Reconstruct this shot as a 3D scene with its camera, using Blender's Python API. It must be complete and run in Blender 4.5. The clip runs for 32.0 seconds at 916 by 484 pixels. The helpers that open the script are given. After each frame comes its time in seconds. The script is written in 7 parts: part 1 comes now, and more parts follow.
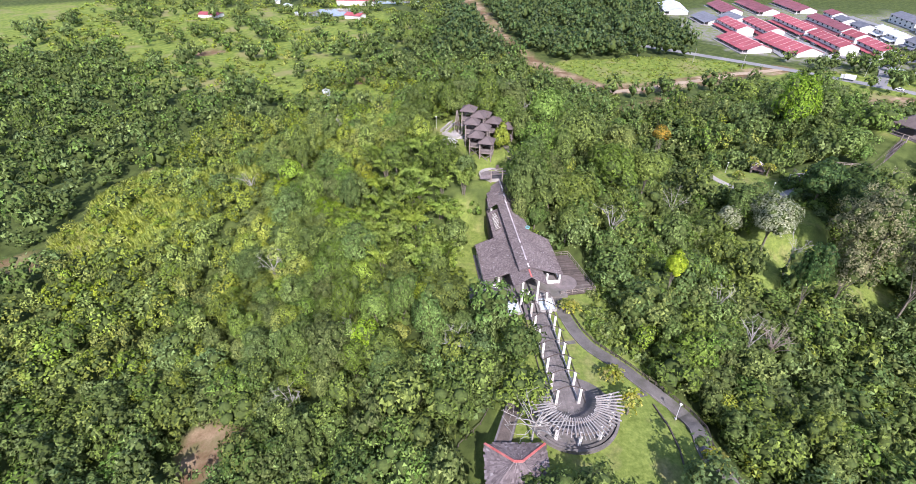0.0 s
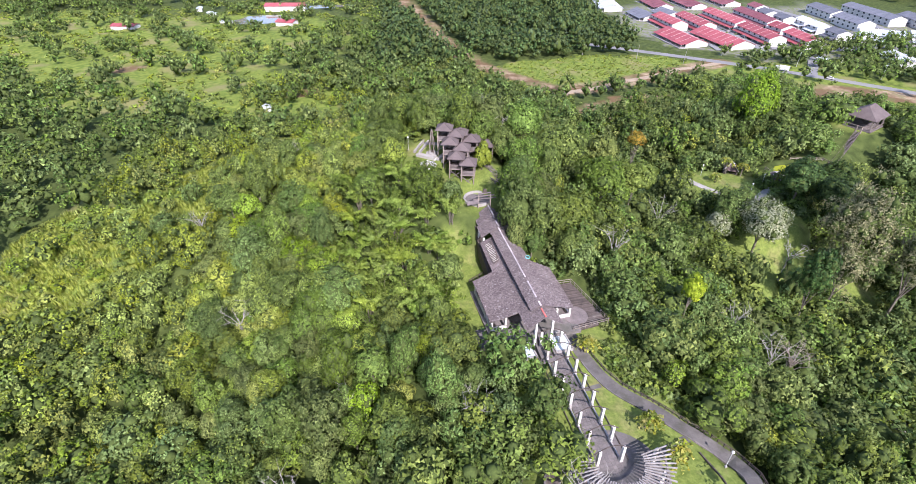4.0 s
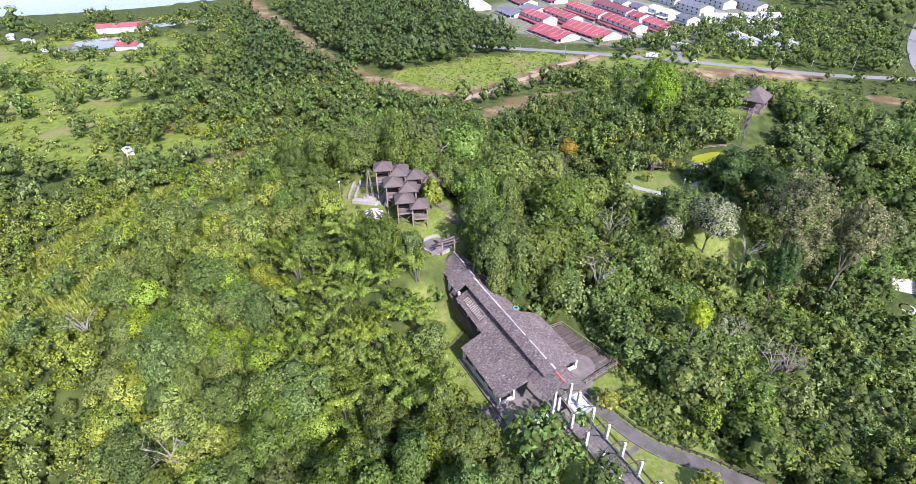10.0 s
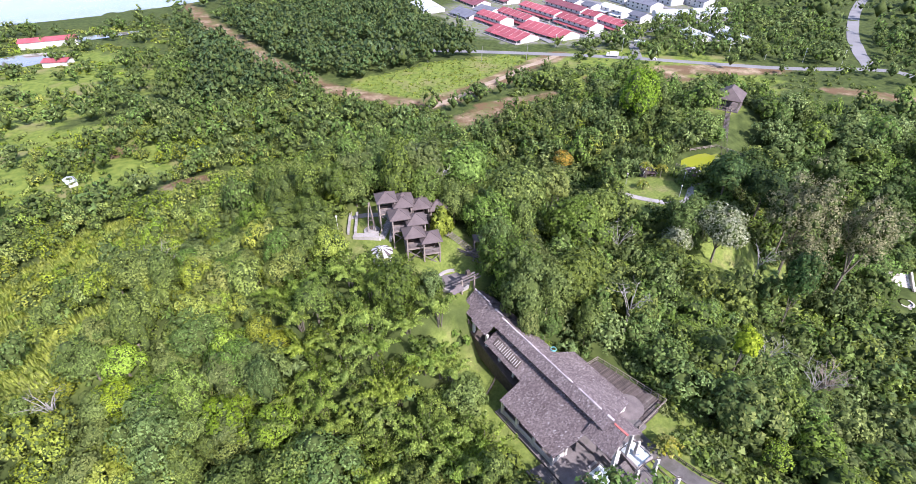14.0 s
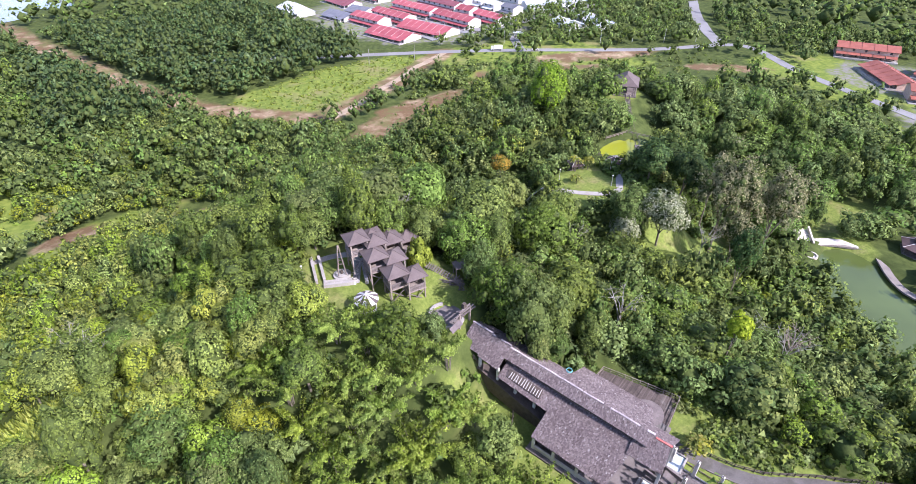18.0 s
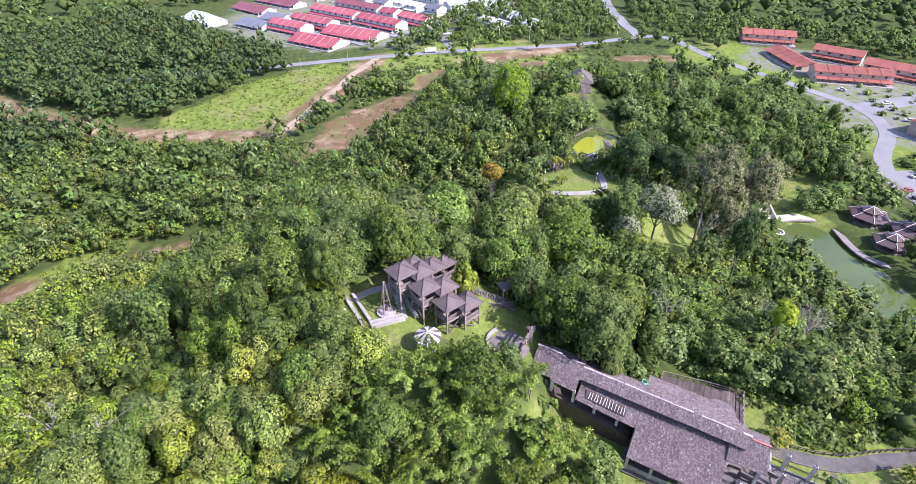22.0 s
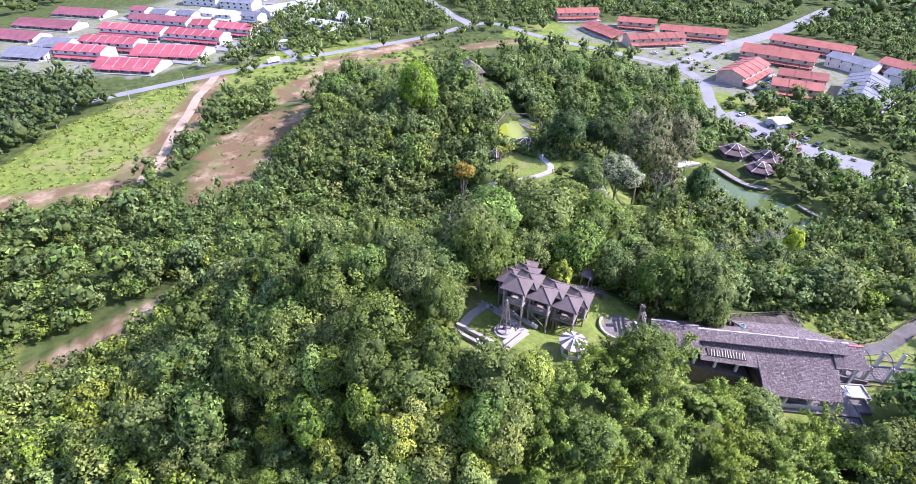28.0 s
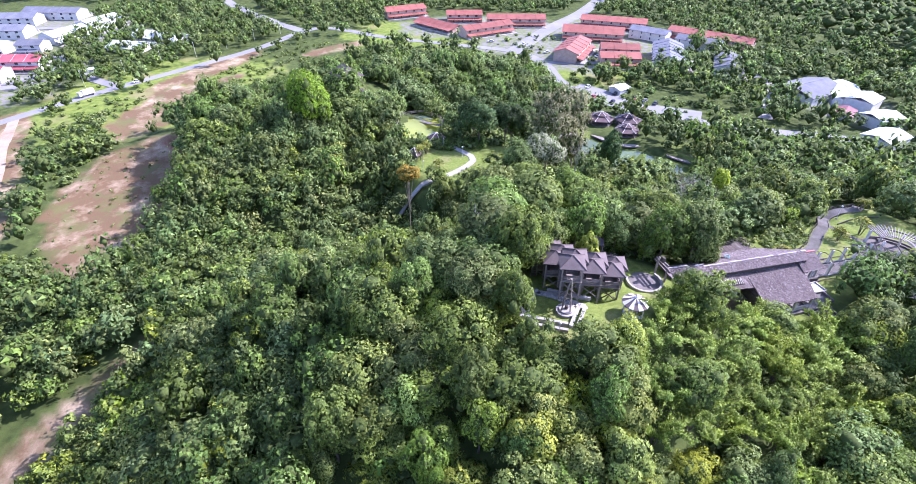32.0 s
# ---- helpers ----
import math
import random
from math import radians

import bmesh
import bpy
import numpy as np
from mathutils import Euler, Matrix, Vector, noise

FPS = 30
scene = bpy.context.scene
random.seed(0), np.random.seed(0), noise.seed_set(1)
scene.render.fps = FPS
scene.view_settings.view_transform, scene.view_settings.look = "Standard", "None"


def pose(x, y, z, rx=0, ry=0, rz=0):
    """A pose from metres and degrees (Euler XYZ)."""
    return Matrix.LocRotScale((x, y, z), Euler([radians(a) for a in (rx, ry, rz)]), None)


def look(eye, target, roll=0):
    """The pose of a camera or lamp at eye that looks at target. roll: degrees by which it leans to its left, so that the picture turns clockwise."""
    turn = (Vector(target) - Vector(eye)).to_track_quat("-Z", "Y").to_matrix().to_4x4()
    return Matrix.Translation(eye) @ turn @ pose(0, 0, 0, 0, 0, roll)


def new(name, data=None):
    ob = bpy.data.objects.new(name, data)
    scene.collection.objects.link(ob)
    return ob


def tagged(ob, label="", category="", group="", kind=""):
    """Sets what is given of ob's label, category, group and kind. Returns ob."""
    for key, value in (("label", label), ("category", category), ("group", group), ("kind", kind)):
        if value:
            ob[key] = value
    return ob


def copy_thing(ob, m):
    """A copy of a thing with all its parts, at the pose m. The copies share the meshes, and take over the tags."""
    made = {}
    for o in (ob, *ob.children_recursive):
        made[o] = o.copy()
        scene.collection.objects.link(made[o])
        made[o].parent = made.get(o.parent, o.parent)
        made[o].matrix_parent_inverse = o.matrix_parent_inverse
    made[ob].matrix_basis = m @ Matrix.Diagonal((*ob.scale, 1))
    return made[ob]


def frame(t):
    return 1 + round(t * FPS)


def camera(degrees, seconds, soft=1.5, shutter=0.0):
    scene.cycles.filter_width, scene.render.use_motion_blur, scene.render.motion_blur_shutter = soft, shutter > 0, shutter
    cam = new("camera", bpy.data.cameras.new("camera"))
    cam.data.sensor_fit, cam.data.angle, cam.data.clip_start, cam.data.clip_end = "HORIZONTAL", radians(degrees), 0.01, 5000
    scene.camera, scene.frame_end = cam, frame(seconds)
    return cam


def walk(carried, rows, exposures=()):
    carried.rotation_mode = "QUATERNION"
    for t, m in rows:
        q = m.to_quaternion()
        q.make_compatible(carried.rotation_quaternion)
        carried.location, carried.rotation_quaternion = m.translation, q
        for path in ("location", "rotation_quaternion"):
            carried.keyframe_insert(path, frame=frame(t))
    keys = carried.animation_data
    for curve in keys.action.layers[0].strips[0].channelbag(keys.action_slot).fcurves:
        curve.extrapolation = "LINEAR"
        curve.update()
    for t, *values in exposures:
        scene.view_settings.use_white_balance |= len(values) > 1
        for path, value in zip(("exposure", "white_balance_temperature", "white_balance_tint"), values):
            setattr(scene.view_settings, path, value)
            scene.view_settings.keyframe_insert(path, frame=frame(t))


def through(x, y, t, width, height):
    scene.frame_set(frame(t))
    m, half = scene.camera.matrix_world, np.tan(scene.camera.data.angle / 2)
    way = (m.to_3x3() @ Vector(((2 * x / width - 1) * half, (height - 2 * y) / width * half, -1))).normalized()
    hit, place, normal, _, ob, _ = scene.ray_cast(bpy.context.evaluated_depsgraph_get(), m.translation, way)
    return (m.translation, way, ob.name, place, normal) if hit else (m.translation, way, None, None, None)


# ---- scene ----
cam = camera(82.61, 32.0, soft=0.4)

PATH = [
    (0.0, pose(0.00, 0.00, 99.67, 55.00, -0.33, 0.00)),
    (0.5, pose(-1.21, 1.78, 99.66, 54.97, -0.35, -0.19)),
    (1.0, pose(-2.41, 3.52, 99.64, 54.93, -0.36, -0.44)),
    (1.5, pose(-3.60, 5.23, 99.63, 54.93, -0.36, -1.05)),
    (2.0, pose(-4.80, 6.90, 99.60, 54.92, -0.31, -2.03)),
    (2.5, pose(-6.00, 8.58, 99.57, 54.94, -0.29, -3.41)),
    (3.0, pose(-7.20, 10.31, 99.53, 54.94, -0.26, -5.03)),
    (3.5, pose(-8.39, 12.04, 99.49, 54.94, -0.28, -6.35)),
    (5.5, pose(-12.68, 19.17, 99.19, 55.02, -0.17, -11.63)),
    (6.0, pose(-13.64, 20.98, 99.17, 55.00, -0.14, -12.91)),
    (6.5, pose(-14.57, 22.79, 99.15, 55.02, -0.14, -13.87)),
    (7.0, pose(-15.48, 24.58, 99.14, 55.02, -0.12, -14.90)),
    (7.5, pose(-16.35, 26.34, 99.14, 55.02, -0.14, -16.05)),
    (8.0, pose(-17.17, 28.09, 99.15, 55.02, -0.15, -17.42)),
    (8.5, pose(-17.95, 29.82, 99.18, 55.01, -0.12, -18.88)),
    (9.0, pose(-18.70, 31.60, 99.21, 55.02, -0.08, -20.37)),
    (9.5, pose(-19.42, 33.42, 99.23, 55.02, -0.06, -21.57)),
    (10.0, pose(-20.12, 35.28, 99.24, 55.01, -0.03, -22.76)),
    (10.5, pose(-20.82, 37.17, 99.24, 55.00, 0.03, -23.98)),
    (11.0, pose(-21.49, 39.05, 99.24, 55.05, 0.06, -25.13)),
    (11.5, pose(-22.13, 40.92, 99.24, 55.05, 0.07, -26.07)),
    (12.0, pose(-22.79, 42.79, 99.24, 55.02, 0.07, -27.02)),
    (12.5, pose(-23.48, 44.66, 99.25, 55.01, 0.08, -27.85)),
    (13.0, pose(-24.22, 46.53, 99.26, 54.99, 0.09, -28.35)),
    (13.5, pose(-24.98, 48.40, 99.29, 55.00, 0.10, -28.67)),
    (14.0, pose(-25.78, 50.26, 99.32, 54.97, 0.10, -28.92)),
    (14.5, pose(-26.60, 52.12, 99.37, 54.94, 0.12, -29.30)),
    (16.5, pose(-31.17, 59.90, 100.63, 54.60, 0.20, -35.48)),
    (17.0, pose(-32.16, 62.08, 100.72, 54.52, 0.20, -38.36)),
    (17.5, pose(-33.13, 64.27, 100.79, 54.47, 0.21, -41.10)),
    (18.0, pose(-34.08, 66.48, 100.86, 54.42, 0.21, -43.76)),
    (18.5, pose(-35.02, 68.76, 100.93, 54.38, 0.20, -45.65)),
    (19.0, pose(-35.97, 71.10, 101.02, 54.37, 0.18, -47.10)),
    (19.5, pose(-36.93, 73.48, 101.10, 54.35, 0.14, -48.27)),
    (20.0, pose(-37.98, 75.91, 101.18, 54.32, 0.14, -49.12)),
    (20.5, pose(-39.15, 78.37, 101.25, 54.31, 0.13, -49.84)),
    (21.0, pose(-40.42, 80.88, 101.31, 54.33, 0.12, -50.75)),
    (21.5, pose(-41.77, 83.49, 101.34, 54.33, 0.08, -52.40)),
    (22.0, pose(-43.15, 86.23, 101.35, 54.32, 0.09, -54.22)),
    (22.5, pose(-44.55, 89.08, 101.33, 54.31, 0.09, -55.97)),
    (23.0, pose(-45.94, 92.02, 101.30, 54.27, 0.08, -57.79)),
    (23.5, pose(-47.30, 95.05, 101.26, 54.25, 0.03, -59.61)),
    (24.0, pose(-48.64, 98.19, 101.22, 54.24, -0.02, -61.42)),
    (24.5, pose(-49.95, 101.43, 101.19, 54.21, -0.04, -63.30)),
    (25.0, pose(-51.22, 104.76, 101.15, 54.18, -0.07, -65.04)),
    (25.5, pose(-52.45, 108.14, 101.12, 54.15, -0.11, -66.75)),
    (27.5, pose(-55.57, 122.53, 100.57, 54.13, -0.19, -74.33)),
    (28.0, pose(-56.03, 126.27, 100.36, 54.10, -0.15, -77.18)),
    (28.5, pose(-56.41, 130.05, 100.16, 54.07, -0.15, -80.15)),
    (29.0, pose(-56.67, 133.91, 99.97, 54.10, -0.13, -82.61)),
    (29.5, pose(-56.79, 137.82, 99.78, 54.13, -0.17, -84.66)),
    (30.0, pose(-56.80, 141.76, 99.59, 54.17, -0.17, -86.19)),
    (30.5, pose(-56.71, 145.69, 99.39, 54.17, -0.18, -88.54)),
    (31.0, pose(-56.52, 149.61, 99.19, 54.20, -0.20, -91.54)),
    (31.5, pose(-56.25, 153.52, 98.97, 54.24, -0.25, -94.86)),
    (32.0, pose(-55.93, 157.43, 98.74, 54.34, -0.29, -98.72)),
]
walk(cam, PATH, exposures=[(0, 1.05, 6120, 23), (16, 1.17, 6020, 26), (28, 1.46, 5720, 33), (32, 1.62, 5560, 35)])

# ---------------------------------------------------------------- world, sun
SUN_FROM = Vector((0.14, -0.78, 0.70)).normalized()
world = bpy.data.worlds.new("sky")
scene.world = world
world.use_nodes = True
wn = world.node_tree
sky = wn.nodes.new("ShaderNodeTexSky")
sky.sky_type, sky.sun_disc = "NISHITA", False
sky.sun_elevation = math.asin(SUN_FROM.z)
sky.sun_rotation = math.atan2(SUN_FROM.x, SUN_FROM.y)
wn.links.new(sky.outputs[0], wn.nodes["Background"].inputs[0])
wn.nodes["Background"].inputs[1].default_value = 0.15
sun = new("sun", bpy.data.lights.new("sun", "SUN"))
sun.data.energy, sun.data.angle, sun.data.color = 4.0, radians(0.6), (1.0, 0.97, 0.92)
sun.matrix_world = look(SUN_FROM * 300, (0, 0, 0))


# ---------------------------------------------------------------- materials
def material(name, rough=0.8, spec=0.3):
    m = bpy.data.materials.new(name)
    m.use_nodes = True
    b = m.node_tree.nodes["Principled BSDF"]
    b.inputs["Roughness"].default_value = rough
    b.inputs["Specular IOR Level"].default_value = spec
    return m, m.node_tree, b


def node(nt, kind, **inputs):
    n = nt.nodes.new(kind)
    for k, v in inputs.items():
        n.inputs[k.replace("_", " ")].default_value = v
    return n


def world_coords(nt, scale=(1, 1, 1)):
    ge = nt.nodes.new("ShaderNodeNewGeometry")
    mp = nt.nodes.new("ShaderNodeMapping")
    mp.inputs["Scale"].default_value = scale
    nt.links.new(ge.outputs["Position"], mp.inputs[0])
    return mp.outputs[0]


def noise_tex(nt, vec, scale, detail=4, rough=0.55):
    n = node(nt, "ShaderNodeTexNoise", Scale=scale, Detail=detail, Roughness=rough)
    nt.links.new(vec, n.inputs["Vector"])
    return n.outputs[0]


def ramp(nt, fac, *stops):
    r = nt.nodes.new("ShaderNodeValToRGB")
    e = r.color_ramp.elements
    while len(e) < len(stops):
        e.new(0.5)
    for el, (p, c) in zip(e, stops):
        el.position, el.color = p, (*c, 1)
    nt.links.new(fac, r.inputs[0])
    return r.outputs[0]


def mix(nt, fac, a, b, how="MIX"):
    n = nt.nodes.new("ShaderNodeMix")
    n.data_type, n.blend_type = "RGBA", how
    for sock, v in ((n.inputs[0], fac), (n.inputs[6], a), (n.inputs[7], b)):
        if hasattr(v, "links"):
            nt.links.new(v, sock)
        else:
            sock.default_value = v if isinstance(v, float) else (*v, 1)
    return n.outputs[2]


def bump(nt, bsdf, height, strength=0.4, dist=0.05):
    b = node(nt, "ShaderNodeBump", Strength=strength, Distance=dist)
    nt.links.new(height, b.inputs["Height"])
    nt.links.new(b.outputs[0], bsdf.inputs["Normal"])


def surface(name, dark, light, scale=1.0, rough=0.8, spec=0.25, grain=8.0, stretch=(1, 1, 1), relief=0.35, dist=0.03, per_object=0.0, stain=None):
    """A surface with grain and large stains, both at real size."""
    m, nt, b = material(name, rough, spec)
    v = world_coords(nt, stretch)
    big = noise_tex(nt, v, scale, 5)
    fine = noise_tex(nt, v, scale * grain, 3)
    c = ramp(nt, big, (0.3, dark), (0.7, light))
    c = mix(nt, 0.35, c, ramp(nt, fine, (0.3, dark), (0.7, light)))
    if stain:
        c = mix(nt, ramp(nt, noise_tex(nt, v, scale * 0.4, 6, 0.65), (0.52, (0, 0, 0)), (0.68, (1, 1, 1))), c, stain)
    if per_object:
        oi = nt.nodes.new("ShaderNodeObjectInfo")
        hsv = nt.nodes.new("ShaderNodeHueSaturation")
        mr = node(nt, "ShaderNodeMapRange")
        mr.inputs["To Min"].default_value, mr.inputs["To Max"].default_value = 1 - per_object, 1 + per_object
        nt.links.new(oi.outputs["Random"], mr.inputs[0])
        nt.links.new(mr.outputs[0], hsv.inputs["Value"])
        nt.links.new(c, hsv.inputs["Color"])
        c = hsv.outputs[0]
    nt.links.new(c, b.inputs["Base Color"])
    if relief:
        bump(nt, b, fine, relief, dist)
    return m


def leaf_material(name, dark, mid, light, per_tree=True, through=0.38, vary=1.0):
    """Leaves: each sprig a little lighter or darker, each tree its own hue, strength and depth of colour."""
    m, nt, b = material(name, 0.62, 0.18)
    ge = nt.nodes.new("ShaderNodeNewGeometry")
    c = ramp(nt, ge.outputs["Random Per Island"], (0.0, dark), (0.5, mid), (0.93, light), (1.0, tuple(min(v * 1.25, 0.6) for v in light)))
    if per_tree:
        rnd = nt.nodes.new("ShaderNodeObjectInfo").outputs["Random"]
    else:
        at = nt.nodes.new("ShaderNodeAttribute")
        at.attribute_name = "tint"
        rnd = at.outputs["Fac"]

    def spin(times):
        """The tree's number, stirred."""
        mul = node(nt, "ShaderNodeMath")
        mul.operation = "MULTIPLY"
        mul.inputs[1].default_value = times
        nt.links.new(rnd, mul.inputs[0])
        fr = node(nt, "ShaderNodeMath")
        fr.operation = "FRACT"
        nt.links.new(mul.outputs[0], fr.inputs[0])
        return fr.outputs[0]

    hsv = nt.nodes.new("ShaderNodeHueSaturation")
    for sock, src, lo, hi in (("Hue", rnd, 0.5 - 0.022 * vary, 0.5 + 0.026 * vary), ("Value", spin(7.31), 1 + 0.3 * min(vary, 1), 1 - 0.32 * min(vary, 1)), ("Saturation", spin(23.7), 1 - 0.14 * min(vary, 1), 1 + 0.1 * min(vary, 1))):
        mr = node(nt, "ShaderNodeMapRange")
        mr.inputs["To Min"].default_value, mr.inputs["To Max"].default_value = lo, hi
        nt.links.new(src, mr.inputs[0])
        nt.links.new(mr.outputs[0], hsv.inputs[sock])
    patch = node(nt, "ShaderNodeTexNoise", Scale=0.55, Detail=3.0, Roughness=0.6)
    nt.links.new(ge.outputs["Position"], patch.inputs["Vector"])
    c = mix(nt, 1.0, c, ramp(nt, patch.outputs[0], (0.34, (0.74, 0.76, 0.78)), (0.68, (1.25, 1.22, 1.15))), "MULTIPLY")
    nt.links.new(c, hsv.inputs["Color"])
    nt.links.new(hsv.outputs[0], b.inputs["Base Color"])
    tr = nt.nodes.new("ShaderNodeBsdfTranslucent")
    nt.links.new(hsv.outputs[0], tr.inputs[0])
    mx = node(nt, "ShaderNodeMixShader", Fac=through)
    nt.links.new(b.outputs[0], mx.inputs[1])
    nt.links.new(tr.outputs[0], mx.inputs[2])
    nt.links.new(mx.outputs[0], nt.nodes["Material Output"].inputs[0])
    return m


# ---------------------------------------------------------------- terrain
PLAIN, LAKE, POND = 3.6, 5.8, 24.0
SPINES = [  # crest from, crest to, half width: the park hill, its spurs and the eastern hill
    ((26, 20, 29), (16, 80, 32), 55),
    ((16, 80, 32), (5, 122, 42), 54),
    ((5, 122, 42), (2, 140, 43), 40),
    ((0, 130, 40), (-44, 146, 31), 36),
    ((-44, 146, 31), (-76, 144, 20), 35),
    ((-76, 144, 20), (-128, 132, 4.5), 34),
    ((-6, 160, 36), (-30, 212, 13), 34),
    ((90, 204, 17), (152, 216, 22), 26),
    ((2, 140, 42), (16, 168, 34), 36),
    ((16, 168, 32), (48, 196, 15), 40),
    ((108, 184, 24), (156, 171, 28), 34),
    ((156, 170, 26), (205, 108, 14), 34),
    ((62, 106, 21), (92, 134, 24.5), 27),
    ((92, 134, 24.5), (140, 160, 25.5), 25),
    ((84, 48, 8.5), (150, 66, 7.5), 55),
]


def smooth(a, b, v):
    u = np.clip((v - a) / (b - a), 0, 1)
    return u * u * (3 - 2 * u)


def seg_dist(x, y, a, b):
    dx, dy = b[0] - a[0], b[1] - a[1]
    u = np.clip(((x - a[0]) * dx + (y - a[1]) * dy) / (dx * dx + dy * dy + 1e-9), 0, 1)
    return np.hypot(x - a[0] - u * dx, y - a[1] - u * dy), u


def poly_dist(x, y, pts):
    return np.min([seg_dist(x, y, a, b)[0] for a, b in zip(pts[:-1], pts[1:])], axis=0)


def oval(x, y, cx, cy, rx, ry, turn=0.0):
    """Below 1 inside the oval."""
    c, s = math.cos(radians(turn)), math.sin(radians(turn))
    u, v = (x - cx) * c + (y - cy) * s, -(x - cx) * s + (y - cy) * c
    return np.sqrt((u / rx) ** 2 + (v / ry) ** 2)


def waves(x, y, size, seed=0.0):
    a, b = x / size + seed, y / size - seed
    return (np.sin(a * 1.3 + 1.7 * np.sin(b * 0.9)) + np.sin(b * 1.7 + 1.3 * np.sin(a * 1.1 + 2)) + np.sin((a + b) * 2.3 + 0.6)) / 3


# places that are kept level: centre, radii, turn, height
LEVEL = [(19, 60, 13, 26, 8, 31.0), (24, 44, 15, 9, 0, 31.0), (16, 86, 14, 11, 0, 31.1), (7, 95, 6, 9, 8, 31.4), (0, 131, 8, 10, -20, 43.1), (5, 131, 8, 6, 0, 43.0), (6.5, 122.5, 5, 5.5, 0, 41.4), (9, 114, 5, 4, 0, 39.5),
         (88, 132, 14, 19, 20, 24.4), (72, 103, 9, 8, 0, 21.5), (117, 143, 13, 10, 0, 24.4), (143, 57, 15, 12, 30, 7.0), (128, 88, 9, 8, 0, 7.0), (157.8, 169.7, 7, 7, 0, 27.0)]
PATH_MAIN = [(19.9, 79.6), (20.3, 75.6), (22.1, 69.1), (24.0, 65.5), (26.3, 63.0), (28.9, 60.2), (31.2, 57.2), (34.0, 54.8), (36.4, 52.2), (37.0, 48.8), (36.6, 45.6), (37.2, 43.0), (39.7, 40.6), (44.0, 37.5)]
ROAD = [(60, 430), (120, 385), (198, 328), (240, 293), (300, 236), (345, 207), (352, 188), (322, 150), (300, 110), (276, 70), (250, 58), (215, 58), (190, 50), (160, 20), (140, -12), (120, -60)]
ROAD_EAST = [(276, 70), (330, 30), (382, -15), (470, -75)]
ROAD_FAR = [(345, 207), (420, 260), (560, 330), (760, 400)]
TRACK = [(201, 325), (146, 304), (102, 287), (80, 283), (62, 312), (49, 335), (34, 375), (14, 525), (0, 640)]
LAKE_OVALS = [(118, 63, 27, 11.5, 38), (105, 51, 13, 10, 0), (117, 143, 10.5, 7, 0), (-107, 482, 23, 15, 10), (-120, 735, 200, 118, 0), (-63, 528, 25, 6, 8)]
CUT = (120, 250, 45, 20, 8)  # the earth cut at the foot of the eastern hill


def height(x, y):
    p, total = 11.0, np.full(np.shape(x), 0.6 ** 11.0)
    for a, b, w in SPINES:
        d, u = seg_dist(x, y, a, b)
        total = total + np.maximum((a[2] + (b[2] - a[2]) * u - PLAIN) * np.exp(-(d / w) ** 2), 0) ** p
    h = PLAIN - 0.6 + total ** (1 / p) + 0.7 * waves(x, y, 19) + 0.3 * waves(x, y, 7, 3)
    o = oval(x, y, *CUT)
    h = h + (PLAIN + 0.2 + 0.3 * waves(x, y, 9) - h) * (1 - smooth(0.95, 1.05, o))
    for cx, cy, rx, ry, tn, z in LEVEL:
        k = 1 - smooth(0.85, 1.4, oval(x, y, cx, cy, rx, ry, tn))
        h = h + (z - h) * k
    far = smooth(14, 26, np.minimum(poly_dist(x, y, ROAD), poly_dist(x, y, ROAD_EAST)))
    h = np.where(h < 12, PLAIN + (h - PLAIN) * far, h)
    for i, (cx, cy, rx, ry, tn) in enumerate(LAKE_OVALS):
        z = (LAKE, LAKE, POND, PLAIN, PLAIN, PLAIN)[i]
        k = 1 - smooth(0.93, 1.12, oval(x, y, cx, cy, rx, ry, tn))
        h = h + (z - 0.9 - h) * k
    return h


def ground_z(x, y):
    return float(height(np.array([x]), np.array([y]))[0])


def graded(lo, hi, step, out_lo, out_hi):
    mid = list(np.arange(lo, hi + 0.01, step))
    a, s = [lo], step
    while a[-1] > out_lo:
        s *= 1.16
        a.append(a[-1] - s)
    b, s = [mid[-1]], step
    while b[-1] < out_hi:
        s *= 1.16
        b.append(b[-1] + s)
    return np.array(a[:0:-1] + mid + b[1:])


def build_ground():
    xs, ys = graded(-130, 330, 2.6, -2400, 3200), graded(-20, 400, 2.6, -1500, 3800)
    X, Y = np.meshgrid(xs, ys)
    Z = height(X, Y)
    nx, ny = len(xs), len(ys)
    idx = np.arange(nx * ny).reshape(ny, nx)
    quads = np.stack([idx[:-1, :-1], idx[:-1, 1:], idx[1:, 1:], idx[1:, :-1]], -1).reshape(-1, 4)
    me = bpy.data.meshes.new("ground")
    me.from_pydata(np.stack([X, Y, Z], -1).reshape(-1, 3).tolist(), [], quads.tolist())
    me.polygons.foreach_set("use_smooth", np.ones(len(quads), bool))
    for name, val in zones(X, Y).items():
        at = me.attributes.new(name, "FLOAT", "POINT")
        at.data.foreach_set("value", val.ravel().astype(np.float32))
    return me


FIELD = (112, 320, 74, 28, 6)


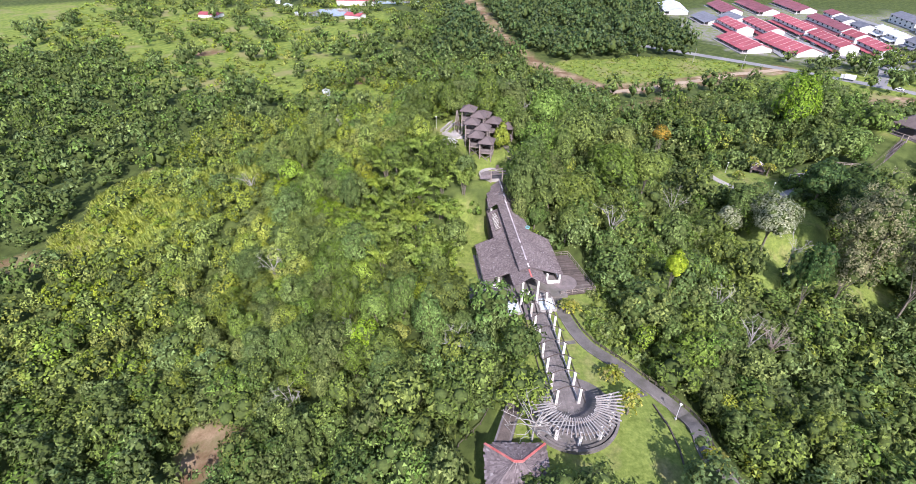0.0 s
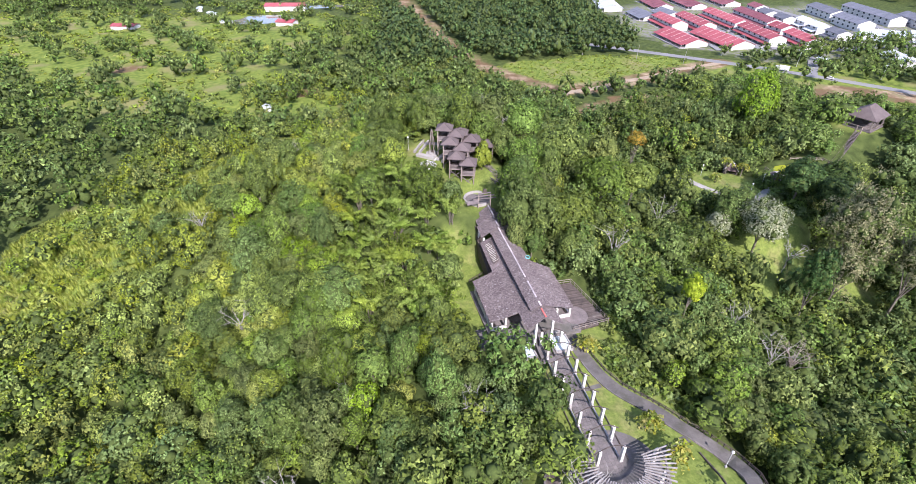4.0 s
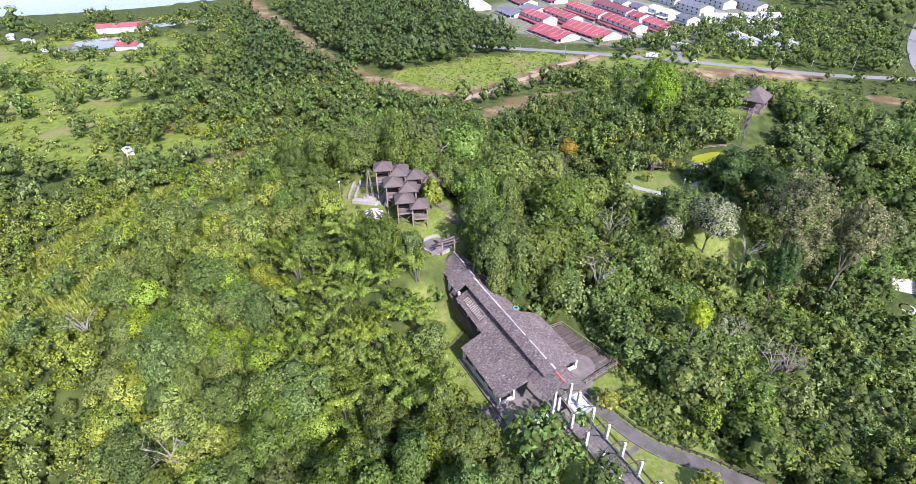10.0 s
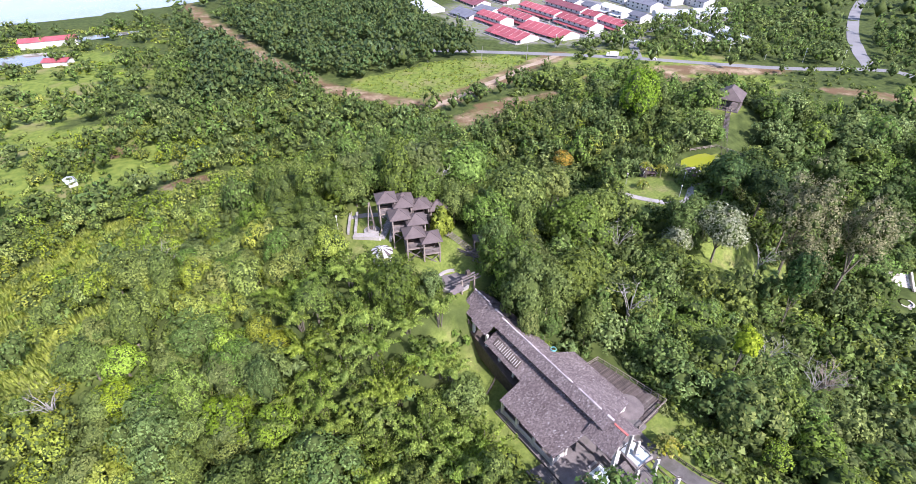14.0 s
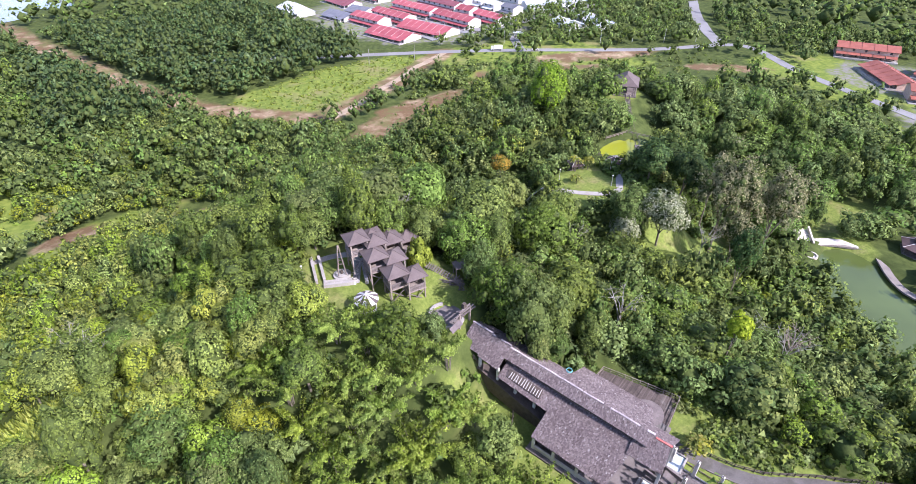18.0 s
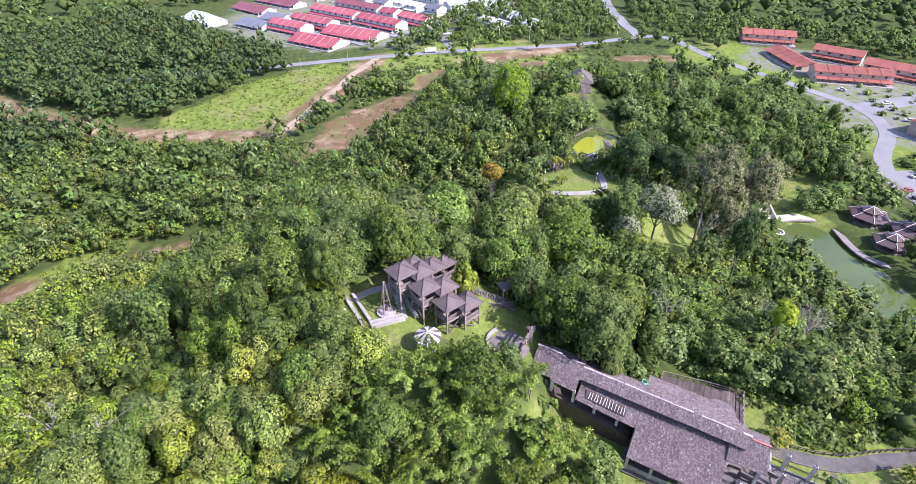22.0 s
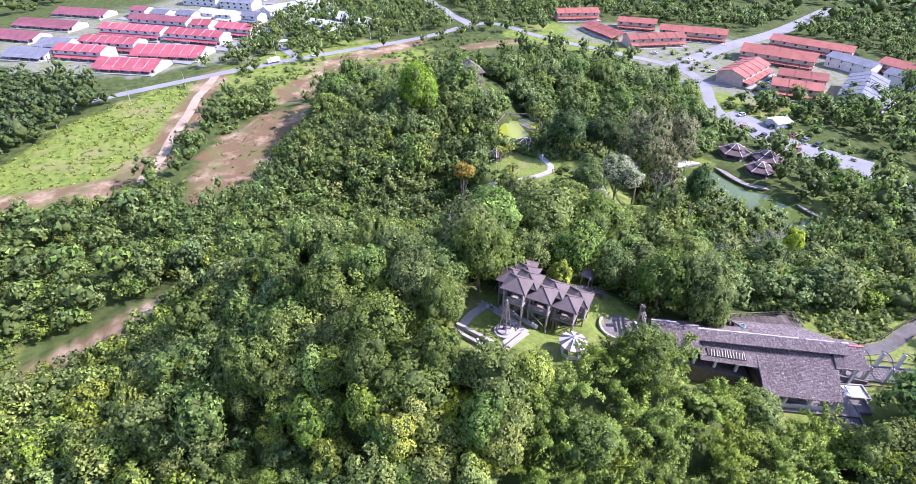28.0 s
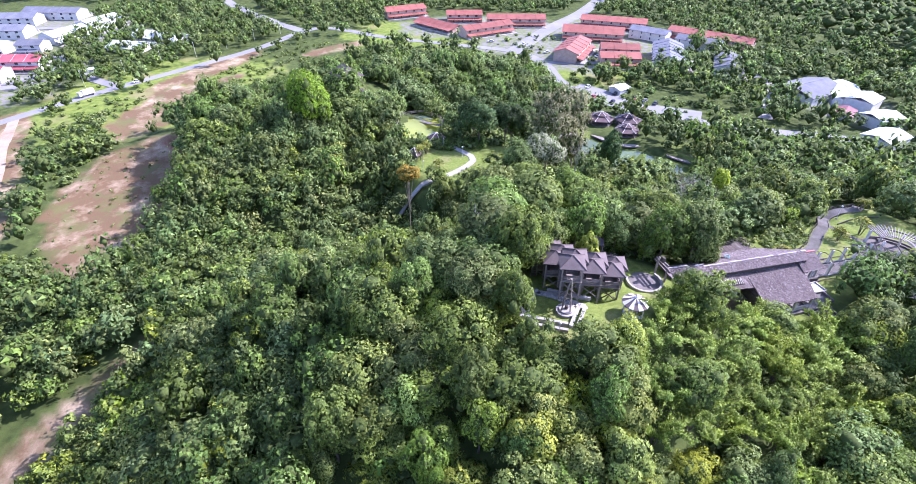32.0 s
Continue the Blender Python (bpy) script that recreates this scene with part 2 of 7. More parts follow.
GRASSY = [(-100, 132, 28, 13, -14), (-88, 168, 36, 22, 55), (-70, 206, 28, 17, 45), (-66, 147, 25, 11, -6), (-112, 160, 16, 24, 20)]  # tall yellow grass on the spur
SPARSE = [(-75, 277, 46, 17, -12), (-112, 305, 62, 30, 20), (-150, 358, 72, 36, 20), (-112, 405, 66, 42, 0), (-290, 430, 140, 95, 15), (-110, 500, 120, 80, 0), (-95, 590, 130, 50, 0)]  # meadows with scattered bushes


def zones(x, y):
    """What covers the ground: lawn, bare earth, meadow; the rest is forest floor, and far fields given its dark colour.
    """
    n = waves(x, y, 11, 1) * 0.14 + waves(x, y, 4, 5) * 0.12
    inside = lambda *o: 1 - smooth(0.92, 1.06, oval(x, y, *o) + n)
    lawn = np.max([inside(20, 58, 14, 28, 8), inside(22, 44, 18, 12, 0), inside(3, 94, 6, 13, 8), inside(0, 131, 9, 11, -20), inside(9, 120, 9, 11, 0), inside(90, 133, 15, 20, 20),
                   inside(82, 107, 18, 10, 25), inside(108, 106, 14, 9, 10), inside(160, 84, 16, 9, -20), inside(157, 172, 9, 9, 0), inside(140, 76, 9, 7, 0), inside(82, 60, 10, 7, 20), inside(118, 36, 10, 6, 0)], axis=0)
    dirt = np.max([inside(CUT[0], CUT[1], CUT[2] * 1.09, CUT[3] * 1.12, CUT[4]), inside(207, 262, 34, 15, -12), inside(265, 252, 40, 10, -35), inside(300, 182, 24, 8, -50), inside(242, 240, 14, 5, -40), inside(-48, 58, 7, 8, 0), inside(-131, 123, 7, 6, 0),
                   inside(15, 230, 27, 4.6, -39), inside(-30, 251, 11, 6, 20), inside(53, 150, 3, 8, 20), inside(-170, 352, 16, 8, 30), inside(-60, 300, 14, 7, 0),
                   1 - smooth(6, 9, poly_dist(x, y, TRACK) + n * 8)], axis=0)
    # Far SPARSE fields keep the dark floor colour, standing for a cloud's shadow.
    meadow = np.max([inside(*FIELD), inside(230, 270, 70, 45, -40), inside(-60, 300, 60, 40, 0), inside(-140, 325, 62, 42, 15), inside(-20, 245, 24, 14, 20), *[inside(*o) for o in GRASSY + SPARSE[:4]], inside(-150, 420, 130, 90, 0), inside(-108, 170, 14, 46, 12),
                     inside(330, 120, 40, 60, 0), inside(-300, 440, 130, 90, 10), inside(240, 40, 40, 30, 0)], axis=0)
    paved = np.max([inside(258, 425, 84, 96, 0), inside(366, 410, 66, 76, 0), inside(292, 20, 60, 70, 20), inside(345, 95, 34, 44, 0), inside(162, -66, 26, 18, 0)], axis=0)
    return {"lawn": lawn, "dirt": dirt, "meadow": meadow, "paved": paved}


def ground_material():
    m, nt, b = material("ground", 0.95, 0.1)
    v = world_coords(nt)
    big, mid, fine = noise_tex(nt, v, 0.05, 5), noise_tex(nt, v, 0.35, 5), noise_tex(nt, v, 3.0, 4)
    def zone(name):
        a = nt.nodes.new("ShaderNodeAttribute")
        a.attribute_name = name
        return a.outputs["Fac"]
    floor = ramp(nt, mid, (0.3, (0.035, 0.05, 0.014)), (0.7, (0.085, 0.11, 0.03)))
    grass = mix(nt, 0.5, ramp(nt, mid, (0.3, (0.12, 0.165, 0.03)), (0.72, (0.195, 0.25, 0.055))), ramp(nt, fine, (0.3, (0.105, 0.135, 0.03)), (0.7, (0.19, 0.215, 0.06))))
    worn = ramp(nt, noise_tex(nt, v, 0.16, 6, 0.6), (0.52, (0, 0, 0)), (0.72, (0.7, 0.7, 0.7)))
    grass = mix(nt, worn, grass, (0.24, 0.2, 0.1))
    grass = mix(nt, 1.0, grass, ramp(nt, noise_tex(nt, v, 1.1, 5, 0.65), (0.36, (0.72, 0.76, 0.7)), (0.66, (1.2, 1.18, 1.2))), "MULTIPLY")
    wild = mix(nt, ramp(nt, mid, (0.36, (0, 0, 0)), (0.64, (1, 1, 1))), (0.1, 0.145, 0.026), (0.185, 0.225, 0.045))
    wild = mix(nt, ramp(nt, big, (0.52, (0, 0, 0)), (0.66, (1, 1, 1))), wild, (0.2, 0.19, 0.075))
    earth = mix(nt, ramp(nt, noise_tex(nt, v, 0.09, 6, 0.65), (0.47, (0, 0, 0)), (0.7, (1, 1, 1))), (0.15, 0.09, 0.05), (0.43, 0.325, 0.215))
    earth = mix(nt, ramp(nt, fine, (0.45, (0, 0, 0)), (0.7, (0.6, 0.6, 0.6))), earth, (0.14, 0.125, 0.055))
    earth = mix(nt, ramp(nt, noise_tex(nt, v, 0.13, 5), (0.5, (0, 0, 0)), (0.62, (0.65, 0.65, 0.65))), earth, (0.12, 0.13, 0.045))
    up = nt.nodes.new("ShaderNodeSeparateXYZ")
    nt.links.new(nt.nodes.new("ShaderNodeNewGeometry").outputs["Normal"], up.inputs[0])
    earth = mix(nt, ramp(nt, up.outputs["Z"], (0.78, (1, 1, 1)), (0.93, (0, 0, 0))), earth, mix(nt, ramp(nt, mid, (0.4, (0, 0, 0)), (0.62, (1, 1, 1))), (0.17, 0.075, 0.05), (0.27, 0.14, 0.095)))
    c = mix(nt, zone("meadow"), floor, wild)
    c = mix(nt, zone("dirt"), c, earth)
    c = mix(nt, zone("lawn"), c, grass)
    yard = mix(nt, ramp(nt, mid, (0.42, (0, 0, 0)), (0.58, (1, 1, 1))), (0.19, 0.18, 0.165), (0.14, 0.165, 0.06))
    c = mix(nt, zone("paved"), c, yard)
    nt.links.new(c, b.inputs["Base Color"])
    bump(nt, b, fine, 0.5, 0.12)
    return m


ground_mesh = build_ground()
ground_mesh.materials.append(ground_material())
ground = tagged(new("ground", ground_mesh), "hilly ground with forest floor, mown lawn, meadow and bare earth", "ground", kind="structure")



# ---------------------------------------------------------------- trees and shrubs
rng = np.random.default_rng(7)
M_LEAF = leaf_material("leaf", (0.088, 0.126, 0.025), (0.15, 0.212, 0.04), (0.222, 0.292, 0.068))
M_LEAF_YOUNG = leaf_material("leaf_yellow_green", (0.175, 0.222, 0.03), (0.262, 0.33, 0.046), (0.34, 0.41, 0.075))
M_BAMBOO = leaf_material("bamboo_leaf", (0.125, 0.19, 0.027), (0.22, 0.305, 0.045), (0.31, 0.4, 0.08), vary=0.45)
M_LEAF_FAR = leaf_material("leaf_far", (0.088, 0.126, 0.028), (0.15, 0.21, 0.045), (0.22, 0.288, 0.074), per_tree=False)
M_SCRUB = leaf_material("scrub_leaf", (0.175, 0.22, 0.032), (0.255, 0.315, 0.048), (0.325, 0.385, 0.074), per_tree=False)
# Dark jungle green, with a cloud's shadow put into the colour.
M_JUNGLE_SHADED = leaf_material("jungle_leaf", (0.048, 0.076, 0.027), (0.086, 0.128, 0.042), (0.13, 0.178, 0.064), per_tree=False)
M_GRASS_TALL = leaf_material("tall_grass_blade", (0.26, 0.31, 0.045), (0.36, 0.41, 0.068), (0.45, 0.49, 0.11), per_tree=False, vary=0.3)
# Inner foliage lumps, coloured dark to stand for the shade between boughs.
M_INNER_SHADE = surface("inner_foliage", (0.034, 0.05, 0.012), (0.085, 0.117, 0.026), 2.2, 0.9)
M_BARK = surface("bark", (0.09, 0.075, 0.055), (0.22, 0.19, 0.15), 1.5, 0.9)


def unit(n):
    v = rng.normal(size=(n, 3))
    return v / np.linalg.norm(v, axis=1)[:, None]


def sprigs(centres, normals, size, droop=0.0):
    """Leaf sprigs, a triangle each, on the given places."""
    n = len(centres)
    nor = normals + rng.normal(scale=0.45, size=(n, 3))
    nor /= np.linalg.norm(nor, axis=1)[:, None]
    t = np.cross(nor, unit(n))
    t[:, 2] -= droop
    t /= np.linalg.norm(t, axis=1)[:, None]
    s = np.cross(nor, t)
    L = (size * rng.uniform(0.6, 1.4, n))[:, None]
    w = L * rng.uniform(0.5, 0.85, n)[:, None]
    v = np.stack([centres - t * L, centres + t * L * 0.7 + s * w, centres + t * L * 0.7 - s * w + nor * L * 0.25], 1)
    return v.reshape(-1, 3)


def sprig_faces(n):
    return np.arange(n * 3).reshape(-1, 3)


def ball(level):
    """Points and triangles of a small round lump."""
    bm = bmesh.new()
    bmesh.ops.create_icosphere(bm, subdivisions=level, radius=1)
    v = np.array([x.co for x in bm.verts])
    f = np.array([[x.index for x in q.verts] for q in bm.faces])
    bm.free()
    return v, f


BALLS = {0: (np.array([(1, 0, 0), (0, 1, 0), (-1, 0, 0), (0, -1, 0), (0, 0, 1), (0, 0, -1)], float), np.array([(0, 1, 4), (1, 2, 4), (2, 3, 4), (3, 0, 4), (1, 0, 5), (2, 1, 5), (3, 2, 5), (0, 3, 5)])), 1: ball(1)}


def facing(v, nor):
    """Turns each sprig's corners so that it faces the way it is shaded."""
    t = v.reshape(-1, 3, 3).copy()
    g = np.cross(t[:, 1] - t[:, 0], t[:, 2] - t[:, 0])
    back = (g * nor).sum(1) < 0
    t[back] = t[back][:, (0, 2, 1)]
    return t.reshape(-1, 3)


def spread_dirs(n, low):
    """Directions spread evenly over a dome, a little disturbed."""
    i = np.arange(n) + 0.5
    z = 1 - i / n * (1 - low)
    a = i * 2.39996 + rng.uniform(0, 6.28)
    q = np.sqrt(np.clip(1 - z * z, 0, 1))
    v = np.stack([np.cos(a) * q, np.sin(a) * q, z], 1) + rng.normal(scale=0.16, size=(n, 3))
    return v / np.linalg.norm(v, axis=1)[:, None]


def crown(radius, tall, lobes, per_lobe, leaf, low=-0.45, core=1, foot=0.0, droop=0.0, loose=0.0, reach=(0.45, 0.82), lump=(0.27, 0.44)):
    """A heap of leafy boughs, each with smaller tufts of sprigs, over a core coloured dark as inner shade: points,
    triangles, core triangles, normals.
    """
    V, F, N, base = [], [], [], 0
    size = np.array((radius, radius, tall))
    lob = spread_dirs(lobes, low)
    lean = 1 + 0.16 * np.sin(np.arctan2(lob[:, 1], lob[:, 0]) * 2 + rng.uniform(0, 6)) + 0.12 * np.sin(np.arctan2(lob[:, 1], lob[:, 0]) * 3 + rng.uniform(0, 6))
    cen = lob * (rng.uniform(*reach, lobes) * lean)[:, None]
    bv, bf = BALLS[core]
    sv, sn, inner = [], [], []
    for c, out in zip(cen, lob):
        r = rng.uniform(*lump)
        tuft = unit(7) + out * 0.5 + (0, 0, 0.3)
        tuft /= np.linalg.norm(tuft, axis=1)[:, None]
        d = unit(per_lobe)
        back = d @ out + d[:, 2] * 0.6 < -0.35
        d[back] = -d[back]
        dot = d @ tuft.T
        near = tuft[dot.argmax(1)]
        bulge = np.clip((dot.max(1) - 0.55) / 0.45, 0, 1)
        rr = r * (0.68 + 0.42 * bulge) * rng.uniform(0.9, 1.06 + loose, per_lobe)
        sv.append(c + d * rr[:, None])
        sn.append(d * 0.45 + near * 0.4 + out * 0.35 + (0, 0, 0.2))
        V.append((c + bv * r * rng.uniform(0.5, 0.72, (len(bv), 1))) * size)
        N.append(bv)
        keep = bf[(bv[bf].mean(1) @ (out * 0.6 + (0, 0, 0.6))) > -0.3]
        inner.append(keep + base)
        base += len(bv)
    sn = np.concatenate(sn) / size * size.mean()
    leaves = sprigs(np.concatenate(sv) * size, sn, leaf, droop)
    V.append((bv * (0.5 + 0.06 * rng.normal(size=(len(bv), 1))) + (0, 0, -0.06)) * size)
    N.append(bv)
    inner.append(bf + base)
    base += len(bv)
    inner = np.concatenate(inner)
    shade = sn / np.linalg.norm(sn, axis=1)[:, None] + rng.normal(scale=0.17, size=sn.shape)
    leaves = facing(leaves, shade)
    V, N = np.concatenate(V + [leaves]) + (0, 0, foot), np.concatenate(N + [np.repeat(shade, 3, 0)])
    F = np.concatenate([sprig_faces(len(leaves) // 3) + base, inner])
    return V, F, len(inner), N / np.linalg.norm(N, axis=1)[:, None]


def raw_mesh(name, verts, tris, mat, tint=None, inner=None, normals=None):
    me = bpy.data.meshes.new(name)
    nv, nf = len(verts), len(tris)
    me.vertices.add(nv)
    me.vertices.foreach_set("co", np.ascontiguousarray(verts, np.float32).ravel())
    me.loops.add(nf * 3)
    me.loops.foreach_set("vertex_index", np.ascontiguousarray(tris, np.int32).ravel())
    me.polygons.add(nf)
    me.polygons.foreach_set("loop_start", np.arange(nf, dtype=np.int32) * 3)
    if tint is not None:
        at = me.attributes.new("tint", "FLOAT", "POINT")
        at.data.foreach_set("value", np.ascontiguousarray(tint, np.float32))
    me.materials.append(mat)
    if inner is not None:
        me.materials.append(M_INNER_SHADE)
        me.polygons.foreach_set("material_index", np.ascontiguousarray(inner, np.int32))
    me.polygons.foreach_set("use_smooth", np.ones(nf, bool))
    me.update(calc_edges=True)
    if normals is not None:
        me.normals_split_custom_set_from_vertices(np.ascontiguousarray(normals, np.float32))
    return me


def limb_mesh(name, paths, mat):
    """Tapered limbs, six-sided: each path is a list of (point, radius)."""
    V, F = [], []
    for path in paths:
        base = len(V)
        for i, (p, r) in enumerate(path):
            p = Vector(p)
            d = (Vector(path[min(i + 1, len(path) - 1)][0]) - Vector(path[max(i - 1, 0)][0])).normalized()
            u = d.orthogonal().normalized()
            w = d.cross(u)
            for k in range(5):
                a = k * math.tau / 5
                V.append(p + (u * math.cos(a) + w * math.sin(a)) * r)
        for i in range(len(path) - 1):
            for k in range(5):
                a, b = base + i * 5 + k, base + i * 5 + (k + 1) % 5
                F += [(a, b, b + 5, a + 5)]
    me = bpy.data.meshes.new(name)
    me.from_pydata([tuple(v) for v in V], [], F)
    me.materials.append(mat)
    return me


def limbs(h, r, spread, n=5):
    out = [[((0, 0, -0.6), r), ((0.1 * r, 0, h * 0.5), r * 0.75), ((0.2, 0.1, h), r * 0.4)]]
    for k in range(n):
        a = k * math.tau / n + rng.uniform(-0.4, 0.4)
        z0, z1 = h * rng.uniform(0.45, 0.8), h * rng.uniform(0.95, 1.25)
        s = spread * rng.uniform(0.5, 0.8)
        out.append([((0, 0, z0), r * 0.45), ((math.cos(a) * s * 0.5, math.sin(a) * s * 0.5, z0 + (z1 - z0) * 0.6), r * 0.3), ((math.cos(a) * s, math.sin(a) * s, z1), r * 0.1)])
    return out


def tree_kind(radius, tall, trunk, lobes, per_lobe, leaf, mat=None, droop=0.0, **more):
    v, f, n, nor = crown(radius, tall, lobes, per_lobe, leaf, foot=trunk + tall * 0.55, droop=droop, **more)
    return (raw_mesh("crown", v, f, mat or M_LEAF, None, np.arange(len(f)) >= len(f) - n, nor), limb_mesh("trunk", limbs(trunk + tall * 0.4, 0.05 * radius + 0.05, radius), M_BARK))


def bamboo_kind(culms, tall, spread):
    """A stand of arching culms with drooping leaf plumes."""
    cen, nor, stems = [], [], []
    for k in range(culms):
        a, reach = k * 2.4 + rng.uniform(-0.5, 0.5), rng.uniform(0.45, 1.0) * spread
        h = tall * rng.uniform(0.62, 1.05)
        out = np.array((math.cos(a), math.sin(a), 0.0))
        path = []
        for i in range(13):
            u = i / 12
            p = out * (0.35 + reach * u ** 2.1) + (0, 0, h * (u - 0.26 * u ** 4))
            path.append((tuple(p), 0.05 * (1 - 0.8 * u) + 0.008))
            if i > 4:
                n = 34
                off = rng.normal(scale=(0.33, 0.33, 0.25), size=(n, 3)) * (1.25 - 0.6 * u)
                cen.append(p + off)
                nor.append(off * 1.3 + out * 0.4 + (0, 0, 0.55))
        stems.append(path)
    nor = np.concatenate(nor)
    v = sprigs(np.concatenate(cen), nor, 0.2, 0.9)
    shade = nor / np.linalg.norm(nor, axis=1)[:, None] + rng.normal(scale=0.2, size=nor.shape)
    v = facing(v, shade)
    shade = np.repeat(shade, 3, 0)
    return (raw_mesh("foliage", v, sprig_faces(len(v) // 3), M_BAMBOO, normals=shade / np.linalg.norm(shade, axis=1)[:, None]), *[limb_mesh("stem", [p], M_BARK) for p in stems])


def bare_kind(h, spread, twigs=7, mat=None):
    """A leafless tree: trunk, boughs and twigs."""
    out = [[((0, 0, -0.6), 0.22), ((0.15, 0, h * 0.4), 0.15), ((0.0, 0.2, h * 0.75), 0.08)]]
    for k in range(twigs):
        a = k * math.tau / twigs + rng.uniform(-0.3, 0.3)
        z0, z1, s = h * rng.uniform(0.3, 0.6), h * rng.uniform(0.75, 1.0), spread * rng.uniform(0.6, 1.0)
        tip = np.array((math.cos(a) * s, math.sin(a) * s, z1))
        mid = np.array((math.cos(a) * s * 0.45, math.sin(a) * s * 0.45, z0 + (z1 - z0) * 0.6))
        out.append([((0, 0, z0), 0.1), (tuple(mid), 0.06), (tuple(tip), 0.02)])
        for j in range(5):
            u = rng.uniform(0.3, 1.0)
            st = mid + (tip - mid) * u
            e = st + np.array((rng.normal() * 0.9, rng.normal() * 0.9, rng.uniform(0.3, 1.3)))
            out.append([(tuple(st), 0.035), (tuple((st + e) / 2 + rng.normal(scale=0.1, size=3)), 0.025), (tuple(e), 0.01)])
    return (limb_mesh("branching", out, mat or M_DEADWOOD),)


M_DEADWOOD = surface("dead_wood", (0.21, 0.195, 0.175), (0.38, 0.355, 0.32), 1.5, 0.9)


def plant(kind, x, y, scale, name, label, category, group="", z=None, squash=1.0):
    top = new(name)
    top.empty_display_size = 0.2
    for me in kind:
        o = new(me.name, me)
        o.parent = top
    s = scale * squash
    top.matrix_world = Matrix.LocRotScale((x, y, (ground_z(x, y) if z is None else z)), Euler((rng.uniform(-0.06, 0.06), rng.uniform(-0.06, 0.06), rng.uniform(0, 6.28))), (scale, scale, s))
    return tagged(top, label, category, group)


def within(x, y, ovals, rough=0.12):
    n = waves(x, y, 11, 1) * rough + waves(x, y, 4, 5) * rough * 0.6
    return np.min([oval(x, y, *o) for o in ovals], axis=0) + n < 1


def open_places(x, y):
    """One where no tree stands."""
    n = waves(x, y, 9, 2) * 0.1
    cut = lambda *o: oval(x, y, *o) + n < 1
    bare = np.zeros(np.shape(x), bool)
    for o in ((20.5, 60, 9.2, 24, 8), (23, 45, 14, 10, 0), (31, 47, 7.5, 8, 0), (14, 86, 12.5, 11.5, 0), (7.5, 78.5, 5, 4.5, 0), (22, 86, 10.5, 9.5, 0), (10, 73.5, 4.5, 5, 0), (25.5, 72, 7, 12, 15), (9.5, 103, 4.6, 9, 7), (3.4, 96, 3.2, 8.5, 8), (-1, 130.5, 7.2, 10.5, -20), (-2.0, 121, 3.3, 3.3, 0), (7.5, 127, 8, 9, 0), (11, 120, 6.5, 6, 0), (9, 114, 6.5, 6, 0), (3.5, 118, 6, 5.5, 0),
              (90, 134, 14, 17, 20), (82, 107, 17, 9, 25), (108, 106, 12, 8, 10), (156, 167, 11, 11, -40), (144, 153, 10, 18, -38), (136, 141, 5, 8, -40), (6, 45, 7, 9, 0), (-47, 57, 8, 9, 0), (-131, 122, 10, 9, 0), (15, 230, 30, 7.5, -39), (-26, 240, 24, 14, 20), (136, 85, 9, 6, -30), (124, 84, 8, 6, 0), (144, 57, 12, 10, 30), (82, 59, 8, 5, 20), (53, 150, 3.5, 8, 20),
              (120, 250, 49, 23, 8), (FIELD), (205, 268, 44, 34, -45), (250, 226, 74, 32, -42), (305, 180, 46, 20, -55), (180, 24, 46, 19, 45), (168, -68, 30, 22, 0), (300, 25, 72, 80, 0), (352, 100, 42, 48, 0), (160, 84, 14, 8, -20)):
        bare |= cut(*o)
    bare |= within(x, y, GRASSY) & (np.sin(x * 12.9 + y * 78.2) * 43758.5 % 1 > 0.07)
    bare |= within(x, y, SPARSE) & ((np.sin(x * 39.3 + y * 11.1) * 24634.6 % 1 > 0.5) | (waves(x, y, 15, 7) < 0.12))
    for cx, cy, rx, ry, tn in LAKE_OVALS:
        bare |= oval(x, y, cx, cy, rx + 2, ry + 2, tn) < 1.05
    bare |= np.minimum.reduce([poly_dist(x, y, ROAD), poly_dist(x, y, ROAD_EAST), poly_dist(x, y, ROAD_FAR)]) < 9
    bare |= poly_dist(x, y, TRACK) < 9.5
    bare |= poly_dist(x, y, PATH_MAIN) < 5.0
    bare |= (x > 165) & (x < 470) & (y > 335 + (x - 165) * 0.1) & (y < 560)  # red-roofed estate
    return bare


def scatter(x0, x1, y0, y1, step, jitter=0.42):
    gx, gy = np.meshgrid(np.arange(x0, x1, step), np.arange(y0, y1, step))
    gx = gx + rng.uniform(-jitter, jitter, gx.shape) * step + (np.arange(gx.shape[0]) % 2)[:, None] * step * 0.5
    gy = gy + rng.uniform(-jitter, jitter, gy.shape) * step
    x, y = gx.ravel(), gy.ravel()
    return np.stack([x, y], 1)[~open_places(x, y)]


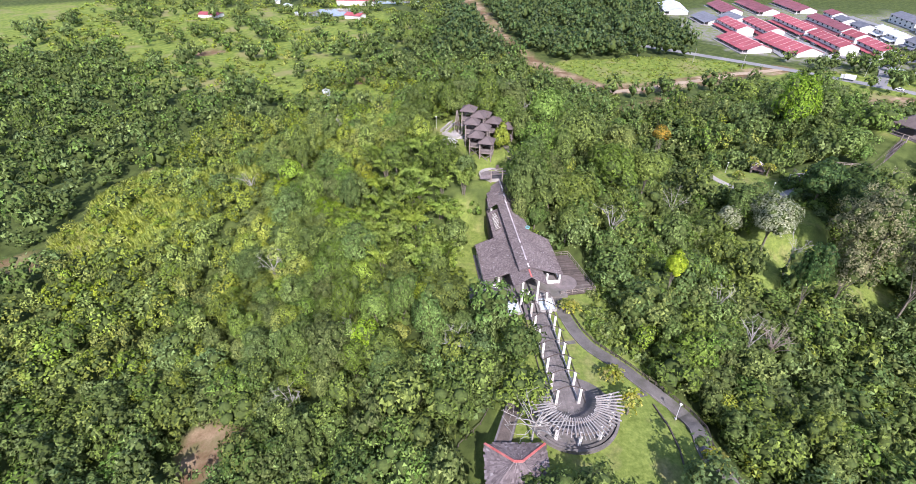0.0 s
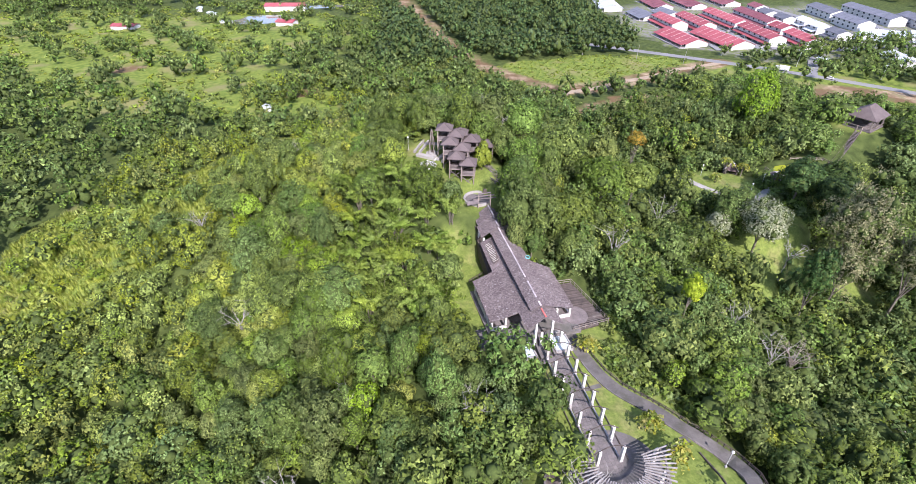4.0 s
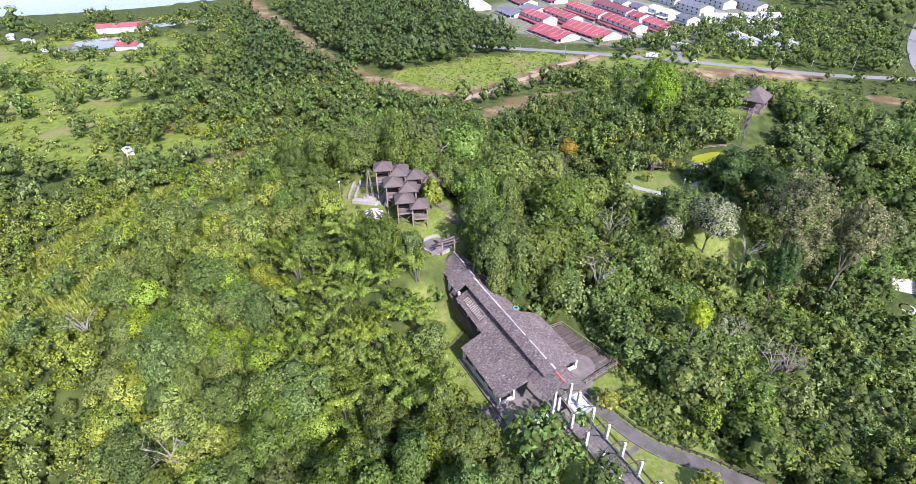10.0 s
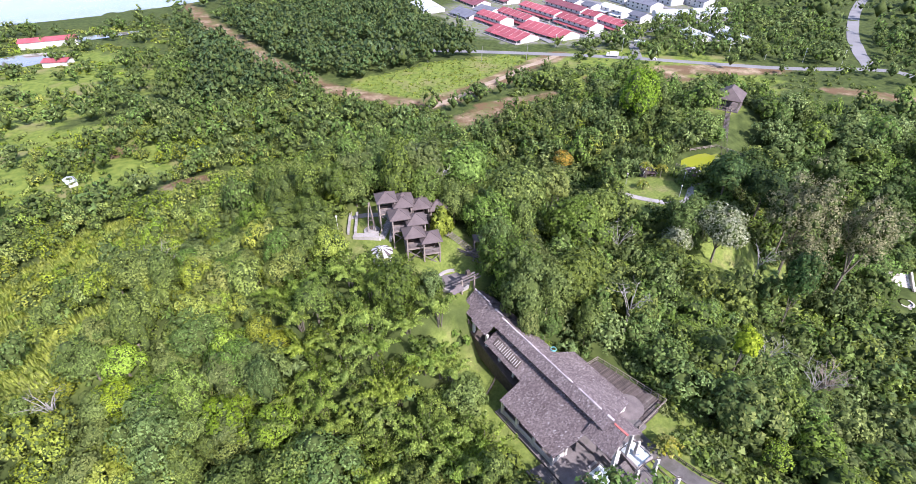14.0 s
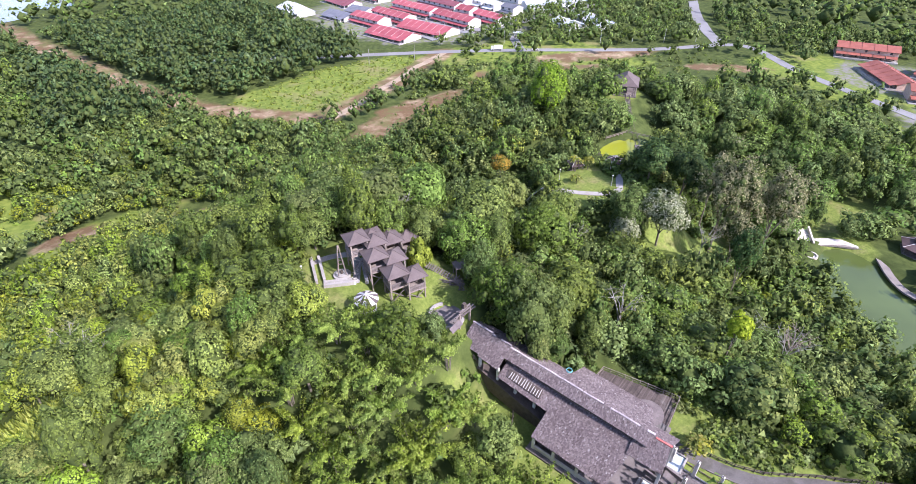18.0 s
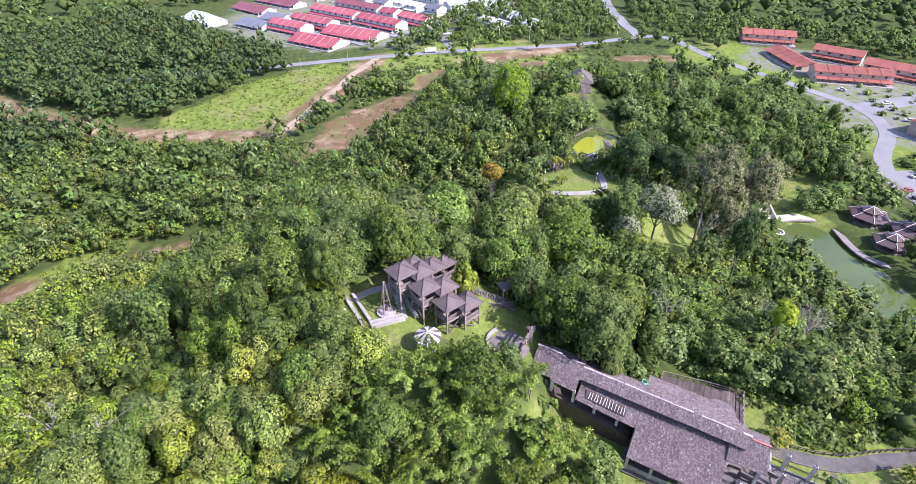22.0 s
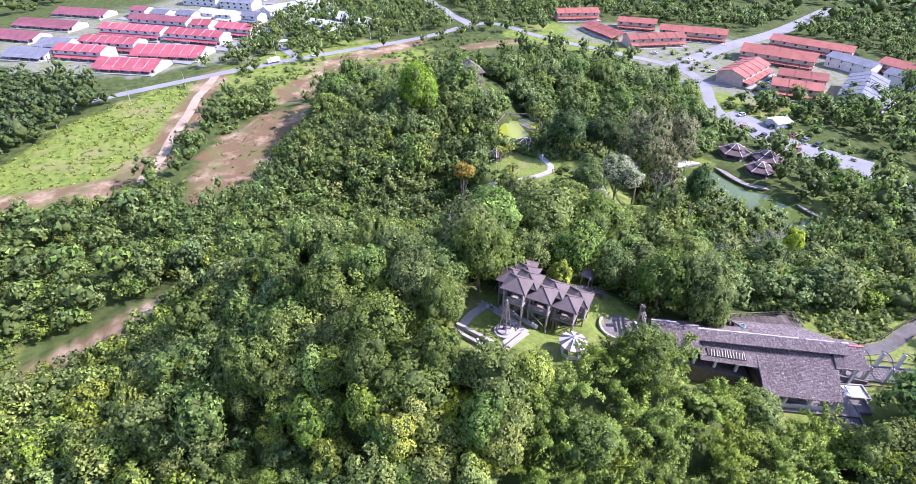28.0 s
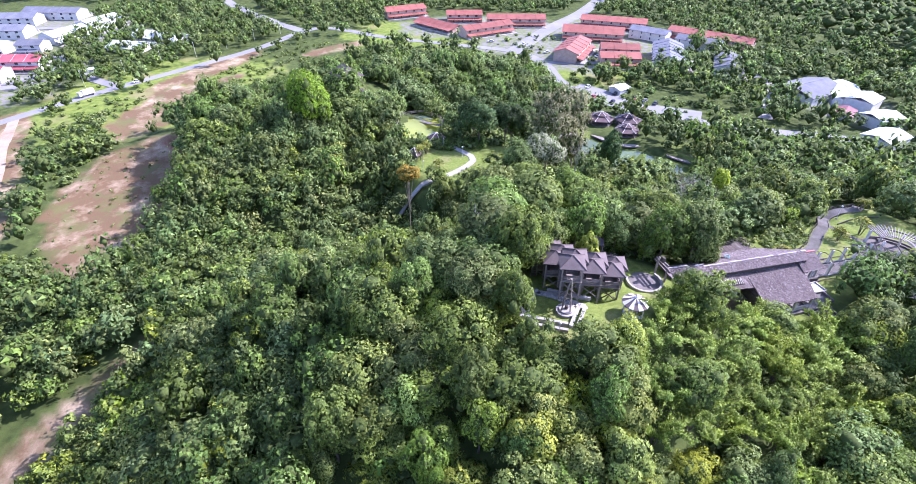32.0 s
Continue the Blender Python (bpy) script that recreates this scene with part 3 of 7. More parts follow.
def joined_woods(name, spots, kinds, sizes, label, mat, tints=None):
    """Many trees as one object."""
    V, F, T, I, N, base = [], [], [], [], [], 0
    z = height(spots[:, 0], spots[:, 1])
    for i, ((x, y), g, s) in enumerate(zip(spots, z, sizes)):
        k, f, core, nor = kinds[rng.integers(len(kinds))]
        a = rng.uniform(0, 6.28)
        c, w = math.cos(a), math.sin(a)
        V.append(np.stack([(k[:, 0] * c - k[:, 1] * w) * s + x, (k[:, 0] * w + k[:, 1] * c) * s + y, k[:, 2] * s * rng.uniform(0.8, 1.3) + g - 0.3], 1))
        N.append(np.stack([nor[:, 0] * c - nor[:, 1] * w, nor[:, 0] * w + nor[:, 1] * c, nor[:, 2]], 1))
        F.append(f + base)
        I.append(np.arange(len(f)) >= len(f) - core)
        base += len(k)
        T.append(np.full(len(k), rng.random() if tints is None else tints[i]))
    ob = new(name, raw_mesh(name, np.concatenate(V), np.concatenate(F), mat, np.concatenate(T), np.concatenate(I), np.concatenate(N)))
    return tagged(ob, label, "woods", kind="stuff")


def yellow(x, y):
    """How yellow-green the growth is: most on the western slope."""
    return np.clip(0.2 + 0.66 * smooth(14, -30, x) * smooth(310, 262, y) * smooth(62, 100, y) + 0.42 * smooth(196, 218, y) * smooth(60, 15, x) * smooth(-40, 0, x) + 0.3 * waves(x, y, 16, 4), 0, 1)


airy = dict(loose=0.35, reach=(0.5, 0.95), lump=(0.2, 0.32))
near_kinds = [tree_kind(3.5, 3.4, 2.0, 20, 150, 0.165), tree_kind(3.0, 4.6, 2.4, 22, 135, 0.16), tree_kind(4.4, 2.9, 2.6, 26, 125, 0.17),
              tree_kind(2.7, 3.0, 1.8, 16, 165, 0.15), tree_kind(3.8, 4.0, 2.2, 30, 100, 0.18, None, 0.3, **airy), tree_kind(3.3, 2.9, 2.4, 18, 130, 0.2),
              tree_kind(2.6, 5.0, 2.6, 26, 105, 0.15, None, 0.4), tree_kind(4.0, 3.6, 2.4, 15, 200, 0.155)]
young_kinds = [tree_kind(3.5, 3.0, 1.6, 20, 145, 0.165, M_LEAF_YOUNG), tree_kind(3.0, 3.6, 1.8, 22, 125, 0.155, M_LEAF_YOUNG), tree_kind(3.9, 2.8, 1.6, 26, 112, 0.175, M_LEAF_YOUNG, 0.3, **airy)]
bamboo_kinds = [bamboo_kind(13, 10.5, 4.6), bamboo_kind(11, 9.5, 4.2), bamboo_kind(10, 11.0, 3.8)]
spots = scatter(-112, 122, 28, 234, 4.35)
d = np.hypot((spots[:, 0] + 15) / 1.0, (spots[:, 1] - 116) / 1.25)
order = np.argsort(d)
for i in order[:312]:
    x, y = spots[i]
    yl = float(yellow(x, y))
    if oval(x, y, -11, 104, 13, 24, 10) < 1 and rng.random() < 0.9:
        plant(bamboo_kinds[rng.integers(3)], x, y, rng.uniform(0.8, 1.15), "bamboo_clump", "bright green bamboo clump with arching feathery plumes", "bamboo", "bamboo beside the hall", squash=rng.uniform(0.68, 0.9))
    elif rng.random() < yl * 0.7:
        plant(young_kinds[rng.integers(3)], x, y, rng.uniform(0.7, 1.15), "broadleaf_tree", "yellow-green young broadleaf tree in the hill forest", "tree", "trees of the hill forest", squash=rng.uniform(0.8, 1.3))
    else:
        plant(near_kinds[rng.integers(8)], x, y, rng.uniform(0.72, 1.35), "broadleaf_tree", "green broadleaf tree with a dense rounded crown in the hill forest", "tree", "trees of the hill forest", squash=rng.uniform(0.8, 1.35))
mid_kinds = [crown(r, t, n, p, l, foot=1.6 + t * 0.5, **kw) for r, t, n, p, l, kw in ((3.5, 3.4, 13, 48, 0.24, {}), (3.0, 4.4, 14, 45, 0.23, {}), (4.2, 3.0, 16, 42, 0.25, {}), (2.8, 3.0, 10, 54, 0.23, {}), (3.8, 3.8, 18, 36, 0.26, airy), (2.5, 4.8, 14, 42, 0.22, {}))]
light_kinds = [crown(r, t, n, p, l, core=0, foot=1.6 + t * 0.5) for r, t, n, p, l in ((3.6, 3.4, 10, 22, 0.34), (3.1, 4.4, 10, 22, 0.33), (4.3, 3.1, 12, 20, 0.35), (2.9, 3.2, 8, 24, 0.33))]
shrub_kinds = [crown(r, t, n, p, l, -0.1, 0, 0.4 + t * 0.3) for r, t, n, p, l in ((1.9, 1.5, 6, 20, 0.27), (2.3, 1.3, 7, 18, 0.28), (1.4, 1.7, 5, 20, 0.25))]
far_kinds = [crown(r, t, n, p, l, -0.2, 0, 2.0 + t * 0.5) for r, t, n, p, l in ((4.4, 4.0, 7, 9, 0.6), (4.0, 5.0, 7, 9, 0.58), (5.0, 4.0, 8, 8, 0.62))]
farthest_kinds = [crown(r, t, 6, 3, l, -0.2, 0, 1.5 + t * 0.5) for r, t, l in ((4.4, 3.0, 0.6), (5.0, 3.4, 0.6))]
rest = spots[order[312:]]
rx, ry = rest[:, 0], rest[:, 1]
sunny = yellow(rx, ry) + rng.normal(scale=0.16, size=len(rest)) > 0.5
remote = (np.hypot((rx + 5) / 75, (ry - 125) / 85) > 1) & (np.hypot((rx - 15) / 50, (ry - 55) / 40) > 1)
for keep, kinds, mat, big, name, label in (
        (~sunny & ~remote, mid_kinds, M_LEAF_FAR, 1.0, "hill_woods", "dense green broadleaf forest on the slopes of the hill"), (sunny & ~remote, mid_kinds, M_SCRUB, 0.85, "slope_woods", "low yellow-green trees on the sunny western slope"),
        (~sunny & remote, light_kinds, M_LEAF_FAR, 1.0, "outer_woods", "green forest round the foot of the hill"), (sunny & remote, light_kinds, M_SCRUB, 0.85, "outer_scrub_woods", "yellow-green low trees at the western foot of the hill")):
    some = rest[keep]
    joined_woods(name, some, kinds, rng.uniform(0.7, 1.4, len(some)) * big, label, mat)
under = scatter(-62, 62, 45, 200, 4.3)
under = under[rng.random(len(under)) < 0.7]
joined_woods("undergrowth", under, shrub_kinds, rng.uniform(0.9, 1.7, len(under)), "dark green undergrowth between the forest trees", M_LEAF_FAR)
far = np.concatenate([scatter(-130, 430, 234, 560, 9.3), scatter(215, 430, -150, 234, 9.2), scatter(122, 215, -150, 75, 7.6), scatter(40, 122, -110, 28, 7.6), scatter(-330, -112, 40, 560, 8.2)])
far = far[~((far[:, 0] > -10) & (far[:, 0] < 175) & (far[:, 1] > 335) & (far[:, 1] < 540))]
east = scatter(122, 215, 75, 234, 6.2)
joined_woods("east_hill_woods", east, mid_kinds, rng.uniform(1.0, 1.8, len(east)), "tall dark green trees crowding the eastern hill", M_LEAF_FAR, np.clip(rng.normal(0.66, 0.25, len(east)), 0, 1))
farther = np.concatenate([scatter(-600, 1000, 560, 1100, 24), scatter(430, 1000, -400, 560, 24), scatter(60, 430, -620, -150, 17)])
joined_woods("distant_woods", far, far_kinds, rng.uniform(0.7, 1.4, len(far)), "wide dark green forest on the plain", M_LEAF_FAR, np.clip(rng.normal(0.68, 0.24, len(far)), 0, 1))
joined_woods("distant_woods", farther, farthest_kinds, rng.uniform(2.0, 3.2, len(farther)), "far green woods toward the horizon", M_LEAF_FAR, np.clip(rng.normal(0.72, 0.18, len(farther)), 0, 1))
ridge = scatter(-10, 175, 335, 540, 7.0)
joined_woods("plain_woods", ridge, far_kinds, rng.uniform(0.9, 1.7, len(ridge)), "dense dark green forest beyond the meadow, coloured as under cloud shadow", M_JUNGLE_SHADED, np.clip(rng.normal(0.8, 0.18, len(ridge)), 0, 1))
foot = scatter(-85, 75, 212, 335, 5.6)
lit = foot[:, 0] + rng.normal(scale=14, size=len(foot)) < 18
joined_woods("foot_woods", foot[~lit], light_kinds, rng.uniform(0.7, 1.2, (~lit).sum()), "dense green woods at the northern foot of the hill", M_LEAF_FAR)
joined_woods("foot_scrub_woods", foot[lit], light_kinds, rng.uniform(0.5, 1.0, lit.sum()), "low yellow-green trees at the northern foot of the hill", M_SCRUB)


def ground_cover(name, spots, kinds, low, high, label, mat):
    joined_woods(name, spots, kinds, rng.uniform(low, high, len(spots)), label, mat)


def blades(n, wide, tall):
    """A tuft of tall grass: points, triangles, core triangles, normals."""
    a, r = rng.uniform(0, 6.28, n), np.sqrt(rng.random(n)) * wide
    root = np.stack([np.cos(a) * r, np.sin(a) * r, np.zeros(n)], 1)
    tip = root * 1.25 + np.stack([rng.normal(scale=0.3, size=n), rng.normal(scale=0.3, size=n), tall * rng.uniform(0.5, 1.1, n)], 1)
    side = unit(n) * (1, 1, 0) * 0.17
    nor = root / wide * 0.5 + rng.normal(scale=0.25, size=(n, 3)) + (0, 0, 0.8)
    nor /= np.linalg.norm(nor, axis=1)[:, None]
    return facing(np.stack([root - side, root + side, tip], 1).reshape(-1, 3), nor), sprig_faces(n), 0, np.repeat(nor, 3, 0)


def all_over(x0, x1, y0, y1, step):
    gx, gy = np.meshgrid(np.arange(x0, x1, step), np.arange(y0, y1, step))
    return np.stack([gx.ravel() + rng.uniform(-0.5, 0.5, gx.size) * step, gy.ravel() + rng.uniform(-0.5, 0.5, gx.size) * step], 1)


tufts = [blades(34, 0.95, 1.25), blades(30, 1.1, 0.95)]
turf = all_over(-140, -38, 112, 236, 1.55)
turf = turf[within(turf[:, 0], turf[:, 1], GRASSY)]
ground_cover("tall_grass", turf, tufts, 0.8, 1.5, "tall yellow-green grass on the crest of the spur", M_GRASS_TALL)
low = all_over(-140, -38, 112, 236, 4.6)
low = low[within(low[:, 0], low[:, 1], GRASSY) & (waves(low[:, 0], low[:, 1], 8, 1) > -0.1)]
ground_cover("slope_scrub", low, shrub_kinds, 0.6, 1.5, "yellow-green scrub among the tall grass of the spur", M_SCRUB)
wide = all_over(-330, 10, 240, 560, 5.2)
wide = wide[within(wide[:, 0], wide[:, 1], SPARSE) & (waves(wide[:, 0], wide[:, 1], 17, 3) > -0.2)]
wide = wide[zones(wide[:, 0], wide[:, 1])["dirt"] < 0.3]
wide = wide[np.min([oval(wide[:, 0], wide[:, 1], *o) for o in LAKE_OVALS], axis=0) > 1.15]
ground_cover("meadow_scrub", wide, [crown(1.5, 1.0, 4, 8, 0.42, 0.0, 0, 0.4), crown(2.0, 1.0, 5, 8, 0.45, 0.0, 0, 0.4)], 0.5, 1.7, "light green bushes over the wide western meadows", M_SCRUB)


# ---------------------------------------------------------------- builders
M_SHINGLE = surface("weathered_shingle", (0.1, 0.082, 0.082), (0.2, 0.17, 0.168), 0.6, 0.92, grain=9, relief=0.6, dist=0.06)
M_ROOF_BROWN = surface("brown_roof", (0.088, 0.068, 0.065), (0.145, 0.115, 0.108), 0.5, 0.85, grain=10)
M_WOOD = surface("grey_timber", (0.14, 0.115, 0.1), (0.3, 0.25, 0.215), 1.2, 0.9, stretch=(1, 1, 4), per_object=0.2)
M_WOOD_DARK = surface("dark_timber", (0.05, 0.04, 0.035), (0.12, 0.095, 0.08), 1.2, 0.9, per_object=0.2)
M_DECK = surface("deck_boards", (0.1, 0.083, 0.08), (0.2, 0.168, 0.16), 0.9, 0.9, per_object=0.25)
M_PAINT = surface("white_paint", (0.5, 0.47, 0.43), (0.72, 0.69, 0.65), 0.7, 0.7, stain=(0.36, 0.32, 0.28))
M_WALL = surface("white_wall", (0.5, 0.48, 0.46), (0.68, 0.66, 0.64), 0.5, 0.75)
M_PAVE = surface("old_paving", (0.1, 0.088, 0.085), (0.2, 0.175, 0.165), 0.5, 0.95, grain=10, stain=(0.1, 0.095, 0.08), per_object=0.15)
M_ASPHALT = surface("asphalt", (0.075, 0.068, 0.062), (0.16, 0.146, 0.135), 0.5, 0.95, grain=12, stain=(0.07, 0.068, 0.05))
M_WALK = surface("lake_walk_stone", (0.16, 0.138, 0.12), (0.28, 0.245, 0.22), 0.4, 0.9, grain=14)
M_ROAD_PALE = surface("pale_road", (0.17, 0.165, 0.165), (0.25, 0.245, 0.24), 0.1, 0.95, grain=25)
M_CONCRETE = surface("concrete", (0.24, 0.222, 0.205), (0.4, 0.375, 0.35), 0.4, 0.9, stain=(0.22, 0.2, 0.17))
M_RED = surface("red_tile", (0.24, 0.05, 0.058), (0.36, 0.1, 0.108), 0.25, 0.6, grain=14, per_object=0.18)
M_MAROON = surface("maroon_tile", (0.15, 0.05, 0.06), (0.23, 0.085, 0.095), 0.25, 0.65, grain=14, per_object=0.15)
M_ORANGE = surface("orange_tile", (0.2, 0.062, 0.045), (0.31, 0.112, 0.08), 0.25, 0.65, grain=14, per_object=0.15)
M_WALL_PINK = surface("pinkish_wall", (0.4, 0.27, 0.22), (0.58, 0.43, 0.36), 0.5, 0.8)
M_PARTY = surface("pinkish_party_line", (0.42, 0.25, 0.24), (0.6, 0.45, 0.43), 0.5, 0.8)
M_GREY_ROOF = surface("grey_tile", (0.1, 0.105, 0.125), (0.18, 0.185, 0.21), 0.25, 0.85, grain=14, per_object=0.15)
M_BLUE_ROOF = surface("pale_metal_roof", (0.36, 0.4, 0.43), (0.55, 0.58, 0.6), 0.2, 0.75, grain=10, per_object=0.1)
M_RIDGE_RED = surface("red_ridge", (0.38, 0.06, 0.05), (0.55, 0.2, 0.17), 1.0, 0.7)
M_RIDGE_WORN = surface("worn_ridge", (0.3, 0.25, 0.25), (0.6, 0.54, 0.53), 1.3, 0.8, stain=(0.2, 0.165, 0.16), per_object=0.22)
M_DECK_DARK = surface("old_dark_deck", (0.06, 0.047, 0.042), (0.135, 0.108, 0.096), 0.9, 0.92, stain=(0.16, 0.14, 0.125), per_object=0.3)
M_POOL = surface("pool_floor", (0.42, 0.5, 0.53), (0.68, 0.74, 0.76), 0.8, 0.5, stain=(0.2, 0.24, 0.24))
M_DARK = surface("dark_opening", (0.02, 0.02, 0.022), (0.05, 0.05, 0.055), 0.5, 0.4)
M_GLASS, _g, _b = material("window_glass", 0.08, 0.5)
_b.inputs["Base Color"].default_value = (0.05, 0.06, 0.07, 1)
M_METAL, _g, _b = material("painted_metal", 0.4, 0.5)
_b.inputs["Base Color"].default_value = (0.5, 0.5, 0.48, 1)


def water_material(name, colour):
    m, nt, b = material(name, 0.06, 0.5)
    v = world_coords(nt)
    nt.links.new(ramp(nt, noise_tex(nt, v, 0.05, 3), (0.35, colour), (0.7, tuple(c * 1.35 for c in colour))), b.inputs["Base Color"])
    bump(nt, b, noise_tex(nt, v, 1.6, 3), 0.06, 0.05)
    return m


class Shape:
    """A mesh in the making."""

    def __init__(self):
        self.v, self.f = [], []

    def poly(self, pts, faces):
        n = len(self.v)
        self.v += [tuple(p) for p in pts]
        self.f += [tuple(i + n for i in f) for f in faces]
        return self

    def beam(self, p, q, w=0.1, h=None, up=(0, 0, 1)):
        """A squared timber from p to q."""
        p, q, h = Vector(p), Vector(q), h or w
        d = (q - p).normalized()
        s = d.cross(Vector(up))
        s = s.normalized() if s.length > 0.01 else Vector((1, 0, 0))
        u = s.cross(d) * h / 2
        s = s * w / 2
        pts = [e + a * s + b * u for e in (p, q) for a, b in ((-1, -1), (1, -1), (1, 1), (-1, 1))]
        return self.poly(pts, [(3, 2, 1, 0), (4, 5, 6, 7), (0, 1, 5, 4), (1, 2, 6, 5), (2, 3, 7, 6), (3, 0, 4, 7)])

    def box(self, c, size, turn=0.0, taper=1.0):
        c, (a, b, h) = Vector(c), size
        k, s = math.cos(turn), math.sin(turn)
        pts = []
        for z, t in ((0, 1.0), (h, taper)):
            for x, y in ((-a, -b), (a, -b), (a, b), (-a, b)):
                x, y = x * t / 2, y * t / 2
                pts.append(c + Vector((x * k - y * s, x * s + y * k, z)))
        return self.poly(pts, [(3, 2, 1, 0), (4, 5, 6, 7), (0, 1, 5, 4), (1, 2, 6, 5), (2, 3, 7, 6), (3, 0, 4, 7)])

    def slab(self, pts, thick=0.15):
        n = len(pts)
        pts = [Vector(p) for p in pts]
        return self.poly(pts + [p - Vector((0, 0, thick)) for p in pts], [tuple(range(n)), tuple(range(2 * n - 1, n - 1, -1))] + [(i, i + n, (i + 1) % n + n, (i + 1) % n) for i in range(n)])

    def rod(self, p, q, r=0.05, r2=None, n=8):
        p, q = Vector(p), Vector(q)
        d = (q - p).normalized()
        u = d.orthogonal().normalized()
        w = d.cross(u)
        pts = []
        for e, rr in ((p, r), (q, r if r2 is None else r2)):
            pts += [e + (u * math.cos(k * math.tau / n) + w * math.sin(k * math.tau / n)) * rr for k in range(n)]
        return self.poly(pts, [tuple(range(n))[::-1], tuple(range(n, 2 * n))] + [(k, (k + 1) % n, (k + 1) % n + n, k + n) for k in range(n)])

    def ring(self, c, r0, r1, z0, z1, a0=0.0, a1=math.tau, n=32):
        """A curved wall or kerb between two radii."""
        pts, full = [], abs(a1 - a0 - math.tau) < 1e-6
        for i in range(n + 1):
            a = a0 + (a1 - a0) * i / n
            k, s = math.cos(a), math.sin(a)
            pts += [(c[0] + k * r, c[1] + s * r, z) for r, z in ((r0, z0), (r1, z0), (r1, z1), (r0, z1))]
        fs = []
        for i in range(n):
            for j in range(4):
                fs.append((i * 4 + j, i * 4 + 4 + j, i * 4 + 4 + (j + 1) % 4, i * 4 + (j + 1) % 4))
        if not full:
            fs += [(3, 2, 1, 0), tuple(n * 4 + j for j in range(4))]
        return self.poly(pts, fs)


def part(name, shape, mat, parent=None, label="", place=None):
    me = shape if isinstance(shape, bpy.types.Mesh) else bpy.data.meshes.new(name)
    if isinstance(shape, Shape):
        me.from_pydata(shape.v, [], shape.f)
        me.materials.append(mat)
    ob = new(name, me)
    if parent:
        ob.parent = parent
    if place is not None:
        ob.matrix_basis = place
    if label:
        ob["label"] = label
    return ob


def thing(name, label, category, group="", kind="", place=None):
    ob = new(name)
    ob.empty_display_size = 0.3
    if place is not None:
        ob.matrix_world = place
    return tagged(ob, label, category, group, kind)


def ribbon(pts, width, lift=0.06, thick=0.0, step=3.0, level=None):
    """A strip that follows the ground along a line."""
    P = [Vector((*p, 0)) for p in pts]
    line = []
    for i in range(len(P) - 1):
        p0, p1, p2, p3 = P[max(i - 1, 0)], P[i], P[i + 1], P[min(i + 2, len(P) - 1)]
        n = max(2, int((p2 - p1).length / step))
        for k in range(n):
            t = k / n
            line.append(0.5 * ((2 * p1) + (p2 - p0) * t + (2 * p0 - 5 * p1 + 4 * p2 - p3) * t * t + (3 * p1 - p0 - 3 * p2 + p3) * t ** 3))
    line.append(P[-1])
    s = Shape()
    rows = []
    for i, p in enumerate(line):
        d = (line[min(i + 1, len(line) - 1)] - line[max(i - 1, 0)]).normalized()
        r = Vector((d.y, -d.x, 0)) * width / 2
        zc = max(ground_z(*(p + r * k).xy) for k in (-1, -0.5, 0, 0.5, 1)) + lift if level is None else level
        rows.append((p - r, p + r, zc))
    for i, (a, b, z) in enumerate(rows):
        s.v += [(a.x, a.y, z), (b.x, b.y, z), (b.x, b.y, z - 0.5 - thick), (a.x, a.y, z - 0.5 - thick)]
        if i:
            n = i * 4
            s.f += [(n - 4, n - 3, n + 1, n), (n - 3, n - 2, n + 2, n + 1), (n - 1, n - 4, n, n + 3)]
    s.rows = rows
    return s


def rail_along(name, pts, label, height_=1.0, gap=1.6, mat=None, rails=2, thick=0.09, category="railing", rock=0.0):
    """A post-and-rail fence; points with heights."""
    top = thing(name, label, category)
    mat = mat or M_WOOD
    pts = [Vector(p) for p in pts]
    for a, b in zip(pts[:-1], pts[1:]):
        n = max(1, round((b - a).length / gap))
        for k in range(n + (b is pts[-1])):
            p = a.lerp(b, k / n)
            part("post", Shape().box((p.x, p.y, p.z - 0.15), (thick * 1.3, thick * 1.3, height_ + 0.15), rng.uniform(-rock, rock)), mat, top)
        for r in range(rails):
            z = Vector((0, 0, height_ * (1 - 0.5 * r) - 0.05))
            part("rail", Shape().beam(a + z, b + z, thick * 0.8, thick), mat, top)
    return top


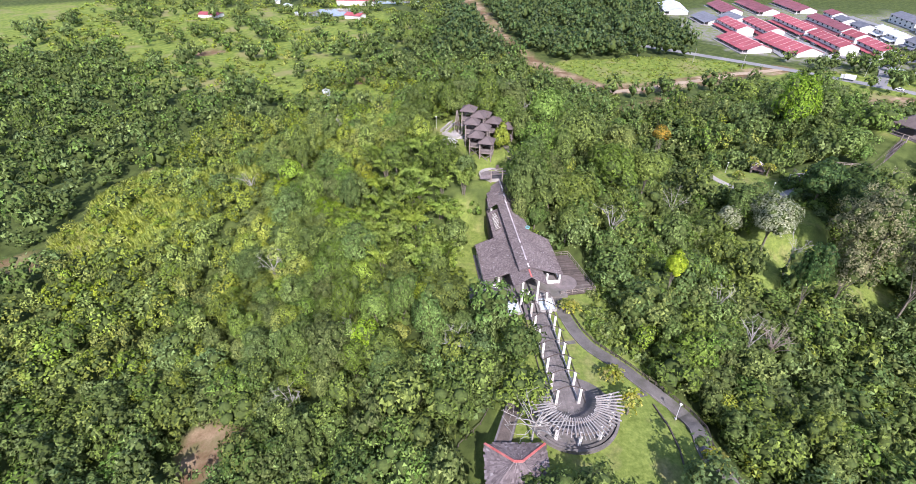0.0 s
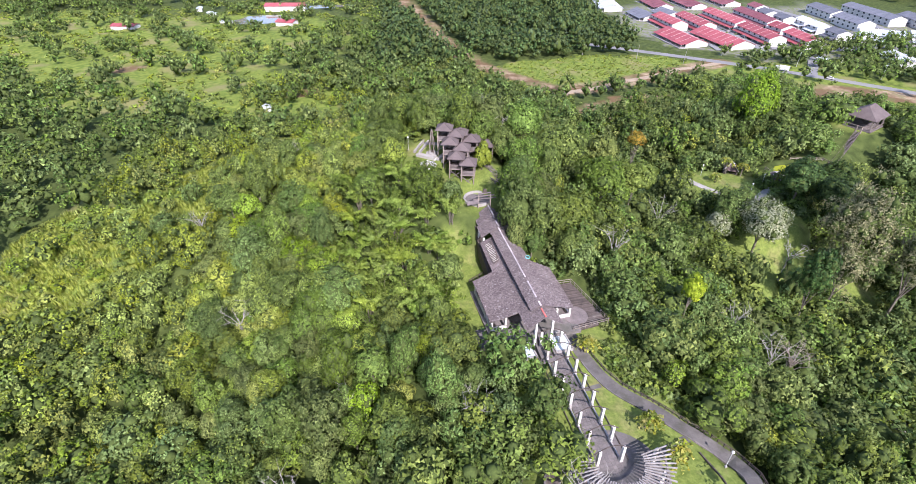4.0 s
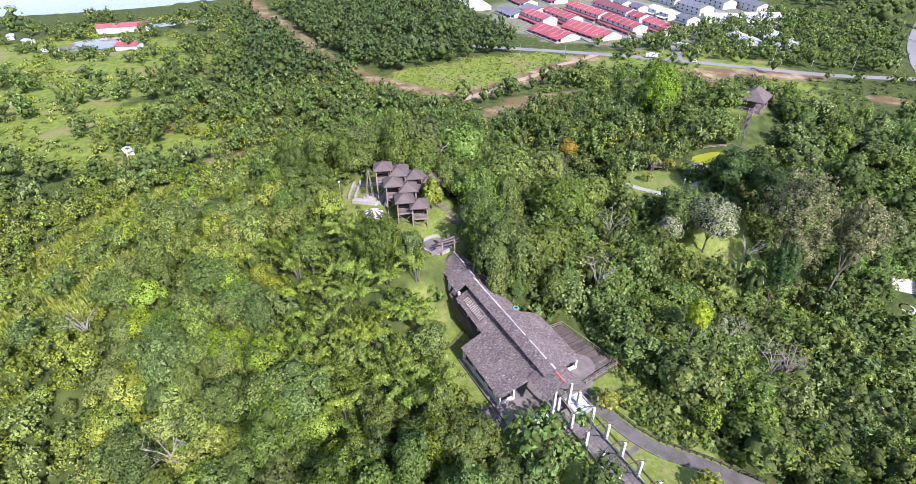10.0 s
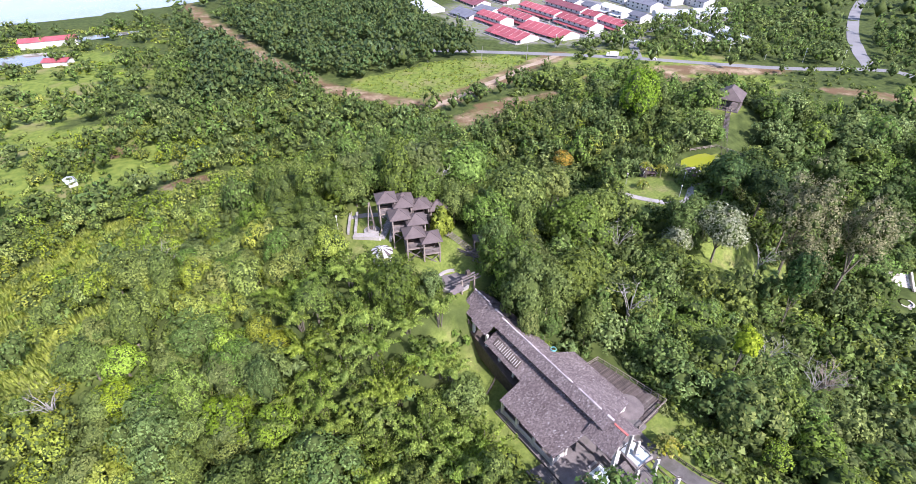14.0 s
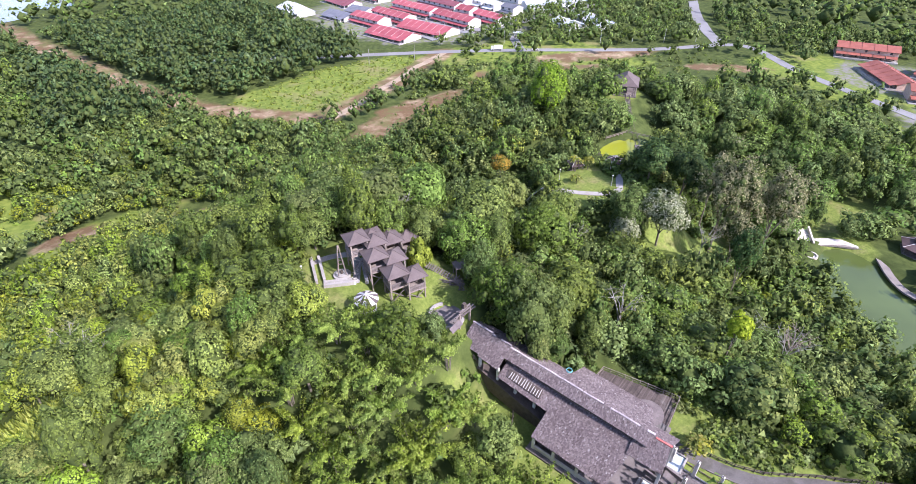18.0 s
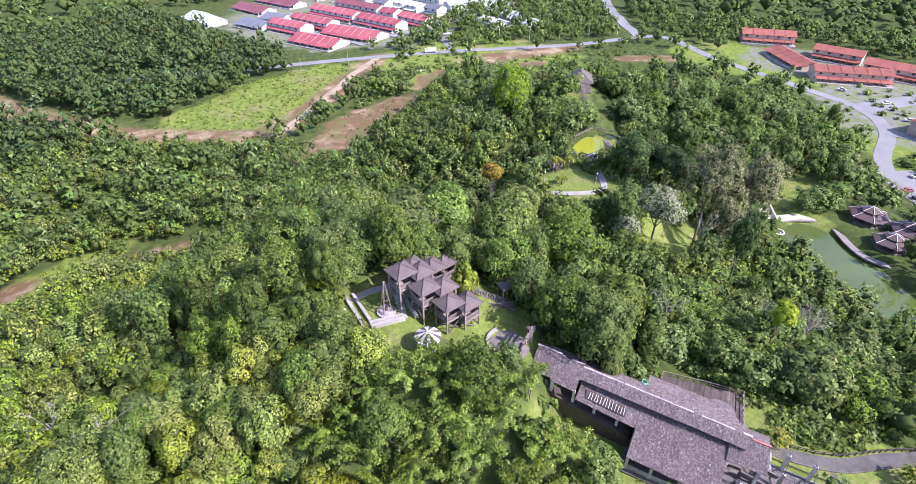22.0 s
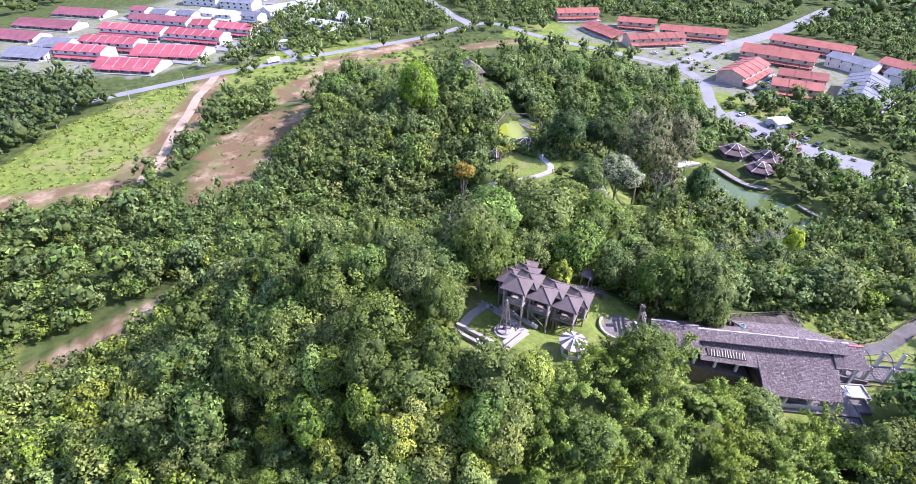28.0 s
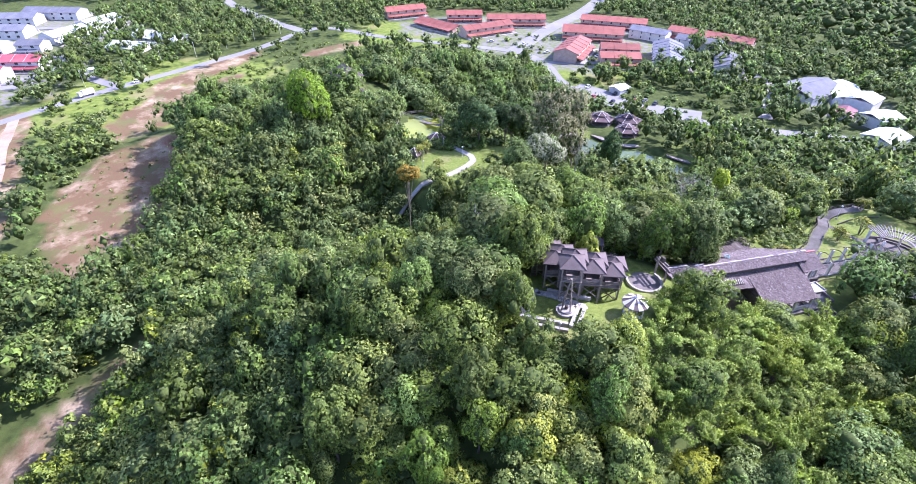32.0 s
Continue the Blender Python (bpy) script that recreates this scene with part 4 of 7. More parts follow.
def shingled(corners, mat, cols, rows, parent, name="shingles", lift=0.05, ragged=0.5):
    """Rows of thin lapped shingles over a sloping quad: eave left, eave right, ridge right, ridge left."""
    a, b, c, d = [Vector(p) for p in corners]
    nrm = (b - a).cross(d - a).normalized()
    if nrm.z < 0:
        nrm = -nrm
    V, F = [], []
    for j in range(rows):
        for i in range(cols):
            if rng.random() < 0.03:
                continue
            u0 = (i + 0.5 * (j % 2) + rng.uniform(-0.2, 0.2)) / cols
            u1 = u0 + rng.uniform(0.75, 1.2) / cols
            u0, u1 = min(max(u0, 0), 1), min(u1, 1)
            if u1 - u0 < 0.2 / cols:
                continue
            v0, v1 = (j - ragged * rng.random()) / rows, min((j + 1.25) / rows, 1)
            q = lambda u, v: a.lerp(b, u).lerp(d.lerp(c, u), v)
            hi, lo = lift + 0.04 + rng.uniform(0, 0.08), lift * 0.4
            p = [q(u0, v0) + nrm * hi, q(u1, v0) + nrm * (hi + rng.uniform(-0.02, 0.02)), q(u1, v1) + nrm * lo, q(u0, v1) + nrm * lo]
            n = len(V)
            V += [tuple(x) for x in p] + [tuple(p[0] - nrm * 0.06), tuple(p[1] - nrm * 0.06)]
            F += [(n, n + 1, n + 2, n + 3), (n + 4, n + 5, n + 1, n)]
    me = bpy.data.meshes.new(name)
    me.from_pydata(V, [], F)
    me.materials.append(mat)
    ob = part(name, me, mat, parent)
    ob["kind"] = "stuff"
    return ob


def shingle_material(name, stops):
    m, nt, b = material(name, 0.92, 0.2)
    ge = nt.nodes.new("ShaderNodeNewGeometry")
    c = ramp(nt, ge.outputs["Random Per Island"], *stops)
    v = world_coords(nt)
    c = mix(nt, 0.3, c, ramp(nt, noise_tex(nt, v, 0.35, 5), (0.35, stops[0][1]), (0.7, stops[2][1])))
    nt.links.new(c, b.inputs["Base Color"])
    bump(nt, b, noise_tex(nt, v, 12, 3), 0.4, 0.03)
    return m


M_SHINGLES = shingle_material("lapped_shingles", ((0.0, (0.09, 0.07, 0.067)), (0.5, (0.165, 0.132, 0.127)), (0.9, (0.235, 0.192, 0.186)), (0.985, (0.3, 0.26, 0.25)), (1.0, (0.42, 0.4, 0.38))))

# ---------------------------------------------------------------- the long shingled hall
HALL_O, HALL_A = Vector((13.8, 78.8)), Vector((-0.1225, 0.9925))
HALL_R = Vector((HALL_A.y, -HALL_A.x))


def hp(u, v, z):
    p = HALL_O + HALL_R * u + HALL_A * v
    return (p.x, p.y, z)


HALL_TURN = math.atan2(HALL_A.y, HALL_A.x) - math.pi / 2


def build_hall():
    hall = thing("hall", "long open hall with weathered grey wooden shingle roofs and white columns", "building")
    # roof planes as eave left, eave right, ridge right, ridge left, seen from outside
    planes = [
        ("roof", (hp(-8, 13.9, 34.7), hp(-8, 2.4, 34.3), hp(-1.1, 1.2, 37.2), hp(-1.1, 13.9, 37.5)), 26, 16),
        ("roof", (hp(-3.9, 22.9, 37.0), hp(-4.0, 14.0, 36.2), hp(-1.1, 13.9, 37.5), hp(-1.1, 22.9, 38.2)), 20, 7),
        ("roof", (hp(-1.6, 23.6, 39.0), hp(-1.6, -0.2, 38.0), hp(0.0, -0.2, 38.9), hp(0.0, 23.6, 39.9)), 54, 4),
        ("roof", (hp(8.0, 2.4, 34.3), hp(8.0, 14.1, 34.8), hp(0, 14.1, 39.5), hp(0, -0.2, 38.9)), 28, 20),
        ("roof", (hp(3.6, 14.1, 37.3), hp(3.4, 23.6, 38.0), hp(0, 23.6, 39.9), hp(0, 14.1, 39.45)), 22, 8),
        ("porch_roof", (hp(-3.2, 2.0, 36.5), hp(-3.2, -3.0, 36.5), hp(0, -2.6, 38.4), hp(0, 2.0, 38.4)), 12, 8),
        ("porch_roof", (hp(3.2, -3.0, 36.5), hp(3.2, 2.0, 36.5), hp(0, 2.0, 38.4), hp(0, -2.6, 38.4)), 12, 8),
        ("upper_roof", (hp(-3.4, 27.2, 38.3), hp(-3.5, 23.2, 38.1), hp(0, 23.2, 40.35), hp(0, 27.2, 40.55)), 9, 8),
        ("upper_roof", (hp(3.3, 23.2, 38.1), hp(3.2, 27.2, 38.3), hp(0, 27.2, 40.55), hp(0, 23.2, 40.35)), 9, 8),
        ("upper_roof", (hp(-3.1, 30.6, 38.7), hp(-3.2, 26.8, 38.6), hp(0, 26.8, 40.85), hp(0, 30.6, 41.05)), 9, 8),
        ("upper_roof", (hp(3.0, 26.8, 38.6), hp(2.9, 30.6, 38.7), hp(0, 30.6, 41.05), hp(0, 26.8, 40.85)), 9, 8),
    ]
    for name, q, cols, rows in planes:
        deck = part(name, Shape().slab(q, 0.12), M_SHINGLE, hall)
        shingled(q, M_SHINGLES, int(cols * 2.3), int(rows * 2.2), deck)
    # clerestory band under the upper roof, with its row of short struts
    part("clerestory", Shape().slab([hp(-1.15, 1.2, 38.2), hp(-1.05, 1.2, 38.2), hp(-1.05, 23, 39.1), hp(-1.15, 23, 39.1)], 1.2), M_WOOD_DARK, hall, "dark boarded clerestory band")
    for k in range(30):
        v = 0.6 + k * 0.77
        part("strut", Shape().beam(hp(-1.75, v, 37.7 + v * 0.042), hp(-1.1, v, 38.05 + v * 0.042), 0.12, 0.14), M_WOOD_DARK, hall)
    for a, b, m, w in (((0, -0.3, 39.0), (0, 23.7, 40.02), M_PAINT, 0.25), ((0, 23.1, 40.5), (0, 27.2, 40.66), M_PAINT, 0.25), ((0, 26.7, 40.98), (0, 30.7, 41.16), M_PAINT, 0.25), ((0, -2.75, 38.52), (0, -0.4, 38.52), M_RIDGE_RED, 0.28)):
        p, q = Vector(hp(*a)), Vector(hp(*b))
        n = max(2, round((q - p).length / 1.1))
        for k in range(n):
            if m is M_PAINT and rng.random() < 0.06:
                continue
            lift = Vector((0, 0, rng.uniform(-0.03, 0.03)))
            part("ridge_cap", Shape().beam(p.lerp(q, k / n) + lift, p.lerp(q, (k + rng.uniform(0.9, 0.99)) / n) + lift, w * rng.uniform(0.8, 1.15), 0.14), M_RIDGE_WORN if m is M_PAINT else m, hall, "weathered pinkish-white ridge cap" if m is M_PAINT else "faded red ridge cap")
    bare = part("bare_patch", Shape().slab([hp(-3.3, 21.6, 37.42), hp(-3.4, 15.6, 36.95), hp(-2.1, 15.8, 37.5), hp(-2.1, 21.8, 38.0)], 0.1), M_WOOD_DARK, hall, "patch of roof with missing shingles and bare battens")
    for k in range(13):
        v = 15.9 + k * 0.44
        part("batten", Shape().beam(hp(-3.35, v, 37.06 + (v - 15.8) * 0.078), hp(-2.1 - rng.uniform(0, 0.5), v + rng.uniform(-0.1, 0.1), 37.6 + (v - 15.8) * 0.078), 0.09, 0.07), M_ROCK, bare)
    # plinth, floor and columns
    part("plinth", Shape().slab([hp(-8.4, -1.0, 31.75), hp(8.4, -1.0, 31.75), hp(8.4, 14.4, 31.75), hp(-8.4, 14.4, 31.75)], 2.2), M_PAVE, hall)
    part("back_floor", Shape().slab([hp(-4.2, 14.4, 33.6), hp(3.8, 14.4, 33.6), hp(3.2, 30.8, 36.4), hp(-3.4, 30.8, 36.4)], 3.2), M_WOOD_DARK, hall)
    for u, v, h in [(x, 2.9, 34.25) for x in (-7.6, -5.0, 5.0, 7.6)] + [(s * 7.6, y, 34.5) for s in (-1, 1) for y in (6.6, 10.3, 13.6)] + [(s * 1.5, -2.6, 37.2) for s in (-1, 1)] + [(s * 3.0, y, 36.9 + (y - 16) * 0.1) for s in (-1, 1) for y in (16.5, 20, 23.4, 26.9, 30.2)]:
        z0 = 31.7 if v < 14 else 33.4 + (v - 14.4) * 0.17
        part("column", Shape().box(hp(u, v, z0), (0.42, 0.42, h - z0 + 0.1), HALL_TURN, 0.88), M_PAINT, hall)
    for a, b in (((-7.6, 2.9), (-5.0, 2.9)), ((5.0, 2.9), (7.6, 2.9)), ((-7.6, 2.9), (-7.6, 13.6)), ((7.6, 2.9), (7.6, 13.6))):
        part("low_wall", Shape().beam(hp(*a, 32.1), hp(*b, 32.1), 0.22, 0.8), M_PAINT, hall)
    part("back_wall", Shape().beam(hp(-7.6, 13.8, 33.2), hp(7.6, 13.8, 33.2), 0.25, 3.2), M_WOOD_DARK, hall)
    for s in (-1, 1):
        part("stair_wall", Shape().beam(hp(s * 1.25, -5.6, 31.5), hp(s * 1.25, -0.6, 32.5), 0.3, 0.9), M_PAVE, hall)
    for k in range(6):
        part("step", Shape().box(hp(0, -5.2 + k * 0.42, 31.0), (2.3, 0.44, 0.16 * (k + 1)), HALL_TURN), M_PAVE, hall)
    for k in range(24):
        v = 2.6 + k * 0.48
        part("rafter_end", Shape().beam(hp(-8.15, v, 34.12 + v * 0.035), hp(-7.3, v, 34.45 + v * 0.035), 0.1, 0.14), M_WOOD_DARK, hall)
    return hall


M_ROCK = surface("pale_rock", (0.4, 0.37, 0.33), (0.6, 0.56, 0.52), 0.8, 0.9)
build_hall()
M_TEAL, _g, _b = material("teal_rubber", 0.5, 0.4)
_b.inputs["Base Color"].default_value = (0.16, 0.42, 0.42, 1)
hose = thing("hose_coil", "small coil of pale teal hose lying on the roof edge", "hose", place=Matrix.Translation(hp(3.3, 14.5, 38.02)))
for k in range(3):
    part("loop", Shape().ring((0, 0), 0.42 - 0.02 * k, 0.5 - 0.02 * k, 0.06 * k, 0.06 * k + 0.06, n=20), M_TEAL, hose)


def tile_field(parent, origin, du, dv, nu, nv, gap, thick, mat, name="paver", keep=None):
    """Paving pieces as objects on one shared mesh."""
    origin, du, dv = Vector(origin), Vector(du), Vector(dv)
    w, d = du.length - gap, dv.length - gap
    me = bpy.data.meshes.new(name)
    s = Shape().box((0, 0, 0), (w, d, thick), 0, 0.97)
    me.from_pydata(s.v, [], s.f)
    me.materials.append(mat)
    turn = math.atan2(du.y, du.x)
    for i in range(nu):
        for j in range(nv):
            p = origin + du * (i + 0.5) + dv * (j + 0.5)
            if keep and not keep(p):
                continue
            part(name, me, mat, parent, place=pose(p.x, p.y, p.z + rng.uniform(-0.01, 0.01), 0, 0, math.degrees(turn)))


# terraces in front of the hall
terrace = thing("terrace", "old brick-paved terrace in front of the hall", "terrace", kind="structure")
part("terrace_base", Shape().slab([hp(-11.2, 4.3, 31.35), hp(-11.1, -0.8, 31.35), hp(-4.8, -1.6, 31.35), hp(-4.8, 3.4, 31.35)], 1.6), M_PAVE, terrace)
part("terrace_base", Shape().slab([hp(-1.6, 2.0, 31.33), hp(-1.6, -6.3, 31.33), hp(2.2, -6.3, 31.33), hp(2.2, 2.0, 31.33)], 1.6), M_PAVE, terrace)
part("terrace_base", Shape().slab([hp(3.4, 3.0, 31.35), hp(3.4, 0.1, 31.35), hp(9.2, 0.1, 31.35), hp(9.2, 3.0, 31.35)], 1.6), M_PAVE, terrace)
tile_field(terrace, hp(-10.9, -0.6, 31.36), HALL_R.to_3d() * 0.62, HALL_A.to_3d() * 0.62, 10, 7, 0.06, 0.05, M_PAVE)


for a, b in (((-11.1, 4.2), (-11.0, -0.8)), ((-11.0, -0.8), (-7.4, -1.2)), ((-7.4, -1.2), (-7.3, -3.4)), ((-7.3, -3.4), (-4.7, -3.6))):
    part("edge_wall", Shape().beam(hp(*a, 31.45), hp(*b, 31.45), 0.28, 0.75), M_PAVE, terrace)
part("terrace_base", Shape().slab([hp(-7.3, -1.6, 31.3), hp(-7.3, -3.4, 31.3), hp(-4.7, -3.5, 31.3), hp(-4.7, -1.6, 31.3)], 1.5), M_PAVE, terrace)


def pool(u0, u1, v0, v1):
    p = thing("ornamental_pool", "empty square pool with a pale blue stained floor", "pool", "pools before the hall")
    part("floor", Shape().slab([hp(u0, v0, 31.36), hp(u1, v0, 31.36), hp(u1, v1, 31.36), hp(u0, v1, 31.36)], 0.5), M_POOL, p)
    for a, b in (((u0, v0), (u1, v0)), ((u1, v0), (u1, v1)), ((u1, v1), (u0, v1)), ((u0, v1), (u0, v0))):
        part("rim", Shape().beam(hp(*a, 31.3), hp(*b, 31.3), 0.26, 0.6), M_CONCRETE, p)
    part("spout", Shape().box(hp((u0 + u1) / 2, v1 - 0.4, 31.3), (1.6, 0.35, 0.7), HALL_TURN), M_CONCRETE, p)
    for k in range(6):
        part("jet", Shape().rod(hp(u0 + 0.5 + k * 0.32, v1 - 1.5, 31.2), hp(u0 + 0.5 + k * 0.32, v1 - 1.5, 31.8), 0.07), M_METAL, p)
    return p


pool(-4.4, -1.75, -4.7, -0.2)
pool(2.0, 5.1, -4.6, 0.0)

# timber deck east of the hall with its round platform
deck = thing("timber_deck", "weathered grey timber deck beside the hall", "deck")
part("platform", Shape().slab([hp(6.8, -0.7, 31.5), hp(14.4, -0.1, 31.5), hp(12.4, 12.4, 31.5), hp(8.6, 12.4, 31.5)], 0.35), M_WOOD_DARK, deck)
for k in range(59):
    v = -0.5 + k * 0.217
    u0 = 6.9 if v < 2.2 else 8.55
    part("board", Shape().beam(hp(u0, v, 31.53), hp(14.3 - v * 0.155, v + (0.4 - 0.1 * v if v < 4 else 0), 31.53 + rng.uniform(-0.01, 0.01)), 0.185, 0.06), M_DECK_DARK, deck)
part("round_platform", Shape().ring(hp(8.9, 2.9, 0), 0.02, 2.4, 31.5, 31.8, n=36), M_DECK, deck)
for u, v in ((9, -0.3), (11.3, -0.2), (14.1, 0.1), (13.5, 4), (12.9, 8), (12.3, 12.1), (10.5, 12.1)):
    part("stilt", Shape().box(hp(u, v, ground_z(*hp(u, v, 0)[:2]) - 0.6), (0.25, 0.25, 31.3 - ground_z(*hp(u, v, 0)[:2]) + 0.6), HALL_TURN), M_WOOD, deck)
rail_along("deck_railing", [hp(7.0, -0.6, 31.5), hp(14.3, 0.0, 31.5), hp(13.4, 6.2, 31.5), hp(12.35, 12.3, 31.5), hp(9.4, 12.4, 31.5)], "grey timber railing round the deck", 1.0, 1.2)


rail_along("bank_fence", [(x, y, ground_z(x, y)) for x, y in ((6.9, 106), (8.0, 104.3), (8.7, 102.4), (8.8, 100.4), (8.2, 98.4), (6.4, 96.8), (4.0, 95.2))], "low dark timber fence curving along the lawn bank", 0.8, 1.0, M_WOOD_DARK, 2, 0.09)


# ---------------------------------------------------------------- pergola walk
def col_l(k):
    return Vector((15.9 - 0.272 * k, 53.1 + 3.36 * k, 31.0))


def col_r(k):
    return Vector((19.55 - 0.29 * k, 53.4 + 3.28 * k, 31.0))


def build_pergola():
    walkp = thing("pergola", "pergola walk with white columns and thin dark arches over old paving", "pergola")
    part("walkway", Shape().slab([col_l(-0.6) + Vector((0.3, 0, 0.12)), col_r(-0.6) + Vector((-0.3, 0, 0.12)), col_r(7) + Vector((-0.3, 0.4, 0.12)), col_l(7) + Vector((0.3, 0.4, 0.12))], 0.5), M_PAVE, walkp)
    for k in range(8):
        a, b = col_l(k), col_r(k)
        turn = math.atan2(b.y - a.y, b.x - a.x)
        for p in (a, b):
            c = part("column", Shape().box(p - Vector((0, 0, 0.3)), (0.46, 0.5, 3.75), turn, 0.86), M_PAINT, walkp)
            part("base", Shape().box(p - Vector((0, 0, 0.3)), (0.62, 0.66, 0.55), turn, 0.94), M_CONCRETE, c)
        s = Shape()
        prev = None
        for i in range(15):
            t = -0.22 + 1.44 * i / 14
            q = a.lerp(b, t) + Vector((0, 0, 3.0 + 1.25 * math.sin(math.pi * min(max((t + 0.22) / 1.44, 0), 1))))
            if prev is not None:
                s.beam(prev, q, 0.09, 0.13)
            prev = q
        part("arch", s, M_WOOD_DARK, walkp)
        if k < 7:
            for side, fn in ((-1, col_l), (1, col_r)):
                p, q = fn(k), fn(k + 1)
                off = Vector((side * 1.15, 0, 0))
                part("side_rail", Shape().beam(p + off + Vector((0, 0, 0.28)), q + off + Vector((0, 0, 0.28)), 0.12, 0.14), M_WOOD_DARK, walkp)
                part("kerb", Shape().beam(p + Vector((0, 0, 0.12)), q + Vector((0, 0, 0.12)), 0.25, 0.3), M_CONCRETE, walkp)
                if k % 2 == 0:
                    part("rail_post", Shape().box(p + off - Vector((0, 0, 0.2)), (0.14, 0.14, 0.6)), M_WOOD_DARK, walkp)
    du = (col_r(0) - col_l(0)).normalized() * 0.58
    dv = (col_l(7) - col_l(0)).normalized() * 0.58
    tile_field(walkp, col_l(-0.5) + Vector((0.42, 0, 0.13)), du, dv, 5, 42, 0.07, 0.045, M_PAVE)
    return walkp


build_pergola()

M_SLAT = surface("bleached_slat", (0.2, 0.18, 0.165), (0.4, 0.37, 0.345), 1.5, 0.9, per_object=0.22)
FAN = Vector((18.2, 51.6, 31.0))


def build_fan():
    fan = thing("fan_pergola", "curved timber pergola of radiating grey slats on white columns", "pergola")
    part("paving", Shape().ring(FAN, 0.02, 7.0, 30.7, 31.14, n=48), M_PAVE, fan)
    part("curved_wall", Shape().ring(FAN, 6.9, 7.3, 30.6, 31.75, radians(-150), radians(-5), 30), M_PAVE, fan)
    part("curved_bench", Shape().ring(FAN, 6.2, 6.65, 31.0, 31.5, radians(-135), radians(-20), 28), M_PAVE, fan)
    for r, z in ((4.0, 34.0), (6.2, 34.25)):
        part("ring_beam", Shape().ring(FAN, r - 0.1, r + 0.1, z - 0.14, z + 0.14, radians(-190), radians(9), 40), M_WOOD, fan)
    for k in range(38):
        a = radians(-190 + k * 199 / 37)
        d = Vector((math.cos(a), math.sin(a), 0))
        part("slat", Shape().beam(FAN + d * rng.uniform(3.2, 3.5) + Vector((0, 0, 3.05)), FAN + d * rng.uniform(6.9, 7.4) + Vector((0, 0, 3.6)), 0.13, 0.2), M_SLAT, fan)
    for k in range(7):
        a = radians(-190 + k * 200 / 6)
        c = FAN + Vector((math.cos(a), math.sin(a), 0)) * 5.9
        part("column", Shape().box(c - Vector((0, 0, 0.3)), (0.46, 0.46, 3.5), a, 0.9), M_PAINT, fan)
    return fan


build_fan()

# footpath over the lawn, with its rail
path_shape = ribbon(PATH_MAIN, 2.3, 0.05, step=1.6)
tagged(part("footpath", path_shape, M_ASPHALT), "worn grey asphalt footpath over the lawn", "path", kind="structure")
edge = [Vector((a.x, a.y, z)) for a, b, z in path_shape.rows]
rail_along("path_railing", [e + Vector((0.2, 0.1, 0)) for e in edge[2::2]], "low dark timber rail along the footpath", 0.65, 1.1, M_WOOD_DARK, 2, 0.1)
kerb = thing("path_kerb", "low dark stone kerb beside the footpath", "kerb", kind="structure")
left = [Vector((b.x, b.y, z)) for a, b, z in path_shape.rows]
for p, q in zip(left[4:-1], left[5:]):
    part("kerb_stone", Shape().beam(p, q, 0.16, 0.3), M_PAVE, kerb)
tagged(part("side_path", ribbon([(24.8, 53.2), (28, 54.6), (31, 55.6)], 1.3, 0.02, step=1.2), M_ASPHALT), "short grey path from the pergola to the footpath", "path", kind="structure")
tagged(part("side_path", ribbon([(18.0, 66.2), (20.4, 66.6), (21.6, 66.8)], 0.8, 0.02, step=1.2), M_ASPHALT), "short grey path from the pergola walk", "path", kind="structure")
tagged(part("ramp", ribbon([(8.8, 56.6), (12.4, 55.2), (14.6, 54.2)], 1.1, 0.25, step=1.2), M_CONCRETE), "pale concrete ramp with a ribbed surface", "ramp", kind="structure")
border = thing("garden_border", "long thin garden kerb on the lawn", "kerb", kind="structure")
for a, b in zip([(31.5, 53.2), (32.6, 49), (32.9, 45)], [(32.6, 49), (32.9, 45), (32.5, 41.5)]):
    part("kerb_stone", Shape().beam((*a, ground_z(*a) + 0.1), (*b, ground_z(*b) + 0.1), 0.18, 0.3), M_WOOD_DARK, border)


def lamp_post(x, y, tall=3.3):
    z = ground_z(x, y)
    l = thing("garden_lamp", "white globe lamp on a slim pale post beside the path", "lamp", "garden lamps", place=pose(x, y, z))
    part("pole", Shape().rod((0, 0, -0.3), (0, 0, tall), 0.05, 0.04), M_METAL, l)
    bm = bmesh.new()
    bmesh.ops.create_uvsphere(bm, u_segments=12, v_segments=8, radius=0.22)
    me = bpy.data.meshes.new("globe")
    bm.to_mesh(me)
    me.materials.append(M_WALL)
    part("globe", me, M_WALL, l, place=pose(0, 0, tall + 0.15))
    part("base", Shape().box((0, 0, -0.2), (0.3, 0.3, 0.35)), M_CONCRETE, l)


for x, y in ((34.4, 50.9), (-5.6, 134.8), (92, 133), (99, 138), (84, 146), (120, 38), (110, 34)):
    lamp_post(x, y)

